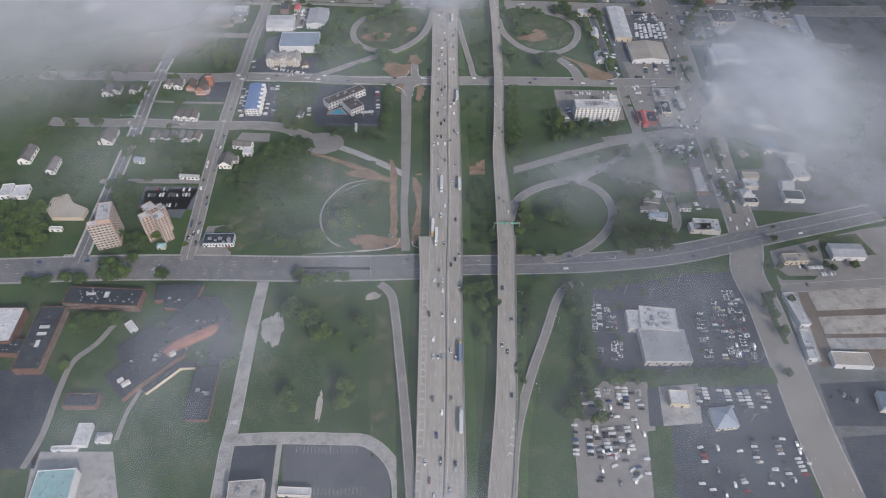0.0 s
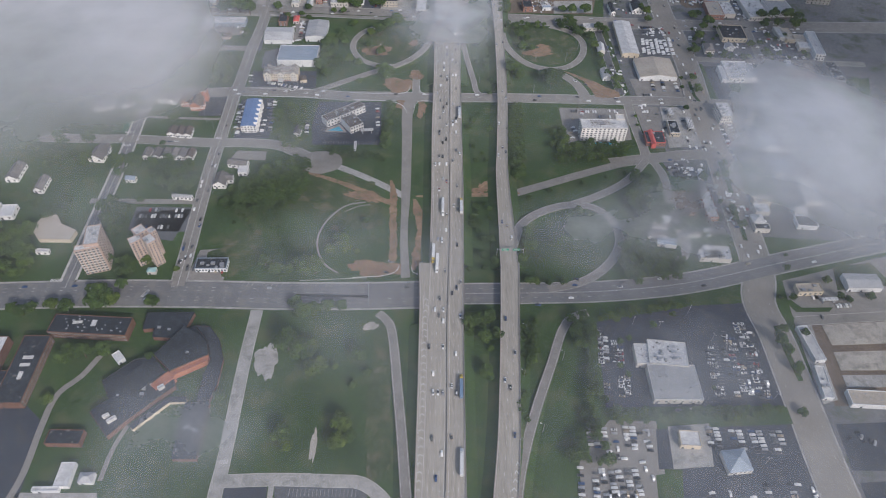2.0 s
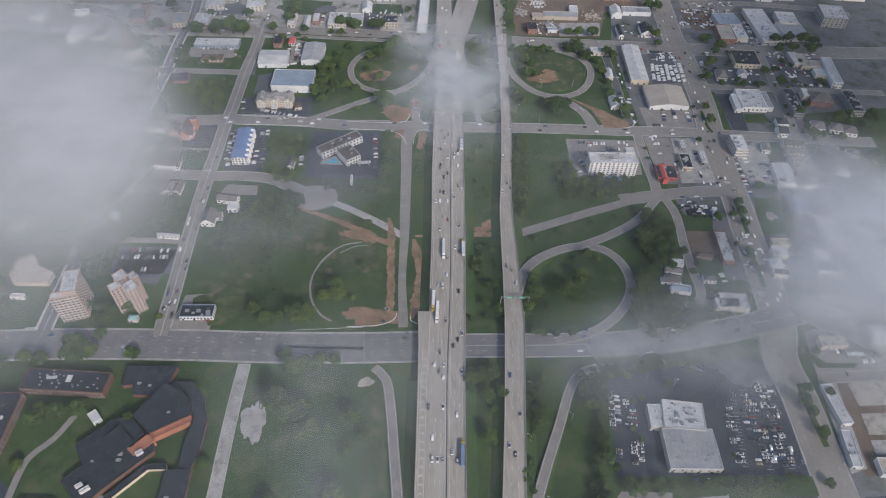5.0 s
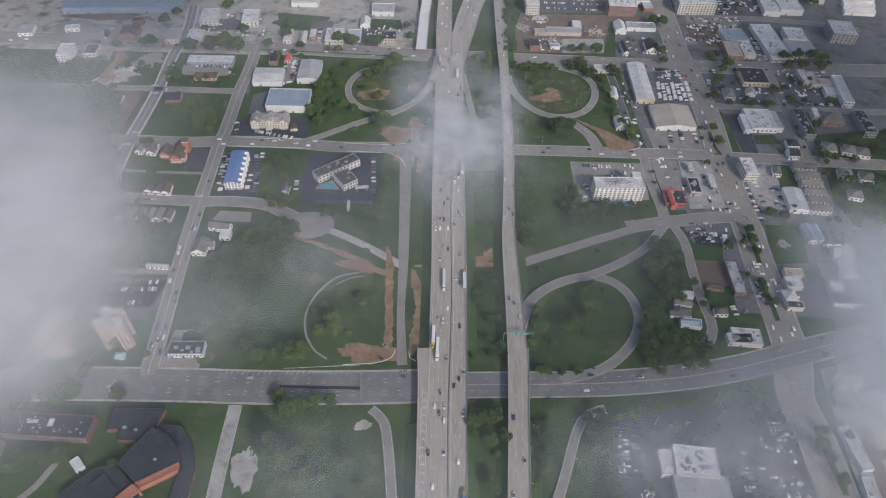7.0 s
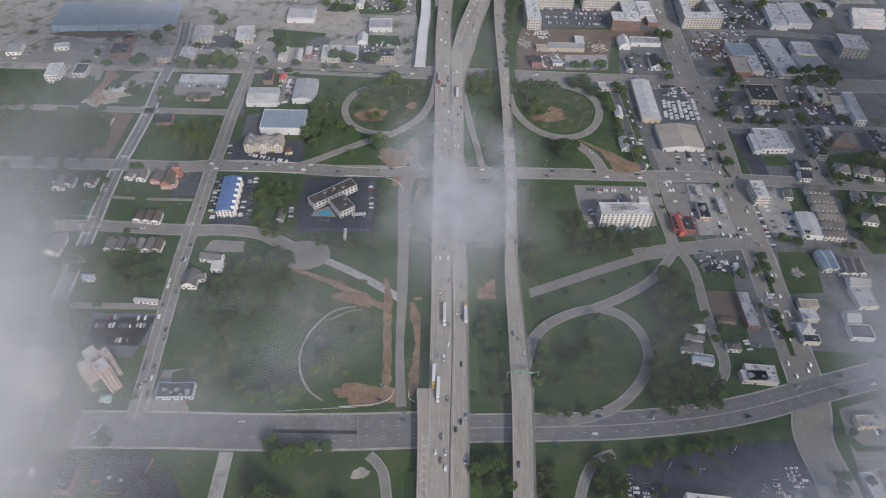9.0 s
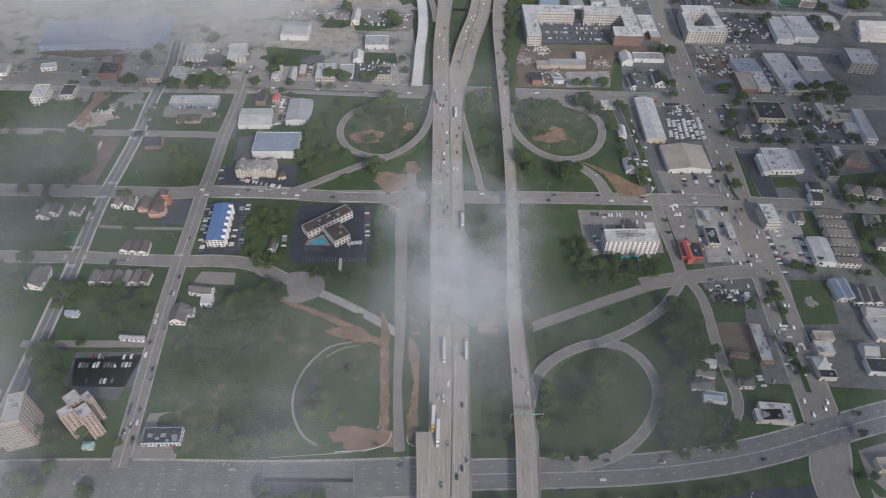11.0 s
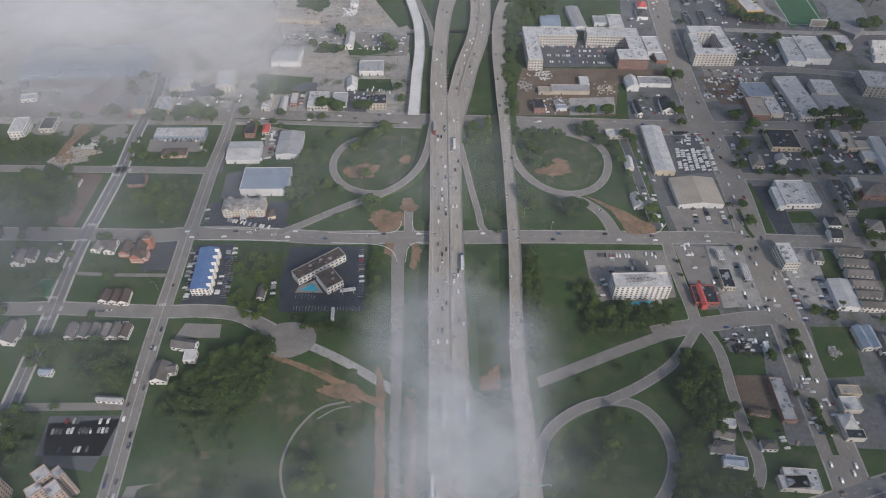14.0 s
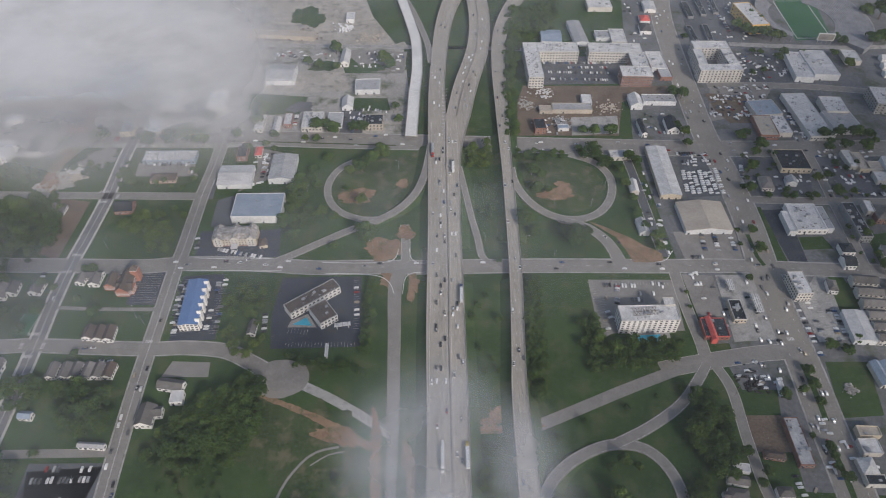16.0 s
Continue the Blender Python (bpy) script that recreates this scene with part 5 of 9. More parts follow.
area("works_pad", "levelled tan building pad", [(338, 369.2), (450.9, 377), (441, 352.7), (339, 348.4)], "gravel", 0.4, "ground")
area("works_pad", "levelled tan building pad", [(337.3, 341.7), (434.4, 344.7), (428.9, 324.4), (336.1, 323.9)], "gravel", 0.4, "ground")
area("works_pad", "levelled grey building pad", [(335.2, 319.3), (422, 320.4), (420.7, 308.4), (334.4, 308)], "concrete", 0.4, "ground")
area("works_apron", "pale concrete apron beside the storage rows", [(314.6, 368.1), (329.6, 371.2), (322.8, 297), (309.4, 292.8)], "concrete", 0.09, "ground")
lot_hotel = area("parking_lot", "grey asphalt hotel car park", [(151.1, 681.1), (229.3, 679.6), (224.7, 621.5), (162.2, 619.8), (149.9, 614.1)], "old_asphalt", 0.04, "paving")
area("parking_lot", "old grey asphalt lot", [(239.1, 686.4), (267.4, 683.8), (267.7, 636.1), (240.4, 636.6)], "old_asphalt", 0.05, "paving")
area("parking_lot", "pale concrete forecourt of the filling station", [(270.2, 684.4), (312.8, 685), (308.2, 610.9), (263.7, 608.8)], "concrete", 0.055, "paving")
lot_flats = area("parking_lot", "pale concrete parking lot", [(361.6, 680.6), (372.1, 680.4), (366.3, 609.7), (336, 607.4), (334.8, 650.7)], "concrete", 0.05, "paving")
area("parking_lot", "asphalt lot before the tan warehouse", [(246, 742.3), (307.6, 741.2), (303.1, 703.2), (248.3, 700.5)], "old_asphalt", 0.04, "paving")
area("parking_lot", "asphalt van yard", [(282.4, 867.5), (321.1, 868.9), (319.6, 795.6), (274, 791.9)], "asphalt", 0.05, "paving")
area("parking_lot", "dark asphalt lot", [(343.9, 771.7), (370.7, 773), (363.6, 698.4), (346.6, 696.5)], "new_asphalt", 0.05, "paving")
area("parking_lot", "asphalt car park of the courtyard flats", [(164.2, 1074.8), (265.9, 1073.5), (255.5, 1008), (144.6, 1006.9)], "asphalt", 0.06, "paving")
area("parking_lot", "dark car park with planted strips", [(385.5, 1234.7), (485.7, 1252.4), (452.8, 1108.4), (367, 1109.4)], "asphalt", 0.05, "paving")
area("parking_lot", "asphalt car park behind the offices", [(419.5, 1078.9), (493.8, 1082.4), (468.9, 1009.1), (367.1, 984.8), (406.1, 1016.5)], "asphalt", 0.05, "paving")
area("parking_lot", "asphalt car park among shops", [(362.3, 1004), (445.8, 1005.5), (401.5, 942), (338.4, 925.6)], "old_asphalt", 0.055, "paving")
area("parking_lot", "asphalt car park", [(355.4, 866.3), (419.7, 835.5), (408.7, 794.1), (343.4, 795.2)], "asphalt", 0.05, "paving")
area("parking_lot", "asphalt car park", [(444.5, 835.1), (505.3, 834.1), (496.7, 789.9), (431.3, 791)], "asphalt", 0.05, "paving")
area("parking_lot", "asphalt yard", [(-95.9, 960.9), (-71.8, 954.6), (-68.9, 904.2), (-94.9, 906.8)], "asphalt", 0.055, "paving")
area("parking_lot", "asphalt yard", [(-106.4, 1095.5), (-19.4, 1088.6), (-22.4, 1035.4), (-69.5, 1038.7)], "old_asphalt", 0.06, "paving")
lot_south = area("parking_lot", "dark asphalt car park", [(-109, 229.5), (-42.1, 228.8), (-28.8, 209), (-27.9, 184.3), (-102.6, 185.2)], "asphalt", 0.06, "paving")
area("parking_lot", "dark asphalt yard", [(-144, 227.6), (-113.8, 228.2), (-111.8, 181.4), (-141, 181.7)], "new_asphalt", 0.05, "paving")
street("street_loop", "pale looping drive round the car park", [(-151.1, 232.1), (-109.6, 233.5), (-67.5, 232.2), (-46.4, 230.2), (-29, 215.4), (-22.3, 196.4), (-21.6, 168.7)], "concrete", 9, lift=0.105)
street("driveway", "narrow pale drive", [(-111.1, 229.5), (-110.4, 205.6), (-109.1, 181.3)], "concrete", 4, lift=0.1)
area("school_yard", "asphalt school yard", [(-343, 294.7), (-309.4, 294.4), (-287.2, 276.2), (-284, 211.8), (-332.2, 212.3)], "new_asphalt", 0.05, "paving")
area("school_yard", "concrete school yard", [(-289, 224.7), (-231.6, 224.1), (-214.9, 182.6), (-280.7, 183.3)], "concrete", 0.05, "paving")
street("footpath", "pale concrete path across the lawn", [(-265.3, 340.1), (-274.8, 318.4), (-287.6, 302.1), (-289.4, 276.2), (-288, 238.1), (-292.1, 211.8)], "old_asphalt", 5, lift=0.09)
street("footpath", "pale concrete path", [(-225.8, 275.7), (-230.9, 256.1), (-232.3, 233)], "old_asphalt", 3.5, lift=0.09)

# western buildings
surface("mottled_roof", (0.17, 0.16, 0.15), (0.40, 0.39, 0.375), 0.14, 0.5, 0.9, stain=(0.15, 0.125, 0.11))
INN_PANE = pane_mesh(1.3, 1.5, "white_wall")
block("hotel", "white three-storey hotel with a blue metal roof", -200.2, 654.4, 16.6, 50.5, 2.1, 9, "gable_y", "white_wall", "blue_roof", floors=3, bays=5, doors=2, sides='se')
bays = base("hotel_bays", "row of white gabled bays along the blue-roofed hotel", "bay", -200.2, 654.4, 0, 2.1)
for i in range(6):
    v = -21 + i * 8.4
    g = Lump().box(8.3, v - 2.0, 0, 9.6, v + 2.0, 9.4)
    g.add([(9.6, v - 2.0, 9.4), (9.6, v + 2.0, 9.4), (9.6, v, 11.2), (5.4, v, 11.2), (6.4, v - 2.0, 9.4), (6.4, v + 2.0, 9.4)], [(0, 1, 2), (0, 2, 3, 4), (1, 5, 3, 2)])
    g.done("gabled_bay", "white_wall", bays)
block("motel_wing", "long motel wing with a brown flat roof", -97.7, 659.7, 49.9, 12.4, 36.5, 8, "flat", "white_wall", "brown_roof", floors=2, bays=12, units=3, sides='sn', band='grey_roof')
block("motel_wing", "square motel wing with a brown flat roof", -86.6, 641.9, 16.6, 21.1, 34.8, 8, "flat", "white_wall", "brown_roof", floors=2, bays=5, units=2, band='grey_roof', sides='se')
canopy("canopy", "white entrance canopy of the motel", -69.4, 630.4, 13.9, 3.7, 8.2, 5)
block("warehouse", "large white warehouse with a pale blue-grey metal roof", -164.2, 778.3, 48.7, 34.2, 0, 9, "flat", "metal_wall", "pale_blue_roof", doors=2)
block("warehouse", "low warehouse with a pale grey metal roof", -196.3, 829, 35, 31, 0.8, 6, "gable_x", "metal_wall", "white_roof")
block("warehouse", "long warehouse with a grey metal roof", -148.2, 840.9, 26.2, 40.8, -0.5, 7, "gable_y", "metal_wall", "grey_roof", doors=2)
inn = base("hotel", "beige three-storey hotel with a mottled grey hipped roof and gabled bays", "hotel", -179.5, 738.5, 0, 1.0)
IW, ID, IH = 41.0, 17.0, 9.6
Lump().box(-IW / 2, -ID / 2, 0, IW / 2, ID / 2, IH).done("wall", "beige_wall", inn)
Lump().box(-IW / 2 - 0.1, -ID / 2 - 0.1, 0, IW / 2 + 0.1, ID / 2 + 0.1, 1.1).done("plinth", "brick", inn)
k = Lump().add([(-IW / 2 - .6, -ID / 2 - .6, IH), (IW / 2 + .6, -ID / 2 - .6, IH), (IW / 2 + .6, ID / 2 + .6, IH), (-IW / 2 - .6, ID / 2 + .6, IH),
                (-IW / 2 + 4.2, -ID / 2 + 4.2, IH + 3.0), (IW / 2 - 4.2, -ID / 2 + 4.2, IH + 3.0), (IW / 2 - 4.2, ID / 2 - 4.2, IH + 3.0), (-IW / 2 + 4.2, ID / 2 - 4.2, IH + 3.0)],
               [(0, 1, 5, 4), (1, 2, 6, 5), (2, 3, 7, 6), (3, 0, 4, 7), (4, 5, 6, 7), (3, 2, 1, 0)])
k.done("roof", "mottled_roof", inn)
for side, turn in ((-1, 0), (1, 180)):
    for bay in (-15.5, 0.0, 15.5):
        g = Lump().box(-3.6, -0.7, 0, 3.6, 3.0, IH + 0.3)
        g.add([(-3.6, -0.7, IH + .3), (3.6, -0.7, IH + .3), (0, -0.7, IH + 3.1)], [(0, 1, 2)])
        ob = g.done("gabled_bay", "pale_wall", inn, "cream rendered bay with a gable")
        ob.matrix_basis = pose(bay, side * ID / 2, 0, 0, 0, turn)
        for u in (-1, 1):
            v = [(u * 4.1, -1.1, IH - .1), (u * 4.1, 5.5, IH - .1), (0, 5.5, IH + 3.2), (0, -1.1, IH + 3.2)]
            ob2 = Lump().add(v + [(a, c, z + 0.2) for a, c, z in v], [(0, 1, 2, 3), (4, 5, 6, 7), (0, 1, 5, 4), (0, 3, 7, 4), (1, 2, 6, 5)]).done("gable_roof", "mottled_roof", inn)
            ob2.matrix_basis = pose(bay, side * ID / 2, 0, 0, 0, turn)
        for storey in range(3):
            for u in (-1.6, 1.6):
                shared("window", INN_PANE, inn, pose(bay + u * (1 if side < 0 else -1), side * (ID / 2 + 0.72), 1.9 + storey * 3.0, 0, 0, turn))
    for x in (-10.2, -7.4, -4.8, 4.8, 7.4, 10.2):
        for storey in range(3):
            shared("window", INN_PANE, inn, pose(x, side * (ID / 2 + 0.02), 1.9 + storey * 3.0, 0, 0, turn))
Lump().box(-3.2, -ID / 2 - 7.0, 3.4, 3.2, -ID / 2 - 0.7, 4.0).done("porch_roof", "white_roof", inn)
for u in (-2.7, 2.7):
    Lump().box(u - .25, -ID / 2 - 6.6, 0, u + .25, -ID / 2 - 6.1, 3.4).done("porch_post", "pale_wall", inn)
block("annexe", "low annexe with a red-brown roof", -153.2, 731.2, 7.7, 10, 16.5, 4, "hip", "beige_wall", "brown_roof")
church = base("church", "red and white banded brick church with dark gabled roofs", "church", -266.7, 680.5, 0, -2.0)


def church_gable(w, d, h, rise, x, y, turn, name):
    """Walls, a banded gable end and two roof slopes of one arm of the church; its ridge runs along y."""
    m = pose(x, y, 0, 0, 0, turn)
    g = Lump().box(-w / 2, -d / 2, 0, w / 2, d / 2, h)
    for e in (-1, 1):
        g.add([(-w / 2, e * d / 2, h), (w / 2, e * d / 2, h), (0, e * d / 2, h + rise)], [(0, 1, 2)])
    arm = g.done(name, "orange_brick", church)
    arm.matrix_basis = m
    for z in (1.2, 3.0, 4.8):
        Lump().box(-w / 2 - .05, -d / 2 - .05, z, w / 2 + .05, d / 2 + .05, z + 0.5).done("pale_band", "white_wall", arm)
    for u in (-1, 1):
        v = [(u * (w / 2 + .5), -d / 2 - .4, h - .3), (u * (w / 2 + .5), d / 2 + .4, h - .3), (0, d / 2 + .4, h + rise + .1), (0, -d / 2 - .4, h + rise + .1)]
        Lump().add(v + [(a, c, z + 0.22) for a, c, z in v], [(0, 1, 2, 3), (4, 5, 6, 7), (0, 1, 5, 4), (0, 3, 7, 4), (1, 2, 6, 5)]).done("roof_slope", "brown_roof", church).matrix_basis = m
    for u in np.arange(-d / 2 + 2, d / 2 - 1, 3.2):
        for e, rot in ((-1, -90), (1, 90)):
            shared("window", CHURCH_PANE, arm, pose(e * w / 2, u, h * 0.55, 0, 0, rot))


CHURCH_PANE = pane_mesh(1.0, 2.6, "white_wall")
church_gable(11.5, 24.0, 7.0, 5.2, 0.0, 0.0, 0, "nave")
church_gable(8.5, 14.5, 6.0, 4.2, 1.5, -5.0, 90, "transept")
church_gable(9.5, 15.0, 5.5, 4.0, -14.0, 2.5, 0, "hall")
Lump().box(3.0, 6.6, 0, 9.4, 13.0, 13.5).done("tower", "orange_brick", church)
Lump().box(2.8, 6.4, 13.5, 9.6, 13.2, 14.2).done("cornice", "white_wall", church)
Lump().add([(2.6, 6.2, 14.2), (9.8, 6.2, 14.2), (9.8, 13.4, 14.2), (2.6, 13.4, 14.2), (6.2, 9.8, 18.2)], [(0, 1, 4), (1, 2, 4), (2, 3, 4), (3, 0, 4), (3, 2, 1, 0)]).done("tower_roof", "brown_roof", church)
block("row_house", "brown-roofed row house with a white porch", -281.8, 626.4, 9.4, 12.5, -3.4, 4.5, "gable_y", "white_wall", "brown_roof", floors=1, bays=3, sides='se')
block("row_house", "brown-roofed row house with a white porch", -273.2, 625.9, 8.6, 13.6, -0.3, 4.5, "gable_y", "white_wall", "brown_roof", floors=1, bays=3, sides='se')
block("row_house", "brown-roofed row house with a white porch", -264.8, 625.4, 8.7, 14.3, 1.2, 4.5, "gable_y", "white_wall", "brown_roof", floors=1, bays=3, sides='se')
block("cottage", "small white cottage with a steep dark roof", -298.2, 588.9, 7.8, 13.7, -0.7, 4.5, "gable_y", "white_wall", "shingle", floors=1, bays=3, sides='se')
block("cottage", "small white cottage with a steep dark roof", -288.2, 588.7, 7.8, 13.6, -1.3, 4.5, "gable_y", "white_wall", "shingle", floors=1, bays=3, sides='se')
block("cottage", "small white cottage with a steep dark roof", -279.7, 588.6, 7.9, 13.6, -2.1, 4.5, "gable_y", "white_wall", "shingle", floors=1, bays=3, sides='se')
block("cottage", "small white cottage with a steep dark roof", -270.2, 588.4, 7.8, 13.5, -2.8, 4.5, "gable_y", "white_wall", "shingle", floors=1, bays=3, sides='se')
block("cottage", "small white cottage with a steep dark roof", -262.1, 588.3, 7.9, 13.4, -3.5, 4.5, "gable_y", "white_wall", "shingle", floors=1, bays=3, sides='se')
block("cottage", "small white cottage with a brown roof", -253.1, 588.2, 7.9, 13.3, -4.2, 4.5, "gable_y", "white_wall", "brown_roof", floors=1, bays=3, sides='se')
block("house", "white house with a dark gabled roof", -200, 573.4, 20.4, 9.1, -10, 5, "gable_x", "white_wall", "shingle", floors=1, bays=4, sides='se')
block("house", "white-roofed wing of a house", -192.6, 562, 9.7, 10.2, 1.4, 5, "flat", "white_wall", "white_roof", floors=1, bays=2, sides='se')
block("house", "large grey-roofed house among trees", -212.2, 546.2, 12.7, 17.4, -1.7, 5.5, "gable_y", "white_wall", "shingle", floors=1, bays=3, sides='se')
block("house", "grey-roofed house wing beside the street", -207, 549.2, 12.6, 7.9, 4.5, 5, "gable_x", "white_wall", "shingle", floors=1, bays=3, sides='se')
block("house", "small house with a dark roof", -145.7, 629, 6.5, 13.8, -3.7, 4.5, "gable_y", "white_wall", "shingle", floors=1, bays=2, sides='se')
block("house", "low house with a pale roof", -245.6, 522.7, 19.7, 4, -4.8, 4, "gable_x", "white_wall", "grey_roof", floors=1, bays=5, sides='se')
block("house", "white house with a grey roof", -366.6, 677.1, 9.9, 13.2, 1, 4.5, "gable_y", "white_wall", "shingle", floors=1, bays=2, sides='se')
block("house", "white house with a grey roof", -345.4, 677.8, 10.5, 14, -4.7, 4.5, "gable_y", "white_wall", "shingle", floors=1, bays=2, sides='se')
block("house", "blue-grey roofed house under trees", -303.8, 548.6, 9.8, 5.7, -4.8, 4.5, "gable_x", "white_wall", "pale_blue_roof", floors=1, bays=3, sides='se')
block("house", "dark-roofed brick house on the corner lawn", -299.2, 783.5, 17.9, 15.3, 3.6, 5, "gable_x", "brick", "dark_roof", floors=1, bays=4, sides='se')
block("house", "white house by the street", -309.5, 687.4, 7.6, 10.9, -5.3, 4.5, "gable_y", "white_wall", "shingle", floors=1, bays=2, sides='se')
block("house", "dark-roofed house by the street", -298.7, 691.7, 14.5, 8.3, -3.3, 4.5, "gable_x", "white_wall", "shingle", floors=1, bays=3, sides='se')
block("strip_mall", "long low shop row with a white panel roof", -273.8, 863.5, 56.3, 16.7, 0.2, 5, "flat", "pale_blue_roof", "white_roof", floors=1, bays=12, doors=5, sides='s')
block("house", "pink brick bungalow beside the street", -272.7, 829.4, 26.5, 12.1, 1.5, 4, "hip", "pink_brick", "brown_roof", floors=1, bays=5, sides='se')
block("shed", "large grey open shed", -177, 1029.8, 33.1, 33.9, -5.4, 7, "gable_x", "metal_wall", "grey_roof", doors=2)
block("workshop", "white-walled workshop with a grey roof", -66.8, 1000.1, 30.3, 24.8, 1.2, 6, "flat", "metal_wall", "grey_roof", doors=3)
block("garage", "small metal garage beside the street", -88.9, 963.5, 12.7, 20.2, 1.2, 5, "gable_y", "metal_wall", "white_roof")
block("shop", "shop with a worn white flat roof", -126.3, 927, 23.7, 31.2, -0.1, 6, "flat", "pale_wall", "white_roof", units=4, floors=1, bays=6, sides='s')
block("shop", "grey-roofed shop beside the street", -101, 930.4, 16.9, 24.6, -1, 4.5, "flat", "metal_wall", "grey_roof", units=1, floors=1, bays=3, sides='s')
block("office", "two-storey tan office with a dark flat roof", -55.2, 923.6, 20, 20, 0.1, 8, "flat", "tan_roof", "dark_roof", floors=2, bays=5, units=2, sides='s')
block("shop", "narrow pale shop beside the street", -186.8, 924.9, 9.9, 28.8, -1.5, 5, "flat", "pale_wall", "white_roof", units=2, floors=1, bays=2, sides='s')
block("shop", "narrow white shop beside the street", -166.8, 920.2, 7.7, 26.3, -0.3, 4.5, "gable_y", "pale_wall", "white_roof", floors=1, bays=2, sides='s')
block("shop", "white and red shop", -155.2, 930.4, 9, 22.4, 0.7, 5, "flat", "brick", "white_roof", floors=1, bays=2, sides='s')
block("platform_roof", "long weathered platform roof by the rail yard", -190.6, 1130.6, 93, 14.3, -5.8, 5, "flat", "tan_roof", "tan_roof")
block("house", "white gabled house beside the street", -99.2, 1067.1, 10.9, 32.5, -1.6, 6, "gable_y", "white_wall", "white_roof", floors=1, bays=2, sides='s')
block("store_house", "pale low building in the rail yard", -100.4, 1178.7, 11.1, 20.1, -0.4, 5, "flat", "metal_wall", "white_roof")
block("shop", "dark-roofed brick shop beside the street", -196.8, 871.5, 10.7, 25.2, 1.6, 6, "flat", "brick", "dark_roof", floors=2, bays=2, units=1, sides='s')
block("kiosk", "small red-roofed house beside the street", -180, 872.2, 7.4, 15.1, 1.3, 4, "hip", "pale_wall", "red_roof", floors=1, bays=2, sides='s')
block("depot", "very long depot with pale blue walls and roof", -423.3, 1014.2, 156, 64.6, 3.2, 8, "flat", "blue_wall", "pale_blue_roof", doors=6)
block("shop", "white commercial block beside the street", -299, 969.4, 22.7, 33.7, 4.4, 7, "flat", "pale_wall", "white_roof", floors=2, bays=4, units=2, sides='se')
block("shop", "white commercial block beside the street", -244, 969.5, 21.7, 35, 4.6, 7, "flat", "pale_wall", "white_roof", floors=2, bays=4, units=2, sides='se')
block("shop", "pale roofed commercial building", -305.6, 919.3, 20.6, 28.3, 1.5, 6, "flat", "beige_wall", "white_roof", floors=1, bays=4, sides='se')
block("shop", "pale roofed commercial building", -334.8, 920, 15.6, 28.4, 3.4, 6, "flat", "beige_wall", "grey_roof", floors=1, bays=3, sides='se')
block("house", "brick building with a flat dark roof", -392, 925.5, 21.5, 25, 3.3, 8, "flat", "brick", "dark_roof", floors=2, bays=4, sides='se')
block("shed", "pale roofed shed beside the street", -176.8, 1025.6, 37.1, 33.2, -0.3, 6, "flat", "metal_wall", "white_roof")
block("house", "white house beside the street", -526.6, 928.9, 17.4, 22.1, 7.7, 5, "gable_x", "white_wall", "grey_roof", floors=1, bays=3, sides='se')

# flat towers
block("tower_block", "tall brick tower block with white balconies", -295.4, 440.2, 12.4, 23.2, 11.5, 34, "flat", "pink_brick", "white_roof", floors=11, bays=4, units=2, sides='ewn')
block("tower_wing", "front wing of the tower with stacked white balconies", -297.6, 428.7, 19.9, 6, 16.5, 31, "flat", "pink_brick", "white_roof", floors=10, bays=6, sides='s', balcony=True)
block("tower_block", "square brick tower block with a white roof", -259.6, 438.9, 9.8, 7.7, 39, 30, "flat", "pink_brick", "white_roof", floors=10, bays=3, units=1)
block("tower_block", "square brick tower block with a white roof", -247.1, 439.3, 8.7, 11, 44.6, 30, "flat", "pink_brick", "white_roof", floors=10, bays=3, units=1)
block("tower_block", "square brick tower block with a white roof", -258.4, 449.4, 9.8, 9.9, 46, 31, "flat", "pink_brick", "white_roof", floors=10, bays=3, units=1)
block("tower_block", "square brick tower block with a white roof", -248.9, 451.1, 6.1, 8, 45.9, 29, "flat", "pink_brick", "white_roof", floors=10, bays=3, units=1)
block("gazebo", "small green-roofed lodge on the lawn", -248.8, 426.2, 7.4, 5, 0, 4, "hip", "pale_wall", "teal_roof")
block("shop", "low shop with a dark flat roof and a light blue fascia", -196.6, 433, 27.9, 12.5, 0.9, 5, "flat", "metal_wall", "dark_roof", units=6, floors=1, bays=10, doors=3, band='pale_blue_roof', sides='se')

# the school
poly_block("school_wing", "low brick school wing with a dark flat roof", [(-238.2, 377.4), (-198.8, 377.8), (-202.8, 360), (-207.6, 351.7), (-227.2, 352.6), (-228.1, 361.4), (-237.5, 360.3)], 5, "school_brick", "dark_roof", 2)
poly_block("auditorium", "large fan-shaped auditorium with a dark roof", [(-219.9, 333.6), (-203.3, 361.1), (-190.2, 354.9), (-180.8, 345.3), (-177.3, 334.3), (-203.5, 319.3)], 7.5, "school_brick", "dark_roof", 1)
poly_block("school_wing", "low dark-roofed passage round the auditorium", [(-203.3, 361.3), (-196, 364.6), (-181.3, 348.2), (-175.4, 333.2), (-177.0, 334.6), (-180.5, 345.6), (-190.0, 355.2)], 4.2, "school_brick", "dark_roof", 0)
poly_block("school_entrance", "orange brick front of the auditorium", [(-203.9, 318.5), (-177.3, 334), (-177, 329.2), (-201.3, 315.2)], 5.5, "orange_brick", "orange_brick", 0)
poly_block("school_entrance", "orange brick entrance block of the school", [(-215.2, 306.1), (-204.6, 318.1), (-198.3, 313.5), (-209.9, 302)], 7, "orange_brick", "orange_brick", 0)
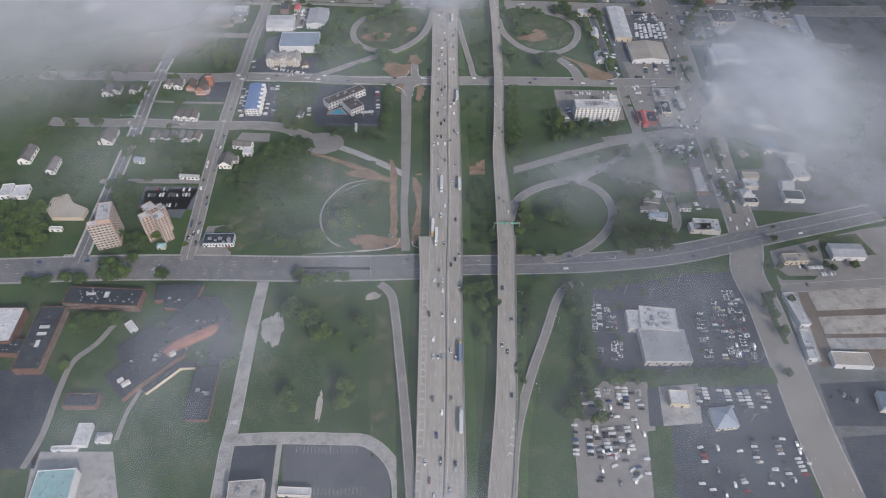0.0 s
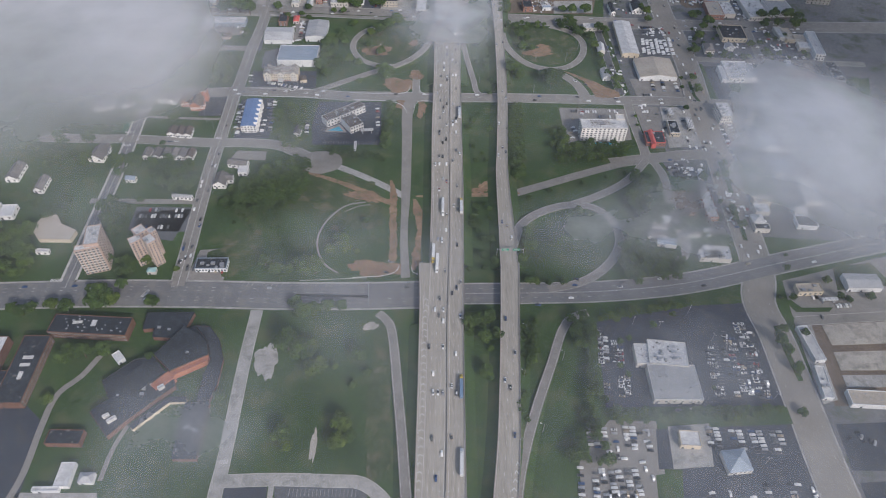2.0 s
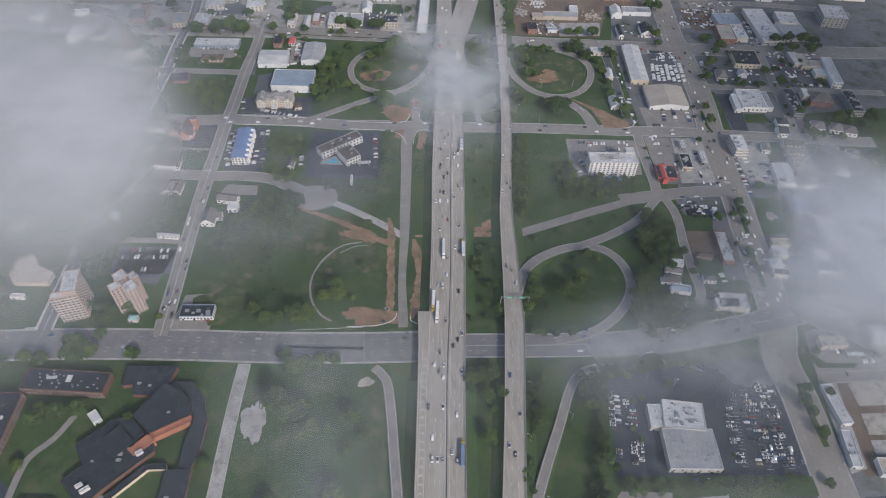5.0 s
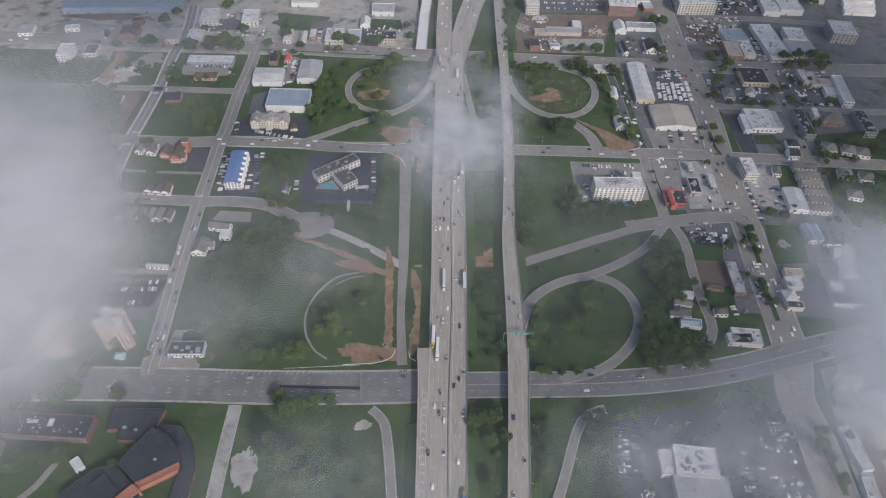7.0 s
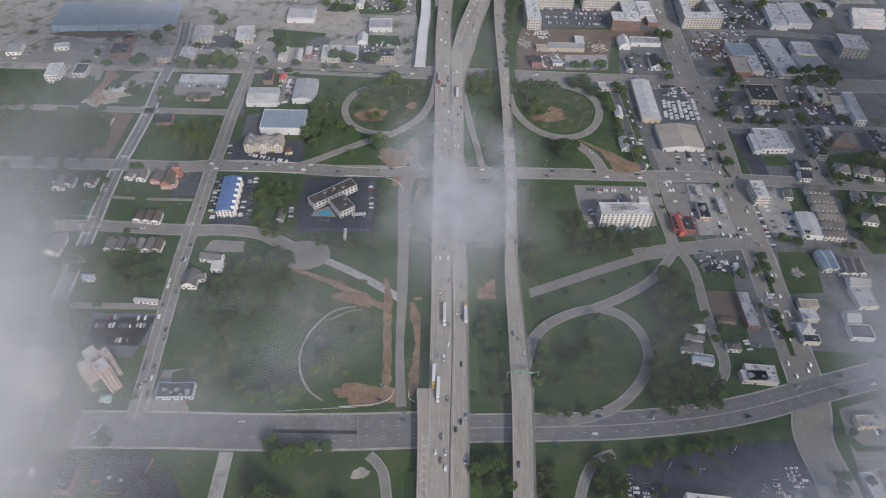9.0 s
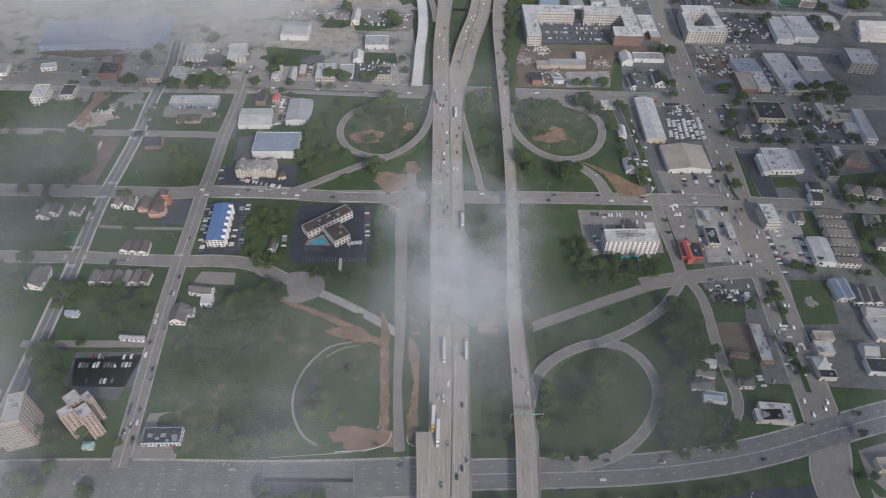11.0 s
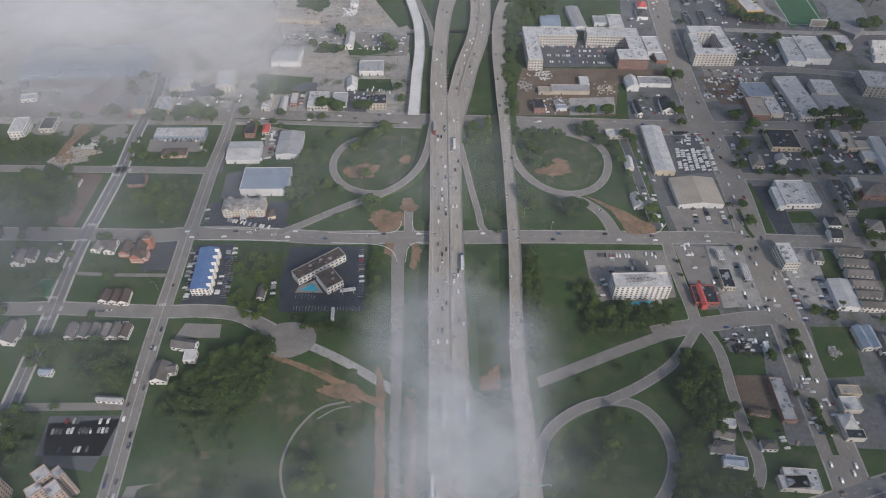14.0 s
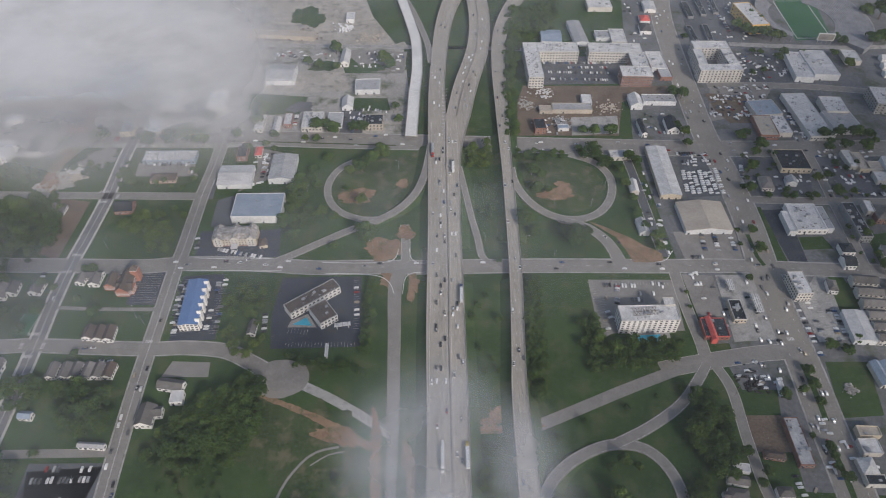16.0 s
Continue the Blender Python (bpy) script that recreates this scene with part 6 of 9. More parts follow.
poly_block("school_wing", "main school wing with dark flat roofs", [(-254.3, 310.3), (-234.9, 330.2), (-221.3, 333.3), (-207.8, 318.9), (-217.3, 308.7), (-210.2, 301.5), (-199.2, 312), (-197.2, 306.5), (-226.5, 276.2), (-236.1, 263.9), (-255, 283.7), (-244.1, 295.1)], 5.5, "school_brick", "dark_roof", 5)
poly_block("school_hall", "raised school hall with a dark flat roof", [(-235.8, 313.9), (-226.8, 325.3), (-212.8, 312.2), (-223.2, 300.4)], 7.5, "dark_roof", "dark_roof", 0)
poly_block("school_wing", "low curved school wing with a dark roof", [(-195, 365), (-183.5, 364), (-172.4, 350.5), (-165.6, 332.1), (-165.6, 309.8), (-168.6, 294.4), (-177.6, 294.4), (-177.5, 317.6), (-174.8, 333), (-180.7, 348.4)], 4, "school_brick", "dark_roof", 0)
poly_block("school_wing", "long low dark-roofed school wing", [(-185.4, 291.9), (-167.8, 293.3), (-167.1, 247.1), (-184.6, 247.1)], 4.5, "school_brick", "dark_roof", 4)
poly_block("school_link", "covered link with a dark roof", [(-223, 273), (-201.2, 296.7), (-186.8, 297.7), (-185.7, 293.7), (-198.6, 293.2), (-219.8, 270.5)], 3.5, "beige_wall", "dark_roof", 0)
block("school_wing", "long brick school wing with a dark flat roof", -280, 362.4, 64.9, 18.1, -3.4, 8, "flat", "school_brick", "dark_roof", units=0, floors=2, bays=18, sides='s')
block("school_wing", "brick school wing with a dark flat roof", -318.2, 320.7, 21.1, 61.5, 0.4, 8, "flat", "school_brick", "dark_roof", floors=2, bays=6, sides='e')
block("skylight", "white rooftop box over a path", -249.6, 334.1, 6.3, 9.9, 43.7, 4, "flat", "metal_wall", "white_roof")
block("skylight", "white rooftop skylight box of the school", -291, 364.9, 7.6, 2.2, 5.3, 8.2, "flat", "white_roof", "white_roof", doors=0, z=0.0)
block("skylight", "white rooftop skylight box of the school", -277.4, 364, 3.7, 5.9, -0.6, 8.2, "flat", "white_roof", "white_roof", doors=0, z=0.0)
block("skylight", "white rooftop skylight box of the school", -317.6, 330.4, 7.8, 2.6, 1.7, 8.2, "flat", "white_roof", "white_roof", doors=0, z=0.0)
block("skylight", "white rooftop skylight box of the school", -317.5, 323.6, 7.3, 2.6, 1.8, 8.2, "flat", "white_roof", "white_roof", doors=0, z=0.0)
block("skylight", "white rooftop skylight box of the school", -317.4, 313.9, 2.9, 6.6, 2.4, 8.2, "flat", "white_roof", "white_roof", doors=0, z=0.0)
block("skylight", "white rooftop skylight box of the school", -235.7, 276.8, 6.7, 2.3, 37.8, 8.2, "flat", "white_roof", "white_roof", doors=0, z=0.0)
block("skylight", "white rooftop skylight box of the school", -240.7, 279.8, 4.7, 1.8, 36.2, 8.2, "flat", "white_roof", "white_roof", doors=0, z=0.0)
block("skylight", "white rooftop skylight box of the school", -206.5, 304, 5, 2.6, 37, 8.2, "flat", "white_roof", "white_roof", doors=0, z=0.0)
block("gymnasium", "school gymnasium with a white roof", -357.9, 332.6, 34.7, 34.4, 0.8, 9, "flat", "school_brick", "white_roof")
block("school_wing", "brick school wing with a flat dark roof", -348.2, 313.6, 45, 13.9, -3.2, 6, "flat", "school_brick", "dark_roof")
block("shelter", "white-roofed shelter beside the street", -256.4, 236.1, 10, 17.6, 0.7, 4, "flat", "metal_wall", "white_roof")
block("shelter", "long white canopy beside the street", -266.2, 225.8, 18.2, 3.1, 1.3, 3.5, "flat", "metal_wall", "white_roof")
block("school_annexe", "small brick annexe with a dark roof", -266.4, 264, 25.5, 11.2, -1.2, 5, "flat", "school_brick", "dark_roof")
block("school_hut", "small grey-roofed hut beside the street", -240.6, 233.6, 10, 7.2, 0.7, 4, "hip", "metal_wall", "grey_roof")
block("hall", "large hall with a pale teal roof", -261, 193.1, 26.4, 27.3, 3.6, 9, "flat", "metal_wall", "teal_roof")
block("hall", "large hall with a pale worn roof", -127.7, 187, 24, 21.9, 3.6, 8, "flat", "pale_wall", "concrete", units=4)
block("shop", "long low pale-roofed building", -94.8, 191.4, 22.9, 5.6, -3, 4, "flat", "pale_wall", "white_roof")
block("house", "white house with a dark roof", -348.2, 586.6, 15.7, 19.7, -5.7, 5, "gable_y", "white_wall", "shingle", floors=1, bays=2, sides='se')
block("house", "white house in the mist", -422.8, 557.2, 12.4, 24.2, 0.3, 5, "gable_y", "white_wall", "shingle", floors=1, bays=2, sides='se')
block("house", "white house in the mist", -389.6, 539, 8.9, 20.6, -0.4, 5, "gable_y", "white_wall", "shingle", floors=1, bays=2, sides='se')
block("house", "white-roofed hut by the trees", -420.9, 500.7, 10.8, 17.1, 7.1, 5, "flat", "white_wall", "white_roof", floors=1, bays=2, sides='se')
block("house", "white-roofed hut by the trees", -406.4, 499.4, 13.6, 16, 4.3, 5, "flat", "white_wall", "white_roof", floors=1, bays=2, sides='se')
block("house", "low white shelter roof", -354.5, 448.9, 11.9, 3.8, -1.8, 3.5, "flat", "white_wall", "white_roof", floors=1, bays=2, sides='se')
poly_block("clubhouse", "low tan-roofed clubhouse beside the street", [(-373.7, 475.6), (-369.6, 494), (-357.4, 494), (-348.7, 481.8), (-332.3, 473.9), (-333.7, 462.2), (-363.3, 462.3)], 4.5, "beige_wall", "tan_roof", 0)

# eastern buildings
block("hotel", "white six-storey hotel with a pale flat roof and rows of windows", 191.1, 627.9, 50, 16.5, 0.3, 17, "flat", "white_wall", "white_roof", floors=6, bays=11, units=3, band='white_roof')
frame_sign = base("roof_frame", "rusty lattice of an old roof sign lying on the hotel", "roof frame", 186, 629, 17.15, 4)
for k in range(7):
    a = -9 + k * 3
    Lump().tube((a, -3.5, 0.3), (a + 3, 3.5, 1.4), 0.14, n=5).done("brace", "wood_pole", frame_sign)
    Lump().tube((a + 3, -3.5, 0.3), (a, 3.5, 1.4), 0.14, n=5).done("brace", "wood_pole", frame_sign)
for v, z in ((-3.5, 0.3), (0, 0.85), (3.5, 1.4)):
    Lump().tube((-10, v, z), (13, v, z), 0.16, n=5).done("rail", "wood_pole", frame_sign)
block("hotel_wing", "white stair block of the hotel", 210.6, 639, 9.2, 8.1, -1, 18.5, "flat", "pale_wall", "white_roof", doors=0)
block("restaurant", "restaurant with a dark roof and red gables", 248.9, 620.8, 20.9, 19.7, -1.6, 5, "flat", "brick", "dark_roof", units=3, floors=1, bays=5, band='red_roof', sides='se')
block("restaurant_gable", "red gabled roof strip of the restaurant", 245.4, 619.2, 4.8, 24, -0.2, 6, "gable_y", "red_roof", "red_roof", doors=0)
canopy("canopy", "white filling-station canopy beside the street", 278, 668.5, 5.1, 12.1, -3, 5.5)
canopy("canopy", "white filling-station canopy with panels", 294.8, 646.8, 5.9, 19.9, -3.3, 5.5)
block("shop", "filling-station shop with a dark flat roof", 274.6, 639.6, 10.9, 22.2, -2.1, 5, "flat", "beige_wall", "dark_roof", units=5, floors=1, bays=4, band='white_roof', sides='se')
block("office", "white three-storey office with a pale roof", 338.2, 664.6, 14.2, 25.9, 0.9, 11, "flat", "pale_wall", "white_roof", floors=3, bays=5, units=4)
block("shed", "long shed with a grey metal roof", 373.9, 619.8, 19.1, 32.4, -4.6, 6, "gable_y", "metal_wall", "grey_roof", doors=2)
block("house", "small grey hip-roofed house", 370.6, 666.1, 8.2, 13.2, -9.7, 5, "hip", "white_wall", "shingle", floors=1, bays=3, sides='se')
block("town_house", "grey gabled town house in a row", 401.5, 670.9, 22.1, 9.7, -5.4, 7, "gable_x", "pale_wall", "shingle", floors=2, bays=5, sides='se')
block("town_house", "grey gabled town house in a row", 400, 657.1, 21.8, 9.3, -5.5, 7, "gable_x", "pale_wall", "shingle", floors=2, bays=5, sides='se')
block("town_house", "grey gabled town house in a row", 398.4, 643.8, 21.5, 9.1, -5.4, 7, "gable_x", "pale_wall", "shingle", floors=2, bays=5, sides='se')
block("town_house", "grey gabled town house in a row", 397, 630.8, 21.2, 8.8, -5.6, 7, "gable_x", "pale_wall", "shingle", floors=2, bays=5, sides='se')
block("town_house", "grey gabled town house in a row", 395.5, 618.2, 20.8, 8.6, -5.3, 7, "gable_x", "pale_wall", "shingle", floors=2, bays=5, sides='se')
block("town_house", "grey gabled town house in a row", 394, 606.1, 20.5, 8.4, -5.2, 7, "gable_x", "pale_wall", "shingle", floors=2, bays=5, sides='se')
block("cottage", "dark-roofed cottage with a white gable", 384, 564.6, 7.4, 17.1, -7.8, 5, "gable_y", "white_wall", "shingle", floors=1, bays=2, sides='se')
block("cottage", "dark-roofed cottage with a white gable", 392.6, 564.7, 7.4, 17.3, -8, 5, "gable_y", "white_wall", "shingle", floors=1, bays=2, sides='se')
block("cottage", "dark-roofed cottage with a white gable", 401.2, 564.7, 7.4, 17.2, -8.5, 5, "gable_y", "white_wall", "shingle", floors=1, bays=2, sides='se')
block("long_house", "long blue-grey roofed house with a white gable", 369.4, 572.2, 8.2, 22.5, 1.2, 5, "gable_y", "pale_wall", "pale_blue_roof", floors=1, bays=2, sides='se')
block("long_house", "long blue-grey roofed house with a white gable", 377.5, 572.2, 8.2, 22.5, 0.6, 5, "gable_y", "pale_wall", "pale_blue_roof", floors=1, bays=2, sides='se')
block("house", "white-roofed house beside the street", 391.8, 547.1, 18.1, 11.6, -6.7, 5, "gable_x", "white_wall", "grey_roof")
block("workshop", "flat grey-roofed workshop beside the street", 388.6, 529, 17.6, 23.3, 1.3, 5, "flat", "pale_wall", "grey_roof", units=2)
block("workshop", "low grey shed in the haze", 368.2, 506.7, 11.9, 12.4, -2.6, 5, "gable_x", "metal_wall", "grey_roof")
block("workshop", "dark flat-roofed workshop beside the street", 369.2, 490.7, 19.5, 13.7, -3.5, 5, "flat", "metal_wall", "dark_roof")
block("apartments", "dark apartment row with roof plant", 429.8, 748.5, 12, 48.9, -2.2, 8, "flat", "steel", "dark_roof", floors=2, bays=4, units=6, sides='se')
block("apartments", "brick row with a dark roof", 466.8, 759.1, 25.9, 21.4, -6.1, 7, "hip", "brick", "shingle", floors=2, bays=6, sides='se')
block("apartments", "white-roofed corner block beside the street", 452, 768.8, 7.2, 16, -6, 7, "flat", "pale_wall", "white_roof")
block("apartments", "dark apartment row with roof plant", 502.3, 750.5, 13.9, 40.8, -1.6, 8, "flat", "steel", "dark_roof", floors=2, bays=4, units=6, sides='se')
block("office", "grey office with a pale corner", 503.8, 816.9, 11.9, 57.8, -6.7, 8, "flat", "metal_wall", "grey_roof", floors=2, bays=3, sides='se')
block("shop", "white courtyard shop beside the street", 490.5, 816.6, 15.6, 15.7, -6.6, 5, "flat", "pale_wall", "white_roof")
block("house", "dark-roofed house among trees", 444.8, 707.1, 14.8, 14.8, -13.3, 5, "hip", "white_wall", "shingle", floors=1, bays=3, sides='se')
block("house", "dark-roofed house among trees", 464.9, 703.7, 14.8, 14.9, -13.7, 5, "hip", "white_wall", "shingle", floors=1, bays=3, sides='se')
block("house", "dark-roofed house among trees", 478.3, 699.2, 14.8, 14.9, -14.1, 5, "hip", "white_wall", "shingle", floors=1, bays=3, sides='se')
block("house", "dark-roofed house among trees", 443.8, 663.1, 14.2, 13.8, -13.4, 5, "hip", "white_wall", "shingle", floors=1, bays=3, sides='se')
block("house", "dark-roofed house among trees", 464.9, 657.3, 14.1, 13.7, -14, 5, "hip", "white_wall", "shingle", floors=1, bays=3, sides='se')
block("house", "dark-roofed house among trees", 440.6, 629.7, 13.8, 12.9, -13.7, 5, "hip", "white_wall", "shingle", floors=1, bays=3, sides='se')
block("church", "modern church with a white flat roof", 381.9, 755, 29.8, 37.7, -1.1, 6, "flat", "white_wall", "white_roof", units=5, floors=1, bays=6, sides='se')
block("church_wing", "grey side wing of the church", 399.8, 753.3, 8, 31.9, -1.8, 6, "flat", "metal_wall", "grey_roof")
block("church_wing", "white side wing of the church", 362.2, 748.7, 7.1, 29.2, -3.2, 6, "flat", "metal_wall", "white_roof")
block("house", "dark hip-roofed house beside the street", 404.3, 711.9, 12.4, 12, -1.4, 6, "hip", "white_wall", "dark_roof", floors=1, bays=3, sides='se')
block("house", "dark-roofed house beside the street", 398.6, 695.1, 10.6, 13, -2.9, 6, "gable_x", "white_wall", "dark_roof", floors=1, bays=3, sides='se')
block("warehouse", "tan-roofed warehouse with a white front", 280.4, 758.6, 46.1, 41.1, -0.2, 5.5, "gable_y", "metal_wall", "tan_roof", doors=4)
block("warehouse", "long white-roofed warehouse beside the street", 257.6, 830.1, 21.5, 80.5, -2, 6, "gable_y", "beige_wall", "white_roof", doors=3)
block("clinic", "low white L-shaped building", 219.8, 860.7, 27.3, 13, 2.9, 4.5, "flat", "pale_wall", "white_roof", units=3, floors=1, bays=5, sides='s')
block("kiosk", "small white-roofed hut beside the street", 221, 807.1, 8.5, 19.1, -2.1, 4, "gable_y", "pale_wall", "white_roof")
block("shed", "grey shed by the street", 216.4, 746.7, 9.6, 19.2, 1.4, 4.5, "gable_y", "metal_wall", "grey_roof")
block("shop", "dark flat-roofed shop beside the street", 403.7, 846.2, 32.3, 33.5, -3.1, 6, "flat", "beige_wall", "dark_roof", units=4, floors=1, bays=6, sides='s')
block("shop", "white-roofed shop beside the street", 469.4, 848, 9.9, 28.3, -0.2, 5, "flat", "pale_wall", "white_roof", units=2)
block("shop", "tan-roofed shop beside the street", 478.2, 843.7, 11.5, 29.4, -1.1, 5, "flat", "beige_wall", "tan_roof", units=1)
block("shop", "white-fronted shop with a tan roof", 489.8, 835.5, 17.1, 13.8, -5.1, 5, "flat", "pale_wall", "tan_roof")
block("bungalow", "grey hip-roofed building beside the street", 362.6, 810, 12.5, 19.3, -5.4, 4.5, "hip", "pale_wall", "shingle", floors=1, bays=4, sides='se')
block("hut", "small grey building beside the street", 390.4, 813.2, 10.8, 10.5, -7.9, 4.5, "gable_y", "metal_wall", "grey_roof")
block("offices", "stepped grey-roofed offices beside the street", 408.8, 944.7, 31.8, 30.2, 4.9, 6, "flat", "pale_wall", "pale_blue_roof", units=3)
block("offices", "brick-fronted offices with a tan roof", 397, 908.8, 21.1, 38.9, -3.5, 6, "flat", "brick", "tan_roof", units=2, floors=1, bays=6, sides='s')
block("offices", "white-roofed offices beside the street", 415.9, 910.7, 16, 34.4, -1.4, 6, "flat", "pale_wall", "white_roof", units=6)
block("store", "long store with stepped white roofs", 454.8, 930.1, 28.7, 87.2, 1.2, 6, "flat", "pale_wall", "white_roof", units=6, floors=1, bays=8, sides='s')
block("store", "grey-roofed store beside the street", 491, 917.2, 33.5, 38.8, 2.5, 6, "flat", "metal_wall", "grey_roof", units=4)
block("store", "store with a pale vaulted roof", 492.8, 947.6, 26.1, 30.7, -4.3, 8, "flat", "pale_wall", "white_roof", units=2)
block("hall", "pale flat-roofed hall beside the street", 488, 1038.8, 22.9, 62.4, -6.9, 7, "flat", "metal_wall", "white_roof", units=3)
block("hall", "pale flat-roofed hall with roof vents", 515.3, 1041.6, 32.2, 59.4, -2.8, 8, "flat", "metal_wall", "white_roof", units=7)
block("shop", "small white-roofed building beside the street", 566.8, 1062.1, 19.3, 28.4, -5.6, 6, "flat", "pale_wall", "white_roof")
block("apartments", "dark-sided apartment block beside the street", 558.9, 954.8, 32.4, 37.2, -7.9, 14, "flat", "steel", "white_roof", floors=4, bays=6, units=5, sides='sw')
block("town_house", "white-roofed long building beside the street", 629.1, 1058.4, 45.1, 10.5, -4, 5, "gable_x", "white_wall", "white_roof")
block("town_house", "white-roofed long building beside the street", 621.4, 1038.7, 44.4, 10.2, -4.2, 5, "gable_x", "white_wall", "white_roof")
block("town_house", "white-roofed long building beside the street", 614, 1019.7, 43.7, 9.9, -4, 5, "gable_x", "white_wall", "white_roof")

# courtyard flats
block("apartments", "white courtyard flats, street wing with shops below", 375.3, 1016.3, 53.7, 14.7, 0.2, 17, "flat", "pale_wall", "white_roof", floors=5, bays=12, units=3, band='white_roof', sides='sw')
block("apartments", "white courtyard flats, rear wing", 379, 1072.4, 46.2, 18.3, -1.2, 17, "flat", "pale_wall", "white_roof", floors=5, bays=10, units=3, band='white_roof', sides='sw')
block("apartments", "white courtyard flats, side wing", 357, 1042, 10.9, 38.9, -3.2, 17, "flat", "pale_wall", "white_roof", floors=5, bays=3, units=2, band='white_roof', sides='sw')
block("apartments", "white courtyard flats, side wing", 395.3, 1042.8, 13.2, 36.3, 1.4, 17, "flat", "pale_wall", "white_roof", floors=5, bays=3, units=2, band='white_roof', sides='sw')
block("apartments", "white and brick flats, long northern wing", 177.6, 1071.5, 53.4, 23.2, -0.2, 15, "flat", "pale_wall", "white_roof", floors=4, bays=14, units=5, band='white_roof', sides='sw')
block("apartments", "white and brick flats, western wing", 142, 1041.5, 18.7, 83.8, -0.5, 15, "flat", "pale_wall", "white_roof", floors=4, bays=5, units=5, band='white_roof', sides='sw')
block("apartments", "white and brick flats, long northern wing", 252.5, 1069.2, 69, 23.5, -2.8, 15, "flat", "pale_wall", "white_roof", floors=4, bays=18, units=6, band='white_roof', sides='sw')
block("apartments", "brick flats, eastern wing", 268.1, 1012.2, 38.2, 23.2, -2.4, 15, "flat", "brick", "white_roof", floors=4, bays=10, units=4, band='white_roof', sides='sw')
block("apartments", "brick flats, eastern link", 277.4, 1040.4, 20.9, 35.2, -1.5, 15, "flat", "brick", "white_roof", floors=4, bays=6, units=3, band='white_roof', sides='sw')
block("shop", "grey-roofed depot beside the street", 305.1, 1053.8, 20.3, 40.7, -1, 6, "flat", "metal_wall", "white_roof", units=3)
block("shop", "low grey building beside the street", 309.4, 1029.8, 15.2, 32.4, 0.1, 5, "flat", "brick", "grey_roof")
block("shed", "blue-grey roofed shed beside the street", 176.6, 1119.2, 27.5, 31, -3.3, 6, "gable_x", "metal_wall", "pale_blue_roof")
block("shed", "large grey shed beside the street", 214.4, 1128.8, 17.3, 59, 3.4, 7, "gable_y", "metal_wall", "grey_roof")
block("shop", "grey flat-roofed shop beside the street", 248.8, 1123.2, 20.4, 20.3, -1.3, 5, "flat", "metal_wall", "grey_roof", units=1)
block("shop", "white-roofed shop beside the street", 268.2, 1118.2, 20.3, 35.7, -2.2, 6, "flat", "pale_wall", "white_roof", units=2)
block("shop", "white-roofed shop beside the street", 260, 1211, 35.5, 24.8, -1.3, 6, "flat", "pale_wall", "white_roof", units=2)
block("house", "white house beside the street", 333.4, 1207.9, 16.5, 26.6, -4, 5, "gable_y", "white_wall", "white_roof")
block("house", "red-roofed house beside the street", 317.6, 1169.4, 13.6, 16.8, -3, 5, "hip", "white_wall", "red_roof")
block("house", "grey-roofed house beside the street", 312.2, 1143.2, 15, 22.7, -4.4, 5, "hip", "white_wall", "shingle")
block("shop", "grey curved-roof workshop beside the street", 257.4, 962, 14.3, 22.9, -0.6, 6, "gable_y", "metal_wall", "white_roof")
block("shop", "long low workshop beside the street", 287.4, 967.2, 39.3, 16, -1.8, 5, "flat", "metal_wall", "grey_roof", units=2)
block("house", "dark-roofed house beside the street", 253.2, 908.6, 5.8, 26.3, 1.8, 6, "gable_y", "white_wall", "dark_roof", floors=1, bays=2, sides='s')
block("house", "dark-roofed building beside the street", 288.9, 913.6, 13.6, 24.4, -1.8, 6, "gable_y", "white_wall", "dark_roof", floors=1, bays=3, sides='s')
block("house", "brick building with a dark roof", 135.5, 914.4, 12.9, 19.9, 2.3, 7, "flat", "brick", "dark_roof", floors=2, bays=2, sides='s')
block("shed", "pale roofed hut beside the street", 162.8, 912.6, 12.5, 7.7, 3.1, 4, "flat", "metal_wall", "pale_blue_roof")
block("shed", "long grey shed in the cleared yard", 178.9, 950.8, 47, 14.1, -1.2, 5, "flat", "tan_roof", "grey_roof")
block("shed", "white-roofed shed beside the street", 199, 966.6, 11.6, 18.2, -3.7, 5, "flat", "metal_wall", "white_roof")
block("hut", "low ruin with tan walls", 147.4, 949.2, 15.5, 11.7, -0.6, 4, "flat", "tan_roof", "tan_roof")
block("depot", "long narrow flat-roofed depot", 279.4, 514.5, 11.1, 38.5, -2, 5, "flat", "brick", "grey_roof", units=6, floors=1, bays=3, sides='se')
block("shed", "long pale roof on posts", 284.4, 561.5, 3.8, 14.2, -3.8, 4, "flat", "metal_wall", "white_roof")
block("shop", "worn white-roofed shop beside the street", 331, 509.2, 14.5, 12.3, -1.3, 5, "flat", "pale_wall", "white_roof", units=3)
block("shop", "tan-roofed shop beside the street", 335.4, 521.4, 16.7, 8.2, -3.3, 5, "flat", "beige_wall", "tan_roof", units=1)
block("shop", "white hip-roofed shop beside the street", 322, 493.9, 11.5, 12.2, 1, 5, "hip", "pale_wall", "white_roof")
block("shop", "dark-roofed shop with a white front", 323, 483.2, 14.2, 7.6, -2.6, 5, "flat", "pale_wall", "dark_roof", units=1)
block("house", "low house with a brown roof", 258, 504.2, 15, 5.5, -10.7, 4, "hip", "brick", "brown_roof", floors=1, bays=4, sides='se')
block("trailer_home", "long pale mobile home", 224.8, 487.1, 12.8, 3.3, -31.5, 3.5, "gable_x", "metal_wall", "white_roof", floors=1, bays=4, sides='se')
block("house", "grey-roofed house beside the street", 221, 474.7, 14, 8.4, -8.4, 5, "hip", "white_wall", "shingle", floors=1, bays=3, sides='se')
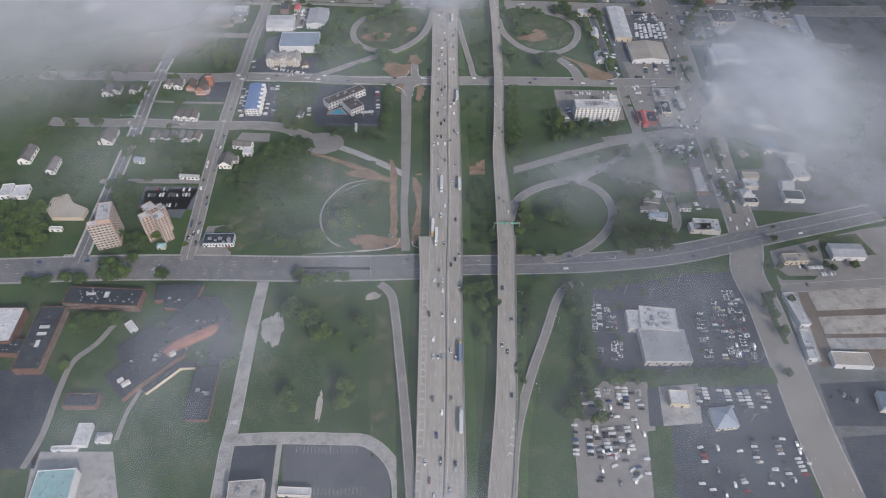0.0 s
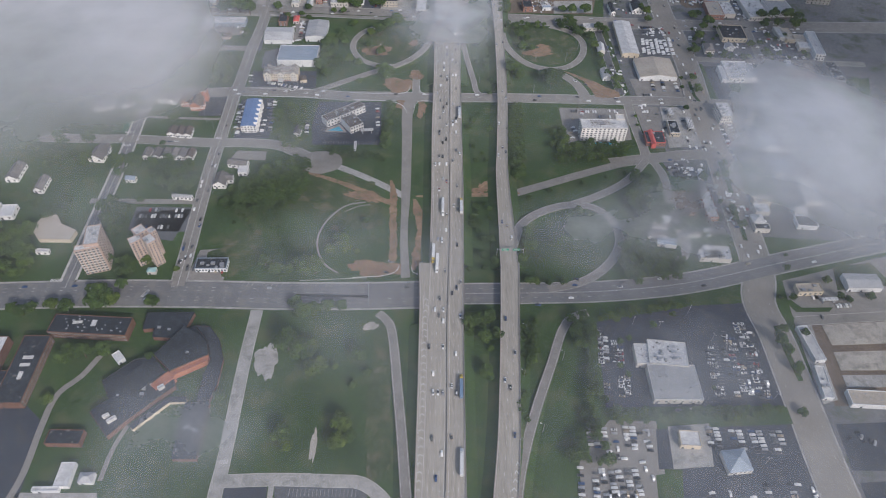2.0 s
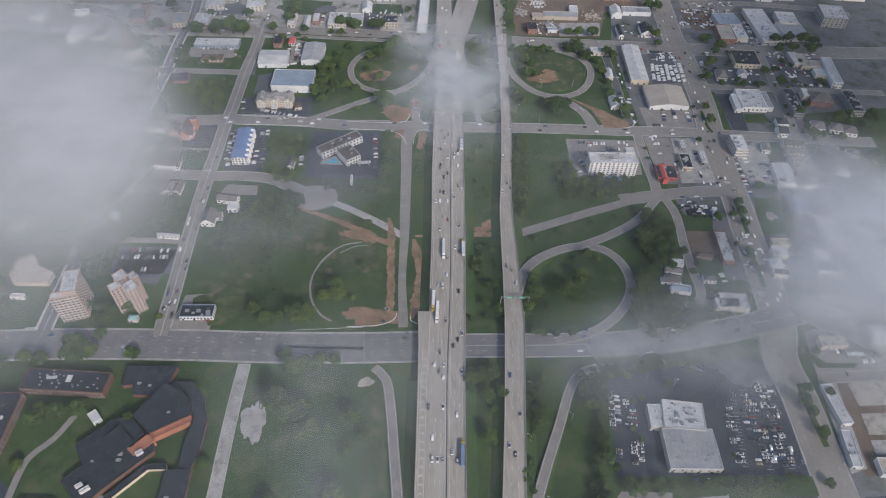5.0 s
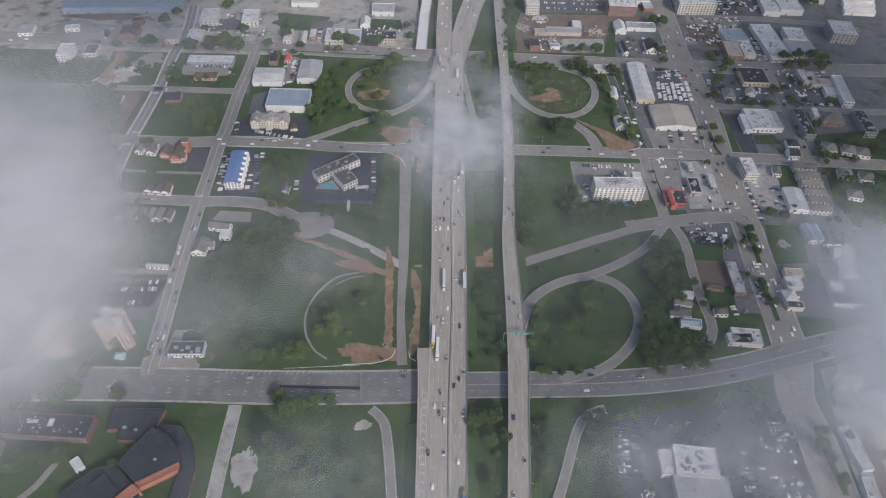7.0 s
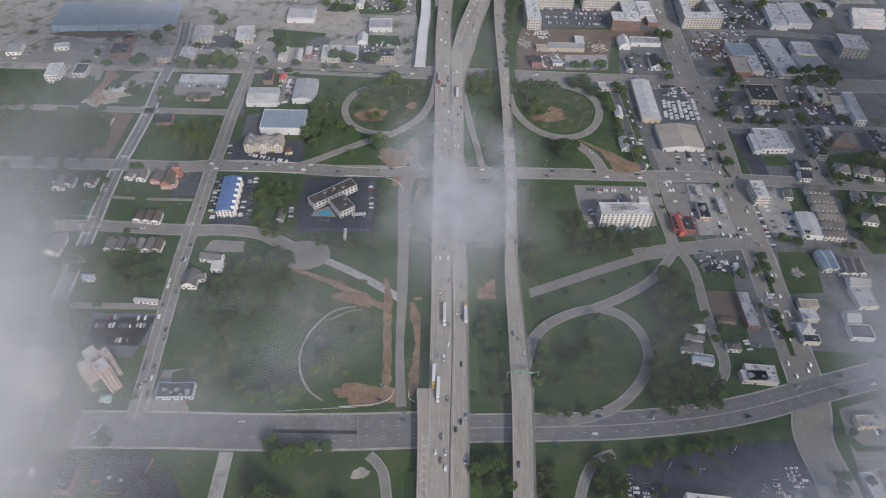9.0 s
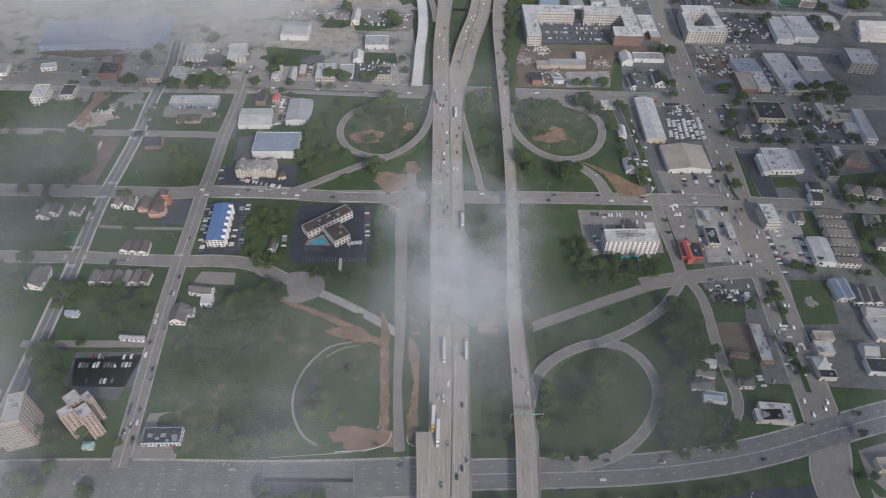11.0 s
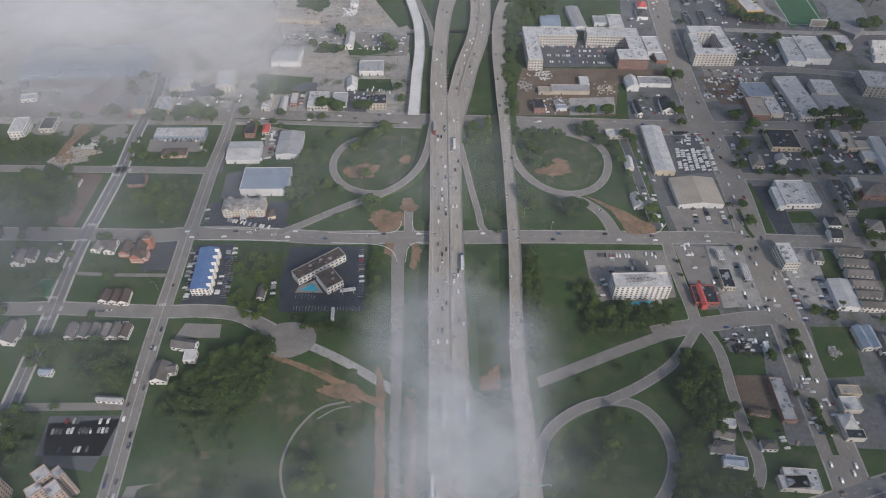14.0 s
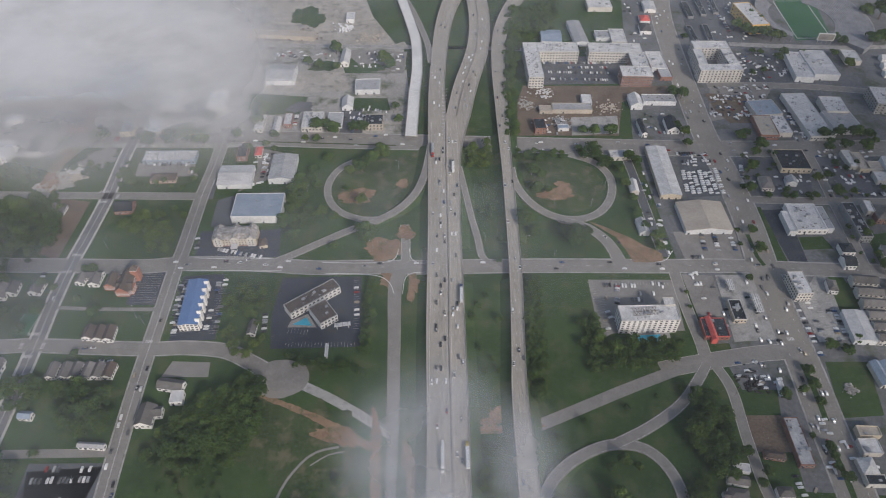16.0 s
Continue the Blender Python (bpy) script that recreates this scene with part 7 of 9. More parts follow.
block("house", "grey hip-roofed house beside the street", 254.8, 475.7, 11.3, 7.3, -1.8, 5, "hip", "white_wall", "shingle", floors=1, bays=3, sides='se')
block("shop", "white-roofed shop on the corner", 262.4, 446.8, 21.3, 9.9, -0, 5, "flat", "pale_wall", "white_roof", units=3, floors=1, bays=5, sides='se')
block("shop", "small blue-roofed shop beside the street", 223.4, 463.3, 14.3, 6.9, -4.7, 4, "gable_x", "pale_wall", "pale_blue_roof")
block("house", "small white house beside the street", 217.9, 473.6, 15.5, 6.3, -4.6, 4, "gable_x", "white_wall", "shingle")
block("house", "small grey house beside the street", 224.4, 485.8, 14.9, 6.5, -11.2, 4, "gable_x", "white_wall", "shingle")
block("yard_shed", "white shed beside the street", 228.8, 495.4, 14.1, 6.3, -9.4, 4, "flat", "metal_wall", "white_roof")
block("yard_shed", "blue-roofed shed beside the street", 226.5, 463.4, 15.4, 8.5, -10.5, 4, "flat", "metal_wall", "pale_blue_roof")
block("shop", "pale commercial building beside the street", 268.7, 448.7, 24.4, 16.1, -5.5, 5, "flat", "pale_wall", "white_roof", units=3)
block("store", "large store with a pale grey flat roof", 194.2, 309.2, 38.2, 31.7, -1, 6.5, "flat", "pale_wall", "grey_roof", units=0, floors=1, bays=6, doors=4, band='white_roof', sides='se')
block("store_wing", "white-roofed store wing crowded with roof plant", 194.7, 336.1, 31.1, 23.4, -6.6, 7, "flat", "pale_wall", "white_roof", units=14, doors=0)
block("store_wing", "white-roofed side wing of the store", 174.1, 336, 11.5, 19.3, -2, 6, "flat", "pale_wall", "white_roof", doors=1)
block("pavilion", "small white-roofed box building", 194.4, 262, 14.9, 12, -4.5, 5, "flat", "beige_wall", "white_roof", doors=2)
block("restaurant", "restaurant with a blue hip roof", 224.3, 244.6, 17.6, 16.6, 5.6, 5, "hip", "pale_wall", "pale_blue_roof", floors=1, bays=5, sides='se')
block("storage_row", "long white-roofed storage row", 319.4, 348.3, 9.2, 34.6, 5.9, 4, "flat", "metal_wall", "white_roof")
block("storage_row", "white-roofed storage row beside the street", 315.4, 311, 7.4, 29, -5, 4, "flat", "metal_wall", "white_roof", units=3)
block("shed", "pale shed in the building site", 345, 295.8, 30.9, 13.1, -3.7, 5, "flat", "metal_wall", "tan_roof")
block("shop", "blue-roofed shop beside the street", 361.4, 256.2, 22, 16.3, -9.8, 5, "hip", "pale_wall", "pale_blue_roof")

# trees
grove([(-158.6, 560.6), (-138.5, 583.5), (-124.7, 567.5), (-121.4, 533.1), (-144.5, 510.9), (-190.7, 516.3), (-196, 534), (-172, 560)], 13.4, 9, "leafy tree in the dense wood", 2, 1.0)
grove([(-284.3, 565.8), (-246.5, 570.1), (-236.3, 530.9), (-269, 529.4)], 13.4, 10, "leafy tree in a dense grove", 3, 1.0)
grove([(-334.7, 577.1), (-310.6, 582.9), (-295.8, 556.1), (-322.9, 549.3)], 13.4, 10, "leafy tree in a dense grove", 4, 1.0)
grove([(-427.4, 795.2), (-377.3, 796.9), (-350.3, 756.9), (-350.8, 726.3), (-395.3, 719.7)], 12.2, 11, "tree among the houses", 5, 1.0)
grove([(-452, 852), (-408, 860), (-400, 846), (-409, 816.7), (-432.9, 808.3)], 12.2, 10, "leafy tree in a dense grove", 6, 1.0)
grove([(-299.4, 756), (-286.1, 776), (-246.5, 763), (-233.7, 718.2), (-255, 713.5), (-275.7, 740)], 13.4, 12, "broad tree turning yellow-green", 7, 1.0)
grove([(93.5, 682.2), (104.9, 682), (101, 612.2), (99.6, 557.6), (86, 555.4), (88.1, 612.4)], 8.5, 4.6, "dark tree in a tall hedgerow", 8, 1.0)
grove([(-53.4, 685), (-41.6, 683.4), (-44.3, 603.6), (-51.2, 600.9)], 8.5, 6.5, "tree in a row beside the motel", 9, 1.0)
grove([(-116.5, 604), (-50.7, 592.6), (-50.1, 581.7), (-105.5, 591)], 7.3, 6.5, "shrubby tree behind the motel", 10, 1.0)
grove([(-176.5, 673.8), (-141.7, 676.5), (-136.2, 641), (-169, 635.5)], 11.0, 9, "leafy tree in a dense grove", 11, 0.8)
grove([(-171.4, 635.6), (-135.2, 634.8), (-133.5, 594.3), (-163.2, 606.1)], 9.8, 10, "leafy tree in a dense grove", 12, 0.6)
grove([(159.6, 611), (219.7, 610.9), (222.4, 595.3), (199.1, 587.4), (155.1, 577.4)], 11.0, 9, "tree beside the hotel pool", 13, 1.0)
grove([(131, 626.4), (149.8, 635.3), (157.1, 582.8), (136.8, 577.8)], 9.8, 7, "leafy tree in a dense grove", 14, 0.9)
grove([(206.5, 555.3), (228.1, 560), (234.7, 525.3), (236.1, 498), (205.3, 485.8), (198.2, 526.1)], 12.2, 9, "tree in the wood by the loop", 15, 1.0)
grove([(122.2, 1193.6), (200.9, 1228.2), (189.8, 1151.2), (132.4, 1097.4), (116.6, 1001), (105.9, 896.2), (96.3, 896.3), (108, 1054.4)], 11.0, 8, "tree on the wooded verge", 17, 1.0)
grove([(47, 874.1), (76.5, 880.9), (76.3, 845.9), (50.1, 836.7)], 9.8, 8, "leafy tree in a dense grove", 18, 1.0)
grove([(56.1, 836.6), (79.6, 826.8), (74.7, 703.7), (58.9, 704)], 7.3, 14, "small tree between the carriageways", 19, 0.6)
grove([(41.7, 679.7), (75.3, 681.1), (67.3, 568.6), (38, 569.2)], 7.3, 15, "small tree between the carriageways", 20, 0.5)
grove([(99.2, 873.3), (159, 872.4), (156.3, 854.4), (99.7, 847.4)], 8.5, 7.5, "leafy tree in a dense grove", 21, 0.8)
grove([(162.2, 872.3), (203.6, 873.7), (203.1, 824.8), (189.8, 834.4), (181.1, 854)], 11.0, 9, "leafy tree in a dense grove", 22, 1.0)
grove([(31, 381), (61, 382), (58.7, 343.4), (49.3, 338), (32.2, 360)], 9.8, 9, "bushy tree between the carriageways", 23, 0.8)
grove([(77.5, 376.8), (91.8, 376.9), (87.1, 317.9), (74.7, 317.8)], 8.5, 7.5, "tree on the highway verge", 24, 1.0)
grove([(71.6, 308), (80.4, 308), (74.7, 271.1), (68.5, 271)], 8.5, 8, "leafy tree in a dense grove", 25, 1.0)
grove([(117, 377.2), (141.9, 377.5), (128.8, 271.4), (134.5, 245.9), (99.3, 237.7), (112.1, 271.3), (127.2, 328.3)], 11.0, 9, "tree in the belt beside the car parks", 26, 1.0)
grove([(133.3, 285.8), (273.5, 289.4), (277, 281.2), (137.9, 275.9)], 7.3, 6.5, "small tree in the hedge between car parks", 27, 1.0)
grove([(141.9, 377.5), (228.2, 396.2), (228.3, 387.2), (147.5, 368.4)], 8.5, 8, "tree along the road bank", 28, 1.0)
grove([(42.2, 513.9), (67.4, 518.3), (63.5, 431.9), (33.7, 418.6)], 8.5, 11, "small tree between the carriageways", 29, 0.7)
grove([(-360.9, 389.4), (-329.4, 381), (-341.9, 366.7)], 9.8, 9, "leafy tree in a dense grove", 30, 0.6)
grove([(-200, 531), (-168, 562), (-136, 572), (-124.8, 530.8), (-171.7, 514.1)], 11.0, 9, "leafy tree in a dense grove", 31, 1.0)
grove([(-398.5, 727.1), (-362.4, 715.5), (-355.1, 684), (-380.3, 684.4)], 9.8, 11, "leafy tree in a dense grove", 32, 0.6)
grove([(-371.9, 664.5), (-342.3, 664), (-330.1, 620.9), (-353.5, 621.4)], 11.0, 12, "leafy tree in a dense grove", 33, 0.5)
grove([(-583, 876), (-473.1, 874.3), (-339.1, 567), (-417.7, 568.7)], 13.4, 17, "tree among the western houses", 34, 0.6)
grove([(-142.5, 812.2), (-113.1, 839.4), (-118.9, 785.6), (-105.7, 768.7), (-119.7, 744.9), (-138.3, 761.1)], 9.8, 9, "leafy tree in a dense grove", 35, 0.8)
for x, y, wide in [(-129.6, 826.2, 13.1), (-116.2, 840, 13.2), (-102.9, 859.1, 13.5), (-133.2, 808.2, 15.1), (-110.3, 812.3, 12.9), (-115.2, 777.7, 11.3), (-100.6, 773.2, 12.4), (-88.6, 764.8, 11.2), (-135.1, 757.5, 16.6), (-124.3, 737.7, 14.1), (-64.9, 839.2, 18.1), (-56.6, 853.5, 16), (-44.7, 863.2, 21.1), (-76.7, 834.7, 12), (-79.5, 807.3, 8.2), (-61.8, 785.2, 12.6), (-53.6, 736.4, 22.9), (-85.2, 725.6, 9.6)]:
    tree(x, y, wide)
for x, y, wide in [(116.4, 831.5, 15.7), (126.7, 826.6, 10.8), (119, 803.9, 14.2), (130.8, 803.7, 9.5), (101.5, 753.3, 21.3), (108.3, 739.7, 14.4), (148, 728.9, 25.2), (138.3, 736.8, 14.3), (212.5, 811.4, 11.9), (216.4, 789, 10.5), (214.5, 767.7, 10.3), (218.3, 747.2, 11.2), (225.6, 731.3, 13.2), (224.5, 716.1, 10.9), (211.4, 834.7, 12.2)]:
    tree(x, y, wide)
for x, y, wide in [(-183.8, 945.4, 17.3), (-190.9, 928.5, 17), (-121.2, 916.5, 16.9), (-101.3, 910.7, 18.1), (-111.8, 919.6, 14.3), (-167.3, 901, 11.5), (-69, 910.2, 18.1), (-78.8, 912.5, 14.2), (-31.3, 954.8, 10.8), (-27.4, 929.5, 11.8), (-112.5, 1083.6, 16.4), (-48.1, 1054.5, 19), (-40.6, 1046.1, 16), (-109.5, 1047, 11.6), (-131.2, 1047.3, 14.5), (-146.6, 1055.7, 13.1), (-208.7, 901.6, 12.7), (-131.6, 895.2, 8.8), (-118.6, 891.8, 10.1), (-174.4, 885.4, 8.8), (-163.9, 878.1, 7.5), (-192, 878.5, 8.7)]:
    tree(x, y, wide)
for x, y, wide in [(183.5, 904.2, 13), (195.9, 900.8, 14.3), (215.4, 900.5, 16.9), (224.7, 853.9, 13.7), (232.3, 845.9, 12.4), (308.4, 980.2, 16.7), (317.1, 973.9, 15.3), (293, 910.2, 11.9), (299, 896, 13), (297.2, 878.1, 11.5), (363.2, 892.9, 14.3), (371.6, 898.1, 11.7), (378.5, 871.7, 16.6), (368.5, 861.6, 11.4), (457.5, 891.5, 15.7), (473.8, 891.2, 14.4), (494.4, 893, 17), (509.7, 890.7, 15.7), (454.2, 868.4, 12.7), (475.2, 872.2, 14.1), (495.7, 867.8, 16.6)]:
    tree(x, y, wide)
for x, y, wide in [(340.9, 800.1, 11.9), (336.5, 804.7, 8.4), (358.5, 791, 8.2), (376.1, 790.7, 8.3), (385, 790.5, 8.2), (399.7, 790.2, 8.3), (408.6, 790.1, 8.3), (431.2, 794.1, 13), (434, 821.5, 11), (322.5, 739, 10.1), (322.1, 714.3, 12), (305.6, 722.2, 5.5), (309.4, 741.6, 5.6), (356.8, 837.1, 13.6), (419.9, 817.1, 10.9), (431.7, 731.5, 12.2), (444.8, 747.2, 9), (236.8, 662.9, 4.6), (235.7, 646.6, 4.5), (298.4, 677.3, 7.3), (341.8, 601.8, 11.5), (353.6, 595.8, 11.4), (368.4, 607.1, 8.7)]:
    tree(x, y, wide)
for x, y, wide in [(312.5, 577.1, 9.2), (311.6, 563.8, 10.9), (310.6, 548.3, 8.9), (302.1, 510.2, 8.5), (302.6, 503.4, 7.5), (301.7, 494.6, 7.4), (304, 485.9, 9), (292.4, 519.6, 5.1), (248.4, 491.5, 9.9), (241.3, 483.1, 8.1), (300.4, 558.8, 7.3), (284, 554, 9.9), (223.1, 489.9, 10.7), (220.5, 500.8, 9.1), (237.3, 507.1, 9.2), (208.7, 503.3, 9.2)]:
    tree(x, y, wide, 'street tree on the planted median')
for x, y, wide in [(439.1, 1141.4, 17.5), (452.3, 1133.2, 19.1), (461.4, 1125.2, 17.4), (470.5, 1117.3, 18.8), (479.4, 1109.5, 17.2), (492.3, 1112.4, 15.6), (476.8, 1157.3, 17.8), (470.4, 1174, 16.4), (480.8, 1072.1, 13.6), (467.8, 1057.9, 13.5), (441.6, 1079.8, 9.2), (452, 1076.8, 9.1), (507.3, 1071.8, 12.2), (422.1, 1023.9, 8.7), (439.1, 1030.5, 8.8), (573.7, 1100.7, 14), (612.7, 1100.3, 20.3), (632, 1107.7, 20.4), (565.4, 1108.5, 12.5), (642.7, 1180.8, 21.5), (659.3, 1172.1, 24.7), (360.8, 1118.5, 10.9), (549.1, 1071.3, 12.2), (555.4, 1042.7, 14.9)]:
    tree(x, y, wide)
for x, y, wide in [(-91.1, 320.2, 15.8), (-102.2, 334.6, 20.9), (-96, 343.4, 14.4), (-115.2, 343.6, 21.1), (-86.8, 323, 14.1), (-57, 334.3, 13.3), (-109.2, 265.1, 14.8), (-104.6, 256.8, 11.2), (-65.5, 274.7, 16.8), (-67.4, 259.8, 15.6), (-59.1, 264.6, 11.4), (-107.2, 377.6, 17.9), (-97.6, 380.8, 15), (-87.9, 384, 13.1), (-75.5, 385.9, 11.1), (-116.1, 388.7, 13.1), (44.8, 319.1, 11.3), (47.9, 316.3, 8.4), (39.2, 370.3, 13), (50.4, 373.4, 15), (-239.9, 391.4, 11.1), (-283.6, 395, 22.2)]:
    tree(x, y, wide)
for x, y, wide in [(-282.1, 387.9, 20.4), (-271.4, 390.9, 13.9), (-236.9, 389.6, 11.1), (-270.2, 408.6, 11.4), (-254.8, 437, 10.8), (-307.6, 381.8, 13.7), (-320.2, 384.5, 12), (-227.6, 427.8, 6.8), (-277.1, 336.1, 14.7), (-263.3, 340.3, 15.7), (-292.1, 330, 12.9), (-291.3, 295.8, 10.7), (-289.5, 340.1, 12.2), (-224.3, 334.6, 8.7), (-161.1, 296.8, 10.8)]:
    tree(x, y, wide)
for x, y, wide in [(-60, 308.8, 7.4), (-75.3, 325.8, 6.6), (-49.1, 319.9, 7.5), (-67.2, 450.7, 6.4), (-81.1, 454.6, 14.1), (-91.6, 450.8, 11.9), (-99.3, 474.1, 6.7)]:
    tree(x, y, wide)
for x, y, wide in [(136.5, 473.4, 16.5), (120, 458.8, 19.9), (128.8, 454.4, 15.1), (93.7, 455.8, 16), (92.9, 470.1, 12.4), (87.5, 442, 10.2), (89.3, 415.7, 8.9), (95.8, 414.7, 8.1), (106.8, 413.2, 7.2), (120.5, 414.8, 8), (119.3, 470.3, 9.6), (103.7, 442.1, 7.4)]:
    tree(x, y, wide, 'broad dark tree in the round field')
for x, y, wide in [(145.6, 502.4, 11.7), (135.6, 497.4, 9), (155.8, 497.1, 7.2)]:
    tree(x, y, wide)
for x, y, wide in [(297.9, 322.9, 9.6), (292.7, 349.8, 11.9), (297, 340.6, 9.8), (300.5, 362.2, 9.1), (288.6, 284.4, 8.3), (246, 287.4, 6.4), (318.5, 359, 8)]:
    tree(x, y, wide, 'street tree beside the boulevard')
for x, y, wide in [(159.4, 350.7, 5.9), (167.4, 353.7, 5.9), (159.5, 318.2, 5.6), (154.9, 326.9, 5.8), (210.6, 378.9, 6.1), (189.9, 366.1, 7), (154, 285.6, 5.4), (137.6, 296.3, 6.5), (226.1, 306.5, 3.7)]:
    tree(x, y, wide, 'small tree in a car park island')
grove([(430, 724.3), (529.2, 740.5), (499, 678.8), (421.4, 673.4)], 11.0, 13, "tree among the eastern houses", 41, 0.55)
grove([(436.5, 673.6), (496.8, 674.4), (466.2, 589.2), (411.5, 596.2)], 11.0, 14, "tree among the eastern houses", 42, 0.5)
grove([(440, 884), (530, 884), (529, 878), (439, 878)], 9.8, 11, "street trees of the eastern town", 43, 0.6)
grove([(441.6, 840.7), (472.2, 847.4), (477, 835), (446.6, 825.2)], 8.5, 10, "leafy tree in a dense grove", 44, 0.5)
grove([(-417, 474.7), (-379.2, 482.5), (-358.4, 451.4), (-352.5, 418.8), (-391.5, 414.1)], 13.4, 10, "dense green wood by the street", 45, 1.0)
grove([(-396.7, 528.5), (-355, 524.1), (-343.5, 490.4), (-378.3, 494.6)], 11.0, 10, "leafy tree in a dense grove", 46, 0.7)
grove([(-322.3, 511.1), (-300.9, 515.3), (-288.5, 482.2), (-300.9, 451.2)], 12.2, 9, "leafy tree in a dense grove", 47, 0.8)
grove([(-300.9, 451.2), (-273.1, 447.3), (-262.3, 418.4), (-284, 422)], 11.0, 9, "leafy tree in a dense grove", 48, 0.7)
grove([(-306, 574.2), (-240.7, 579), (-239.2, 532.6), (-284.3, 506.8)], 11.0, 13, "leafy tree in a dense grove", 49, 0.45)
for x, y, wide in [(-358.3, 900.8, 18), (-399.1, 893.4, 12.4), (-305, 891.7, 20.7), (-276.8, 889.8, 23.5), (-260.1, 892.8, 23.6), (-245.2, 888, 20.8), (-351.8, 948.3, 15.8), (-344.9, 977.2, 14.7), (-279.4, 1001.5, 16.6), (-298, 935.8, 11.4), (-247.8, 937, 15.8), (-295.8, 1024.2, 12.3), (-313.8, 834.1, 13.2), (-303.3, 819.4, 14.3)]:
    tree(x, y, wide)
area("lawn", "green lawn among the eastern houses", [(373.5, 668.5), (390.1, 673.1), (390.4, 643.3), (369, 640.6)], "grass", 0.065, "lawn")
area("lawn", "green gardens of the eastern houses", [(435.7, 734.2), (548.3, 748.9), (490.7, 589.4), (425.1, 585.1), (416.7, 623.3), (430, 682.5)], "grass", 0.055, "lawn")
blot("cleared_lot", "pale cleared lot with broken slabs", -386, 826, 19, 19, 0, "gravel", 0.08, 380, 0.4)
worn_strip("cleared_lot", "red-brown soil across the cleared lot", [(-380, 890), (-389, 868), (-394, 845), (-399, 822)], 10, "clay", 0.125, 13)
blot("cleared_lot", "pale cleared lot with broken slabs", -352, 866, 19, 16, 0, "old_asphalt", 0.08, 351, 0.3)
blot("cleared_lot", "pale cleared lot with broken slabs", -467.4, 944.4, 28.6, 19.6, 0, "old_asphalt", 0.08, 467, 0.25)
blot("cleared_lot", "pale cleared lot with broken slabs", -441.1, 973.6, 44.0, 11.6, 0, "brown_soil", 0.08, 441, 0.25)
blot("cleared_lot", "pale cleared lot with broken slabs", -274.4, 956.4, 33.0, 17.2, 0, "asphalt", 0.08, 274, 0.25)

# more trees of the meadow and the east
grove([(-203, 527), (-176, 559), (-142, 574), (-128.8, 549), (-131.3, 515.9), (-144.2, 500.5), (-183.7, 501), (-208.4, 511.6)], 11.0, 8, "leafy trees of the meadow wood", 61, 1.0)
grove([(-205, 500), (-150, 512), (-138.9, 480), (-130.5, 420), (-142, 418), (-150, 470), (-185, 480)], 4.6, 6.5, "low scrub on the rough meadow", 62, 0.4)
grove([(189.9, 481.3), (205, 496.2), (198.6, 457.3), (239.7, 445.3), (235.5, 423.5), (202.8, 414.4), (176.3, 413.2), (176, 443.9)], 9.8, 7.5, "wood between the loop and the side street", 63, 1.0)
grove([(312, 460.6), (347.5, 466.3), (340.5, 429), (306.7, 423.9)], 7.0, 22, "scattered small trees of the roadside yards", 64, 0.5)
for x, y, wide in [(-82.1, 463.1, 15.9), (-78.6, 451.9, 13.8), (-62.3, 490.9, 8.7), (-112.2, 430.1, 20.5), (-102.7, 426, 16), (-149, 435.2, 13.5), (-138.3, 425.8, 13.3), (-127.4, 427.4, 11.5)]:
    tree(x, y, wide, 'leafy tree on the open meadow')
area("town_ground", "pale worn yards beside the eastern street", [(321.7, 419), (420.3, 446.7), (509.1, 461.8), (458.4, 369.1), (314.7, 366)], "old_asphalt", 0.035, "ground")
blot("dry_meadow", "brown dry grass on the rough meadow", -177.2, 450.9, 24.8, 27.8, 0, "meadow", 0.03, 177, 0.25)
blot("dry_meadow", "brown dry grass on the rough meadow", -108.2, 523.6, 22.8, 22.3, 0, "meadow", 0.032, 108, 0.25)
grove([(416.3, 745.2), (467, 744.4), (448.3, 671.3), (408.4, 671.9)], 7.0, 13, "garden trees among the eastern houses", 71, 0.45)
grove([(380.5, 803.1), (515.5, 803.1), (508.5, 777.5), (378.2, 781.2)], 7.0, 13, "street trees of the eastern town", 72, 0.5)
grove([(412.4, 686.4), (438.3, 686), (418.9, 576), (390.4, 576.5)], 7.0, 14, "garden trees behind the town houses", 74, 0.5)
grove([(354.8, 873.3), (393.8, 872.8), (377.9, 812.6), (341.1, 813.1)], 6.0, 12, "small trees between the shops", 75, 0.4)

# cars on the lots
car_row(144.8, 362.8, 140.7, 329.5, 0.85, 0.0)
car_row(155.2, 356.5, 152.2, 329.4, 0.85, 0.0)
car_row(160.2, 356.5, 157.1, 329.4, 0.85, 0.0)
car_row(142.5, 315.1, 141, 304, 0.85, 0.0)
car_row(154.4, 317.9, 151.7, 298.5, 0.85, 0.0)
car_row(159.4, 319, 156.3, 298.4, 0.85, 0.0)
car_row(232.5, 356, 230.1, 325.9, 0.6, 0.0)
car_row(229.8, 321.3, 228.7, 300.5, 0.6, 0.0)
car_row(235.5, 356, 233.5, 325.9, 0.6, 0.0)
car_row(250.4, 359, 250.3, 297.6, 0.6, 0.0)
car_row(255.4, 358.9, 255, 297.6, 0.6, 0.0)
car_row(268.3, 371.6, 268.1, 297.5, 0.6, 0.0)
car_row(263.2, 371.6, 262.9, 297.5, 0.6, 0.0)
car_row(232.7, 321.2, 231.5, 300.5, 0.6, 0.0)
stalls("stall_line", 145.4, 366, 140.2, 326.6, lot_store)
stalls("stall_line", 156.8, 359.6, 154.1, 326.5, lot_store)
stalls("stall_line", 251.3, 362.1, 250.4, 294.9, lot_store)
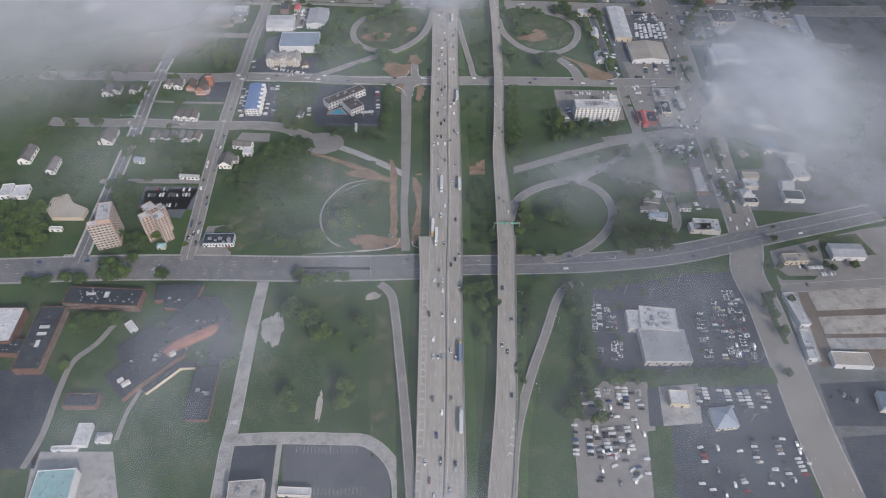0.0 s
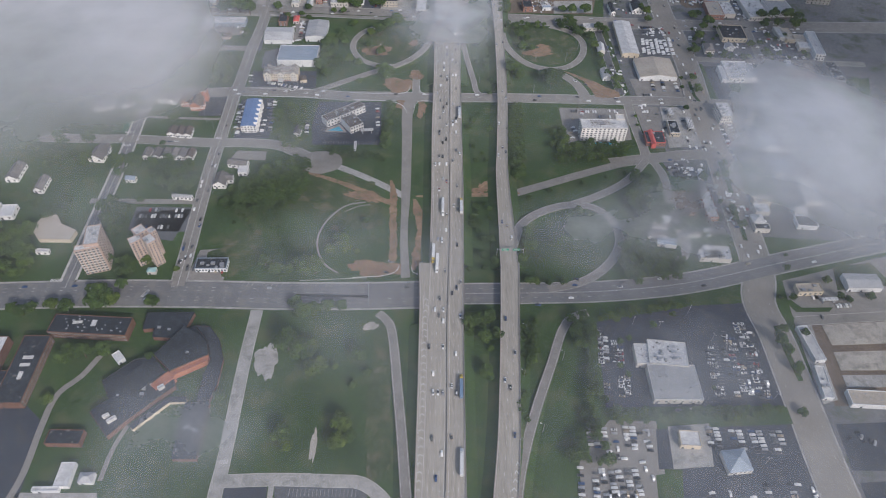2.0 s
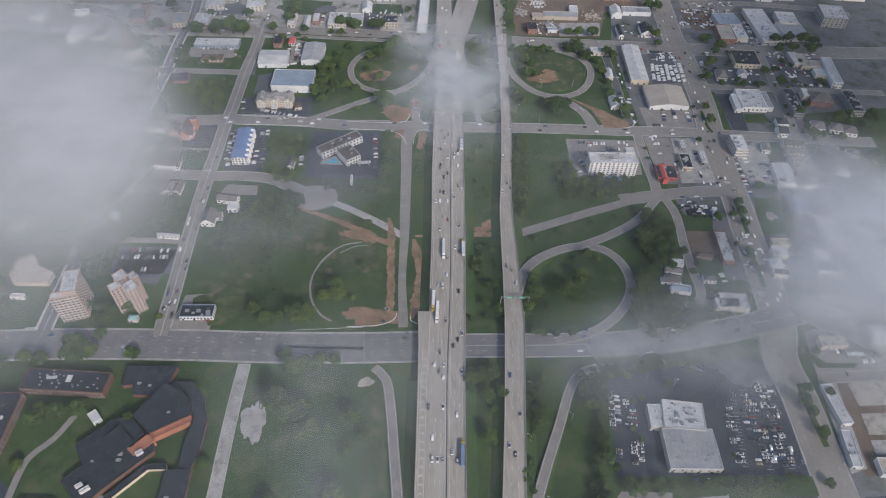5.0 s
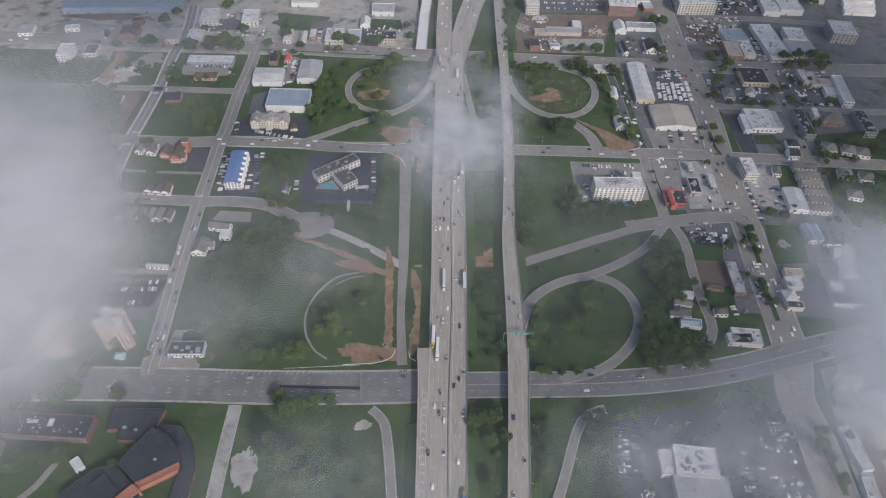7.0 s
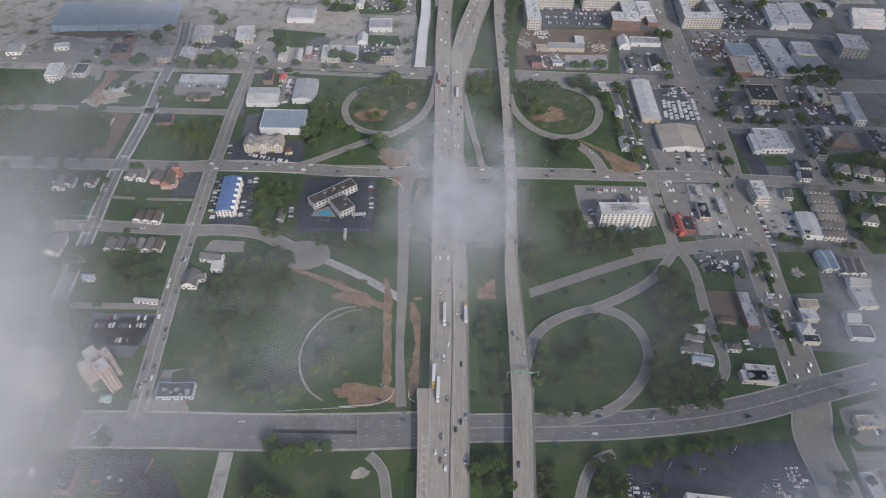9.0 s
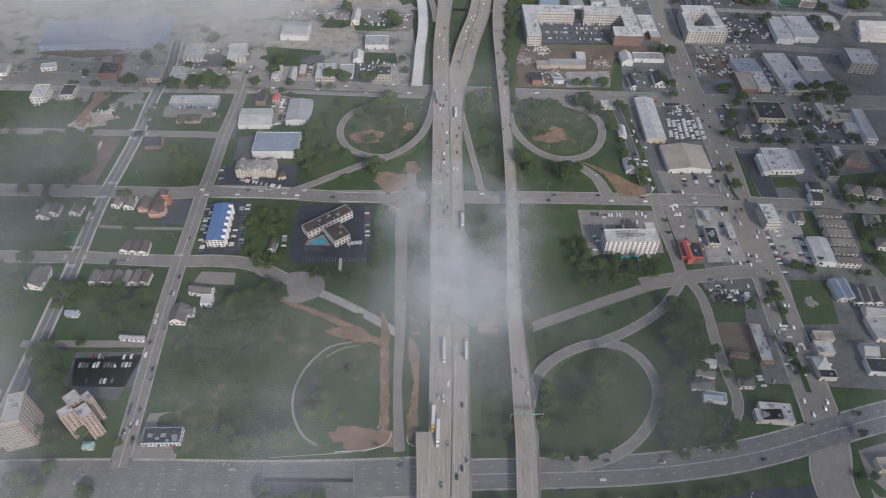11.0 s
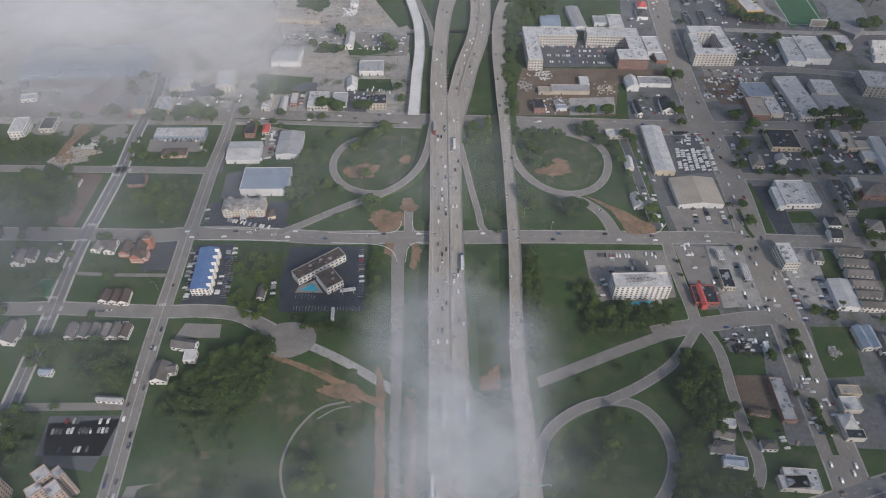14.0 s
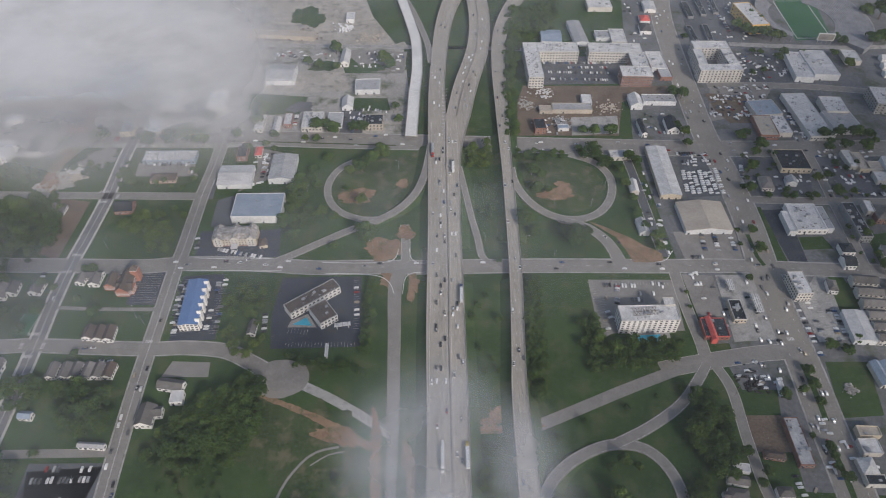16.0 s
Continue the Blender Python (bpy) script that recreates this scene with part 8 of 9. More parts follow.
stalls("stall_line", 264.8, 368.4, 267.2, 294.8, lot_store)
stalls("stall_line", 240.1, 352.8, 232.6, 297.8, lot_store)
car_row(140.1, 273.3, 139.9, 259.8, 0.85, 0.0)
car_row(149.4, 274.8, 148.3, 257.3, 0.85, 0.0)
car_row(154.4, 274.7, 153.1, 254.8, 0.85, 0.0)
car_row(164.7, 272.1, 164.2, 253.3, 0.85, 0.0)
car_row(121.3, 273.5, 121, 257.6, 0.82, 0.0)
car_row(110.4, 245.6, 107.8, 217, 0.82, 0.0)
car_row(120.5, 238.5, 118.5, 216, 0.82, 0.0)
car_row(132.1, 236.1, 132.2, 213.7, 0.82, 0.0)
car_row(137.7, 236, 137.6, 213.6, 0.82, 0.0)
car_row(149.3, 240.6, 150.2, 220.1, 0.82, 0.0)
car_row(143.7, 240.6, 143.9, 215.7, 0.82, 0.0)
car_row(133.9, 211.5, 135.1, 207.2, 0.82, 0.0)
car_row(146.3, 207.1, 151.9, 198.5, 0.82, 0.0)
car_row(212.6, 274.2, 210.9, 256.7, 0.82, 0.0)
car_row(229.5, 271.5, 228.6, 256.5, 0.82, 0.0)
car_row(244.4, 271.4, 244.7, 253.9, 0.82, 0.0)
car_row(260.2, 271.2, 259.7, 253.8, 0.82, 0.0)
car_row(201, 224, 203, 212.9, 0.82, 0.0)
car_row(242.2, 230.4, 240.4, 206, 0.82, 0.0)
car_row(259.4, 230.2, 260.1, 197.3, 0.82, 0.0)
car_row(270.6, 214.4, 272.9, 193, 0.82, 0.0)
car_row(224.6, 201.9, 227.4, 185.4, 0.82, 0.0)
car_row(313.3, 273.3, 318.2, 263.1, 0.5, 0.0)
car_row(325.9, 270.6, 328.4, 260.5, 0.5, 0.0)
car_row(326, 265.6, 336.9, 259.5, 0.5, 0.0)
stalls("stall_line", 120, 240.8, 119.8, 213.8, lot_row)
stalls("stall_line", 134.7, 238.4, 134.7, 211.5, lot_row)
stalls("stall_line", 148.5, 242.9, 150.9, 213.5, lot_row)
stalls("stall_line", 242.2, 271.4, 245.7, 251.5, lot_east)
stalls("stall_line", 259.3, 271.2, 260.6, 251.4, lot_east)
stalls("stall_line", -97.9, 224, -50.1, 223.5, lot_south)
stalls("stall_line", -89.9, 193, -48.1, 192.6, lot_south)
car_row(-219.4, 684.8, -215.9, 636.5, 0.6, 0.0)
car_row(-185.6, 684.2, -186.3, 626.9, 0.6, 0.0)
stalls("stall_line", -183.5, 684.1, -180.9, 623.8, lot_blue)
stalls("stall_line", -116.1, 613.7, -55.9, 611.9, lot_motel)
stalls("stall_line", -115.6, 627.8, -98.6, 626.3, lot_motel)
car_row(-137.9, 647.3, -136, 625.8, 0.82, 0.0)
stalls("stall_line", -252.7, 695.1, -251.7, 661, lot_church)
stalls("stall_line", -241.9, 694.9, -240.3, 660.8, lot_church)
car_row(-218.5, 744.5, -214.1, 720.2, 0.3, 0.0)
car_row(-183.7, 719.6, -148.8, 717.5, 0.3, 0.0)
car_row(-172.6, 869.7, -169.9, 821.9, 0.6, 0.0)
car_row(-280.3, 506.3, -237.6, 505.4, 0.55, 0.0)
car_row(-279.3, 498.6, -239.1, 497.7, 0.55, 0.0)
car_row(-281.9, 497.1, -239.3, 497.8, 0.5, 0.0)
car_row(-274.8, 482.4, -246, 482.9, 0.5, 0.0)
car_row(-220.5, 430.7, -185.1, 426.8, 0.5, 0.0)
car_row(160.3, 674.1, 221.8, 670.9, 0.4, 0.0)
car_row(162.4, 658.7, 202.5, 655.3, 0.4, 0.0)
car_row(160.3, 647.7, 164.6, 631.9, 0.4, 0.0)
car_row(363.3, 650.2, 361.5, 609.8, 0.4, 0.0)
car_row(342.8, 653.9, 342.2, 616.1, 0.4, 0.0)
stalls("stall_line", 350.4, 653.7, 349.4, 610, lot_flats)
car_row(272.8, 737.9, 270.4, 714.9, 0.8, 0.0)
car_row(285.1, 737.7, 283.4, 714.6, 0.8, 0.0)
car_row(300.5, 733.5, 299.8, 714.3, 0.8, 0.0)
car_row(254.1, 707.7, 266.5, 707.5, 0.8, 0.0)

car_row(148, 357, 145.4, 331, 0.8, 0.0)
car_row(245.5, 357, 243.8, 299, 0.5, 0.0)
car_row(126, 273.5, 125.4, 256, 0.8, 0.0)
car_row(132.5, 274, 131.8, 256, 0.85, 0.0)
car_row(126, 238, 125.6, 214, 0.8, 0.0)
car_row(218, 273.5, 217.4, 256.5, 0.85, 0.0)
car_row(235, 271.5, 234.4, 254.5, 0.85, 0.0)
car_row(250, 271.5, 250.2, 254, 0.85, 0.0)
car_row(265.5, 271, 265.2, 252, 0.8, 0.0)
car_row(178, 288.5, 214, 287.6, 0.35, 90.0)

for x0, y0, x1, y1, lot in ((-214.5, 688, -212.5, 624, lot_blue), (-180, 690, -177.5, 626, lot_blue), (-61, 684, -58, 626, lot_motel), (-258.5, 695, -257.5, 662, lot_church),
                            (-246.8, 695, -246, 661, lot_church), (341.5, 652, 341, 612, lot_flats), (362.5, 650, 361, 608, lot_flats), (152.5, 678, 156, 640, lot_hotel)):
    stalls("stall_line", x0, y0, x1, y1, lot)
for x0, y0, x1, y1 in ((-214.5, 686, -212.5, 626), (-180, 688, -177.5, 628), (-61, 682, -58, 640)):
    car_row(x0, y0, x1, y1, 0.45, 0.0)

# white vans in the yard
car_row(282.4, 839.7, 276.6, 797.2, 0.86, 18.0, white=True, pitch=3.1)
car_row(287.4, 836.7, 282.9, 797.1, 0.86, 18.0, white=True, pitch=3.1)
car_row(292.4, 833.8, 289.2, 797, 0.86, 18.0, white=True, pitch=3.1)
car_row(299.9, 839.4, 295.5, 796.9, 0.86, 18.0, white=True, pitch=3.1)
car_row(304.8, 836.5, 301.8, 796.8, 0.86, 18.0, white=True, pitch=3.1)
car_row(309.7, 833.5, 308.1, 796.7, 0.86, 18.0, white=True, pitch=3.1)
car_row(317.3, 839.1, 314.4, 796.6, 0.86, 18.0, white=True, pitch=3.1)

# cars further off
car_row(158.3, 1057.8, 247.4, 1056.7, 0.7, 0.0, far=True)
car_row(159.1, 1035.8, 246.1, 1032, 0.7, 0.0, far=True)
car_row(160.5, 1019.7, 239.2, 1016.1, 0.7, 0.0, far=True)
car_row(186.2, 1046.3, 241.5, 1045.6, 0.7, 0.0, far=True)
car_row(367.1, 996.2, 434.8, 995.3, 0.65, 0.0, far=True)
car_row(363.7, 978.6, 420.4, 975.4, 0.65, 0.0, far=True)
car_row(412.4, 1057.5, 430.2, 1022.8, 0.65, 0.0, far=True)
car_row(426.1, 1064.4, 449.8, 1036.1, 0.65, 0.0, far=True)
car_row(342.9, 940.5, 392.7, 936.3, 0.65, 0.0, far=True)
car_row(432.8, 1181.3, 430.8, 1132.1, 0.8, 0.0, far=True)
car_row(426.9, 1216.3, 431.6, 1164.5, 0.8, 0.0, far=True)
car_row(281.9, 865.4, 304.1, 865.1, 0.7, 0.0, far=True)
car_row(284.7, 852.4, 302.6, 849.1, 0.7, 0.0, far=True)
car_row(348.7, 846.4, 339, 808.8, 0.7, 0.0, far=True)
car_row(442.4, 859.9, 459.3, 854.6, 0.7, 0.0, far=True)
car_row(458, 823.5, 493.4, 820.1, 0.7, 0.0, far=True)
car_row(456.3, 793.2, 485.8, 794.5, 0.7, 0.0, far=True)
car_row(439, 941.4, 432.3, 902, 0.7, 0.0, far=True)
car_row(425.9, 835.4, 430.2, 816.4, 0.7, 0.0, far=True)
car_row(-88.7, 954.9, -48.2, 953.1, 0.6, 0.0, far=True)
car_row(-84.3, 939.8, -70.7, 935.1, 0.6, 0.0, far=True)
car_row(-79.3, 1084.9, -34.3, 1080.1, 0.6, 0.0, far=True)
car_row(-198.3, 1082, -160.4, 1075.9, 0.6, 0.0, far=True)
car_row(-147.7, 944.2, -147.5, 916.2, 0.6, 0.0, far=True)
car_row(-168.7, 864.6, -170.3, 835.7, 0.6, 0.0, far=True)
car_row(400.9, 959.8, 368.6, 925.2, 0.6, 0.0, far=True)
car_row(274.9, 481.9, 285.6, 473.3, 0.6, 0.0, far=True)
car_row(268.1, 490.5, 269.5, 473.7, 0.6, 0.0, far=True)
car_row(268.3, 580.4, 270.9, 561.6, 0.6, 0.0, far=True)
scatter([(285.1, 865.4), (317.3, 866.9), (318.2, 845), (282, 842.6)], 24, 1)
scatter([(419.5, 1078.9), (492.1, 1078), (467.8, 1015.7), (396.7, 1010)], 67, 2)
scatter([(362.3, 1004), (444.8, 1002.9), (392.7, 936.3), (342.8, 929)], 90, 3)
scatter([(355.4, 866.3), (425.9, 835.4), (408.7, 794.1), (337.4, 795.3)], 33, 4)
scatter([(440.3, 870.1), (517.2, 868.9), (482.8, 788.4), (424.6, 789.4)], 51, 5)
scatter([(434.4, 947.4), (448.1, 947.2), (446.7, 885.7), (427.3, 886)], 36, 6)
scatter([(228.3, 838.7), (246.8, 838.4), (235.9, 704.4), (225.6, 750.7)], 27, 7)
scatter([(245.3, 689.8), (282.7, 682.1), (264.7, 611.8), (248.4, 606.2)], 18, 8)
scatter([(288, 682), (324.7, 681.3), (310.8, 604.9), (277.1, 605.6)], 18, 9)
scatter([(257.1, 588.9), (299.4, 588), (284.5, 561.3), (252.7, 562)], 21, 10)
scatter([(297, 535.8), (345.4, 534.7), (331.2, 480.6), (295.3, 481.4)], 33, 11)
scatter([(-95.9, 960.9), (-38.3, 960), (-36.7, 903.7), (-91.5, 904.6)], 30, 12)
scatter([(-102.4, 1092.5), (-23.1, 1084.3), (-26, 1035.5), (-91.4, 1043.1)], 24, 13)
scatter([(-200.1, 1093.7), (-109.3, 1085.3), (-114.9, 1064), (-196.8, 1072.1)], 21, 14)
scatter([(-186.7, 880), (-154.7, 874.4), (-164.4, 817.2), (-182.1, 817.5)], 18, 15)
scatter([(-319.6, 991.7), (-229.4, 994.1), (-217.1, 923.2), (-295.5, 921.3)], 45, 16)
scatter([(391.5, 1225.6), (479.5, 1233.9), (447.6, 1116.2), (373.1, 1117)], 30, 17)
scatter([(300.3, 1235.5), (351.4, 1235.1), (337.9, 1117.5), (279.8, 1102.9)], 21, 18)
scatter([(128.9, 934.4), (169, 933.8), (164.2, 902.8), (125.2, 903.4)], 15, 19)
scatter([(258.8, 944), (321.5, 949), (313.7, 898.4), (248.5, 899.4)], 21, 20)
scatter([(253.5, 355.8), (275.5, 362), (271.4, 297.4), (245.3, 296.6)], 24, 21)
scatter([(191.3, 224.1), (281.7, 232.3), (275.7, 184.8), (183.2, 185.9)], 27, 22)
scatter([(134.1, 272.4), (170.1, 272), (157, 194.3), (112.5, 194.8)], 39, 23)
area("parking_lot", "grey car park before the shop row", [(-307.5, 857.9), (-247.4, 857.2), (-238.7, 834.4), (-305.4, 835.3)], "old_asphalt", 0.06, "paving")
area("parking_lot", "grey car park in front of the white warehouses", [(-226.5, 825.6), (-216.3, 825.5), (-215.4, 797.8), (-224.8, 797.9)], "asphalt", 0.06, "paving")
car_row(-302.4, 854.9, -251.1, 854.2, 0.6, 0.0)
car_row(-257.3, 841.4, -245.1, 841.3, 0.6, 0.0)
car_row(-198.5, 726.5, -151.9, 714.3, 0.6, 0.0)
car_row(-383, 676.8, -387, 688.8, 0.4, 0.0)
car_row(-346.5, 688.1, -348.4, 698.9, 0.4, 0.0)
car_row(176.8, 673.8, 172, 650.7, 0.6, 0.0)
car_row(194.1, 663.4, 212, 663, 0.6, 0.0)
car_row(158.5, 638.3, 158.8, 619.9, 0.6, 0.0)
car_row(202.1, 675.4, 222.5, 673.6, 0.6, 0.0)
car_row(331.6, 642.3, 331.5, 592.1, 0.45, 0.0)
car_row(358.3, 641.8, 353.5, 597.6, 0.45, 0.0)
stalls("stall_line", -217.4, 748.3, -216.4, 719.1, lot_beige)
stalls("stall_line", -205.1, 716.6, -152.1, 715.8, lot_beige)
stalls("stall_line", 173.9, 677.3, 225.5, 674.9, lot_hotel)
stalls("stall_line", 159.7, 657.4, 157.3, 619.9, lot_hotel)
for x, y, wide in [(-319, 832.1, 8.4), (-312.6, 836.8, 9.7), (-305.4, 822.5, 8.3), (-293.4, 817.6, 8.3), (-278.6, 822.1, 7.2), (-270.1, 823.9, 7.2), (-249.5, 812.4, 7.1), (-248.9, 781, 8), (-236.2, 768, 8), (-296.2, 790.5, 5.8), (-338.3, 851.8, 7.3)]:
    tree(x, y, wide, 'small round tree by the shop row')
for x, y, wide in [(-372.9, 796, 10.5), (-362.4, 782.7, 9.2), (-365.6, 768.2, 13.5), (-414.8, 779.1, 17), (-402.3, 783.3, 19.4), (-385.9, 770.2, 16.9), (-383.1, 741.5, 18.6), (-400.5, 737.8, 16.3), (-370, 721.9, 10.7), (-341.5, 681.3, 10.3), (-330, 677.6, 8.2), (-376.3, 685.4, 9.3), (-302.1, 698.5, 10.5), (-304.8, 663.6, 7), (-285.4, 650, 12.9), (-332.6, 650.8, 14.9), (-349.9, 651.1, 11.9), (-308.9, 698.6, 8.4), (-287.8, 606.7, 7.5)]:
    tree(x, y, wide, 'leafy garden tree among the houses')
blot("cleared_lot", "reddish bare soil on a cleared lot", -389, 876, 9, 11, 0, "clay", 0.09, 393, 0.25)
block("house", "grey-roofed house with white gables", -375, 673.4, 11.4, 15.8, -0.6, 4.5, "gable_y", "white_wall", "shingle", floors=1, bays=2, sides='se')
block("house", "blue-grey roofed house under trees", -369.4, 781.2, 7.2, 12.1, -3.3, 4.5, "gable_y", "white_wall", "shingle", floors=1, bays=2, sides='se')
block("house", "blue-grey roofed house under trees", -360.8, 781.1, 6, 12, -3.8, 4.5, "gable_y", "white_wall", "shingle", floors=1, bays=2, sides='se')
block("house", "brown-roofed long house by the street", -343.8, 591.6, 7, 18.6, 6.3, 4.5, "gable_y", "white_wall", "shingle", floors=1, bays=2, sides='se')
block("house", "white house with a grey gable", -296.6, 686.4, 9.5, 12.8, -0.5, 4.5, "gable_y", "white_wall", "shingle", floors=1, bays=2, sides='se')
block("shop", "white three-storey block beside the woods", -453.5, 871, 16, 27, 5.6, 10.5, "flat", "white_wall", "white_roof", floors=3, bays=4, sides='se')
area("parking_lot", "grey concrete lot beside the white block", [(-446, 868), (-401, 864.5), (-402.6, 891), (-444, 893)], "old_asphalt", 0.045, "paving")
block("shop", "low shop with a dark blue roof", -426.5, 881.5, 15.5, 22, 2, 5.5, "flat", "pale_wall", "dark_roof", floors=1, bays=3, sides='se')
area("parking_lot", "worn grey lot behind the street", [(-459, 924), (-408, 920), (-414, 952), (-464, 953)], "old_asphalt", 0.045, "paving")
block("shop", "small white-roofed shop on the lot", -471, 936, 17, 11, 14, 4.5, "flat", "white_wall", "white_roof", floors=1, bays=3, sides='se')
block("shop", "small brick annexe with a dark roof", -391, 956, 14, 10, 2, 6, "flat", "brick", "dark_roof", floors=1, bays=3, sides='se')
for x, y, turn in [(-440, 930, 8), (-430, 930, 95), (-422, 941, 92), (-447, 944, 90), (-371, 926, 88), (-363, 938, 5), (-358, 915, 90), (-409, 871, 3), (-438, 885, 92)]:
    park(x, y, turn, 0.05)
block("shop", "tan flat-roofed shop in the roadside yards", 339.6, 406.4, 22.5, 9.7, 1.7, 5, "flat", "beige_wall", "tan_roof", units=3, floors=1, bays=5, sides='se')
canopy("canopy", "long white filling-station canopy by the yards", 353.8, 394.5, 14.1, 3.1, 2, 5)
area("lawn", "green kerbed verge round the roadside yard", [(315.7, 395.3), (321.2, 383.4), (350.7, 383.7), (356.1, 388.5), (327.9, 388.2), (321.3, 397.2)], "grass", 0.09, "lawn")
street("street_yards", "grey side street beside the yards", [(317.4, 373.4), (354.9, 376.1), (405.2, 379.6), (455.8, 382.4)], "old_asphalt", 9, lift=0.11)
area("lawn", "grass island at the mouth of the side street", [(307.4, 379.1), (314.3, 382.1), (318.5, 376.3), (309, 372.8)], "grass", 0.09, "lawn")
area("lawn", "weedy green yard behind the shops", [(374.7, 436), (413.5, 441.2), (421.6, 413.9), (368.3, 408.2)], "meadow", 0.08, "lawn")
block("warehouse", "pale warehouse in the roadside yards", 391, 414.2, 30.8, 16.1, -1.4, 6, "gable_x", "metal_wall", "grey_roof", doors=3)
car_row(334.5, 399.1, 349.8, 399.9, 0.5, 0.0)
car_row(355.6, 389.7, 376, 391.1, 0.5, 0.0)
car_row(337, 377.7, 353.4, 378.4, 0.5, 0.0)
for x, y, wide in [(322.5, 397.6, 7), (312.6, 397.5, 5.9), (364.9, 398.1, 7), (371.1, 395.1, 7.9), (360, 416.7, 8.2), (392.4, 398.4, 9)]:
    tree(x, y, wide, 'small tree in the roadside yards')

# vehicles under way on the highway and the streets
for line, lane_offsets, step, up in ((middle, (-3.8, -7.5, -11.2, -15.0, 3.2, 6.9, 10.6), 70.0, 0.02), (right_line, (-4.0, 0.3, 4.0), 95.0, 0.02)):
    rng = random.Random(7)
    run = np.r_[0, np.cumsum(np.linalg.norm(np.diff(line[:, :2], axis=0), axis=1))]
    side = sideways(line)
    for k in lane_offsets:
        d = rng.uniform(10, 80)
        while d < run[-1] - 30:
            i = int(np.searchsorted(run, d))
            at = line[i, :2] + side[i] * k
            go = math.degrees(math.atan2(-(line[i, 0] - line[i - 1, 0]), line[i, 1] - line[i - 1, 1])) + (180 if k < 0 and line is middle else 0)
            if line is middle and rng.random() < 0.16 and k not in (-3.8, 3.2):
                copy_thing(LORRY, pose(*at, line[i, 2] + up, 0, 0, go))
                d += 25
            else:
                park(*at, go, line[i, 2] + up, seed=int(d))
            d += rng.uniform(0.5, 1.9) * step


def traffic(pts, offsets, step, z, seed):
    """Cars under way, far below: pts along a street, offsets of its lanes."""
    rng, line = random.Random(seed), smooth_line([(x, y, 0.0) for x, y in pts])
    run = np.r_[0, np.cumsum(np.linalg.norm(np.diff(line[:, :2], axis=0), axis=1))]
    side = sideways(line)
    for k in offsets:
        d = rng.uniform(5, step)
        while d < run[-1] - 8:
            i = int(np.searchsorted(run, d))
            at = line[i, :2] + side[i] * k
            plain_car(at[0], at[1], math.degrees(math.atan2(line[i, 1] - line[i - 1, 1], line[i, 0] - line[i - 1, 0])) - 90 + (180 if k < 0 else 0), z, rng.random() < 0.2)
            d += rng.uniform(0.35, 1.9) * step


traffic([(21.5, 600), (24.8, 747), (25.7, 833), (27.6, 920)], (-3.8, -7.5, -11.2, 3.2, 6.9), 42, 6.03, 1)
traffic([(8.4, 140), (13.1, 244), (15.7, 368), (20.6, 503), (21.5, 600)], (-3.8, -7.5, -11.2, 6.9), 75, 6.03, 2)
traffic([(42, 935), (54.4, 998.6), (71.9, 1072.6), (80.7, 1140.6), (81.8, 1216)], (-8, -4.5, 4, 8), 34, 6.05, 3)
traffic([(17.4, 935), (18.2, 986), (22.7, 1066), (30.4, 1149), (45, 1225)], (-3, 3), 60, 6.07, 4)
traffic([(375, 1312), (349.2, 1199.4), (337.8, 1102.2), (330, 991.6), (325.1, 903.6), (327.3, 832.3), (325.7, 761.2), (319.3, 695.6), (315, 635.1), (310, 533.1), (304.3, 436.5)], (-9, -5.5, 5.5, 9), 60, 0.12, 5)
traffic([(-576, 917.3), (-331.5, 907.2), (-93.9, 895.1), (97.4, 884.8), (275.1, 875.8), (523.9, 871.9)], (-9, -5, 5, 9), 80, 0.12, 6)
traffic([(-261.7, 705.1), (-157.5, 706), (-57.2, 700.6), (69.4, 699.6), (228.5, 696.6), (344.6, 691.5)], (-4, 4), 75, 0.14, 7)
traffic([(-432, 397.3), (-293, 402), (-130.4, 399.9), (-0.6, 402.1), (147.7, 405.6), (253.1, 420.2), (375.4, 452.5)], (-8, 6.5), 90, 0.15, 8)
traffic([(-223.4, 420), (-224.4, 455), (-227.2, 520), (-228.9, 572.3), (-229.3, 616)], (-4.2, 4.4), 26, 0.12, 9)
for x, y, turn in [(-184.4, 709.4, 90), (-170.9, 707.7, 90), (-163.5, 710.5, 90), (-146.8, 704.4, 90), (-54.6, 701.2, 90), (221, 698.9, 90), (274.4, 697.9, 90), (314, 695.7, 90), (-220.2, 705.8, 80), (-81.2, 895.9, 90), (-113.4, 898.5, 90), (174.1, 883.6, 90), (129.6, 886.4, -90), (330, 837, 15), (326.4, 820, 15)] + [(358.3, 856.2, 15), (330, 966.8, 15), (331.7, 925.7, 15), (298.2, 507.5, 12), (315.7, 599, 8), (-226.7, 641, -8), (-227.6, 573.2, -8), (-231.1, 519.3, 172), (-327.8, 667, 8), (-264, 599.7, 90), (-257.1, 599.6, 90), (-282.1, 612.5, 90), (-275.3, 612.9, 90), (189.7, 727.7, 30), (177.4, 735.7, 35)]:
    park(x, y, turn, 0.12)
for x, y, turn in [(-39.2, 426.9, 60), (-36.3, 439.8, 60), (-18.9, 414.6, 90), (95.2, 390.2, -90), (-220.4, 484.9, 172), (-221.2, 457, 172), (-223.8, 443.6, 172), (-226.6, 439, 172), (133.2, 419.7, 60), (171.4, 410.9, -90)]:
    park(x, y, turn, 0.12)
tagged(SPARE.done("parked_cars", "joined_car_paint"), "many parked cars of mixed colours on distant lots", "parked cars", kind="stuff")
tagged(SPARE_WHITE.done("parked_vans", "joined_van_paint"), "close rows of white vans in the yard", "parked vans", kind="stuff")

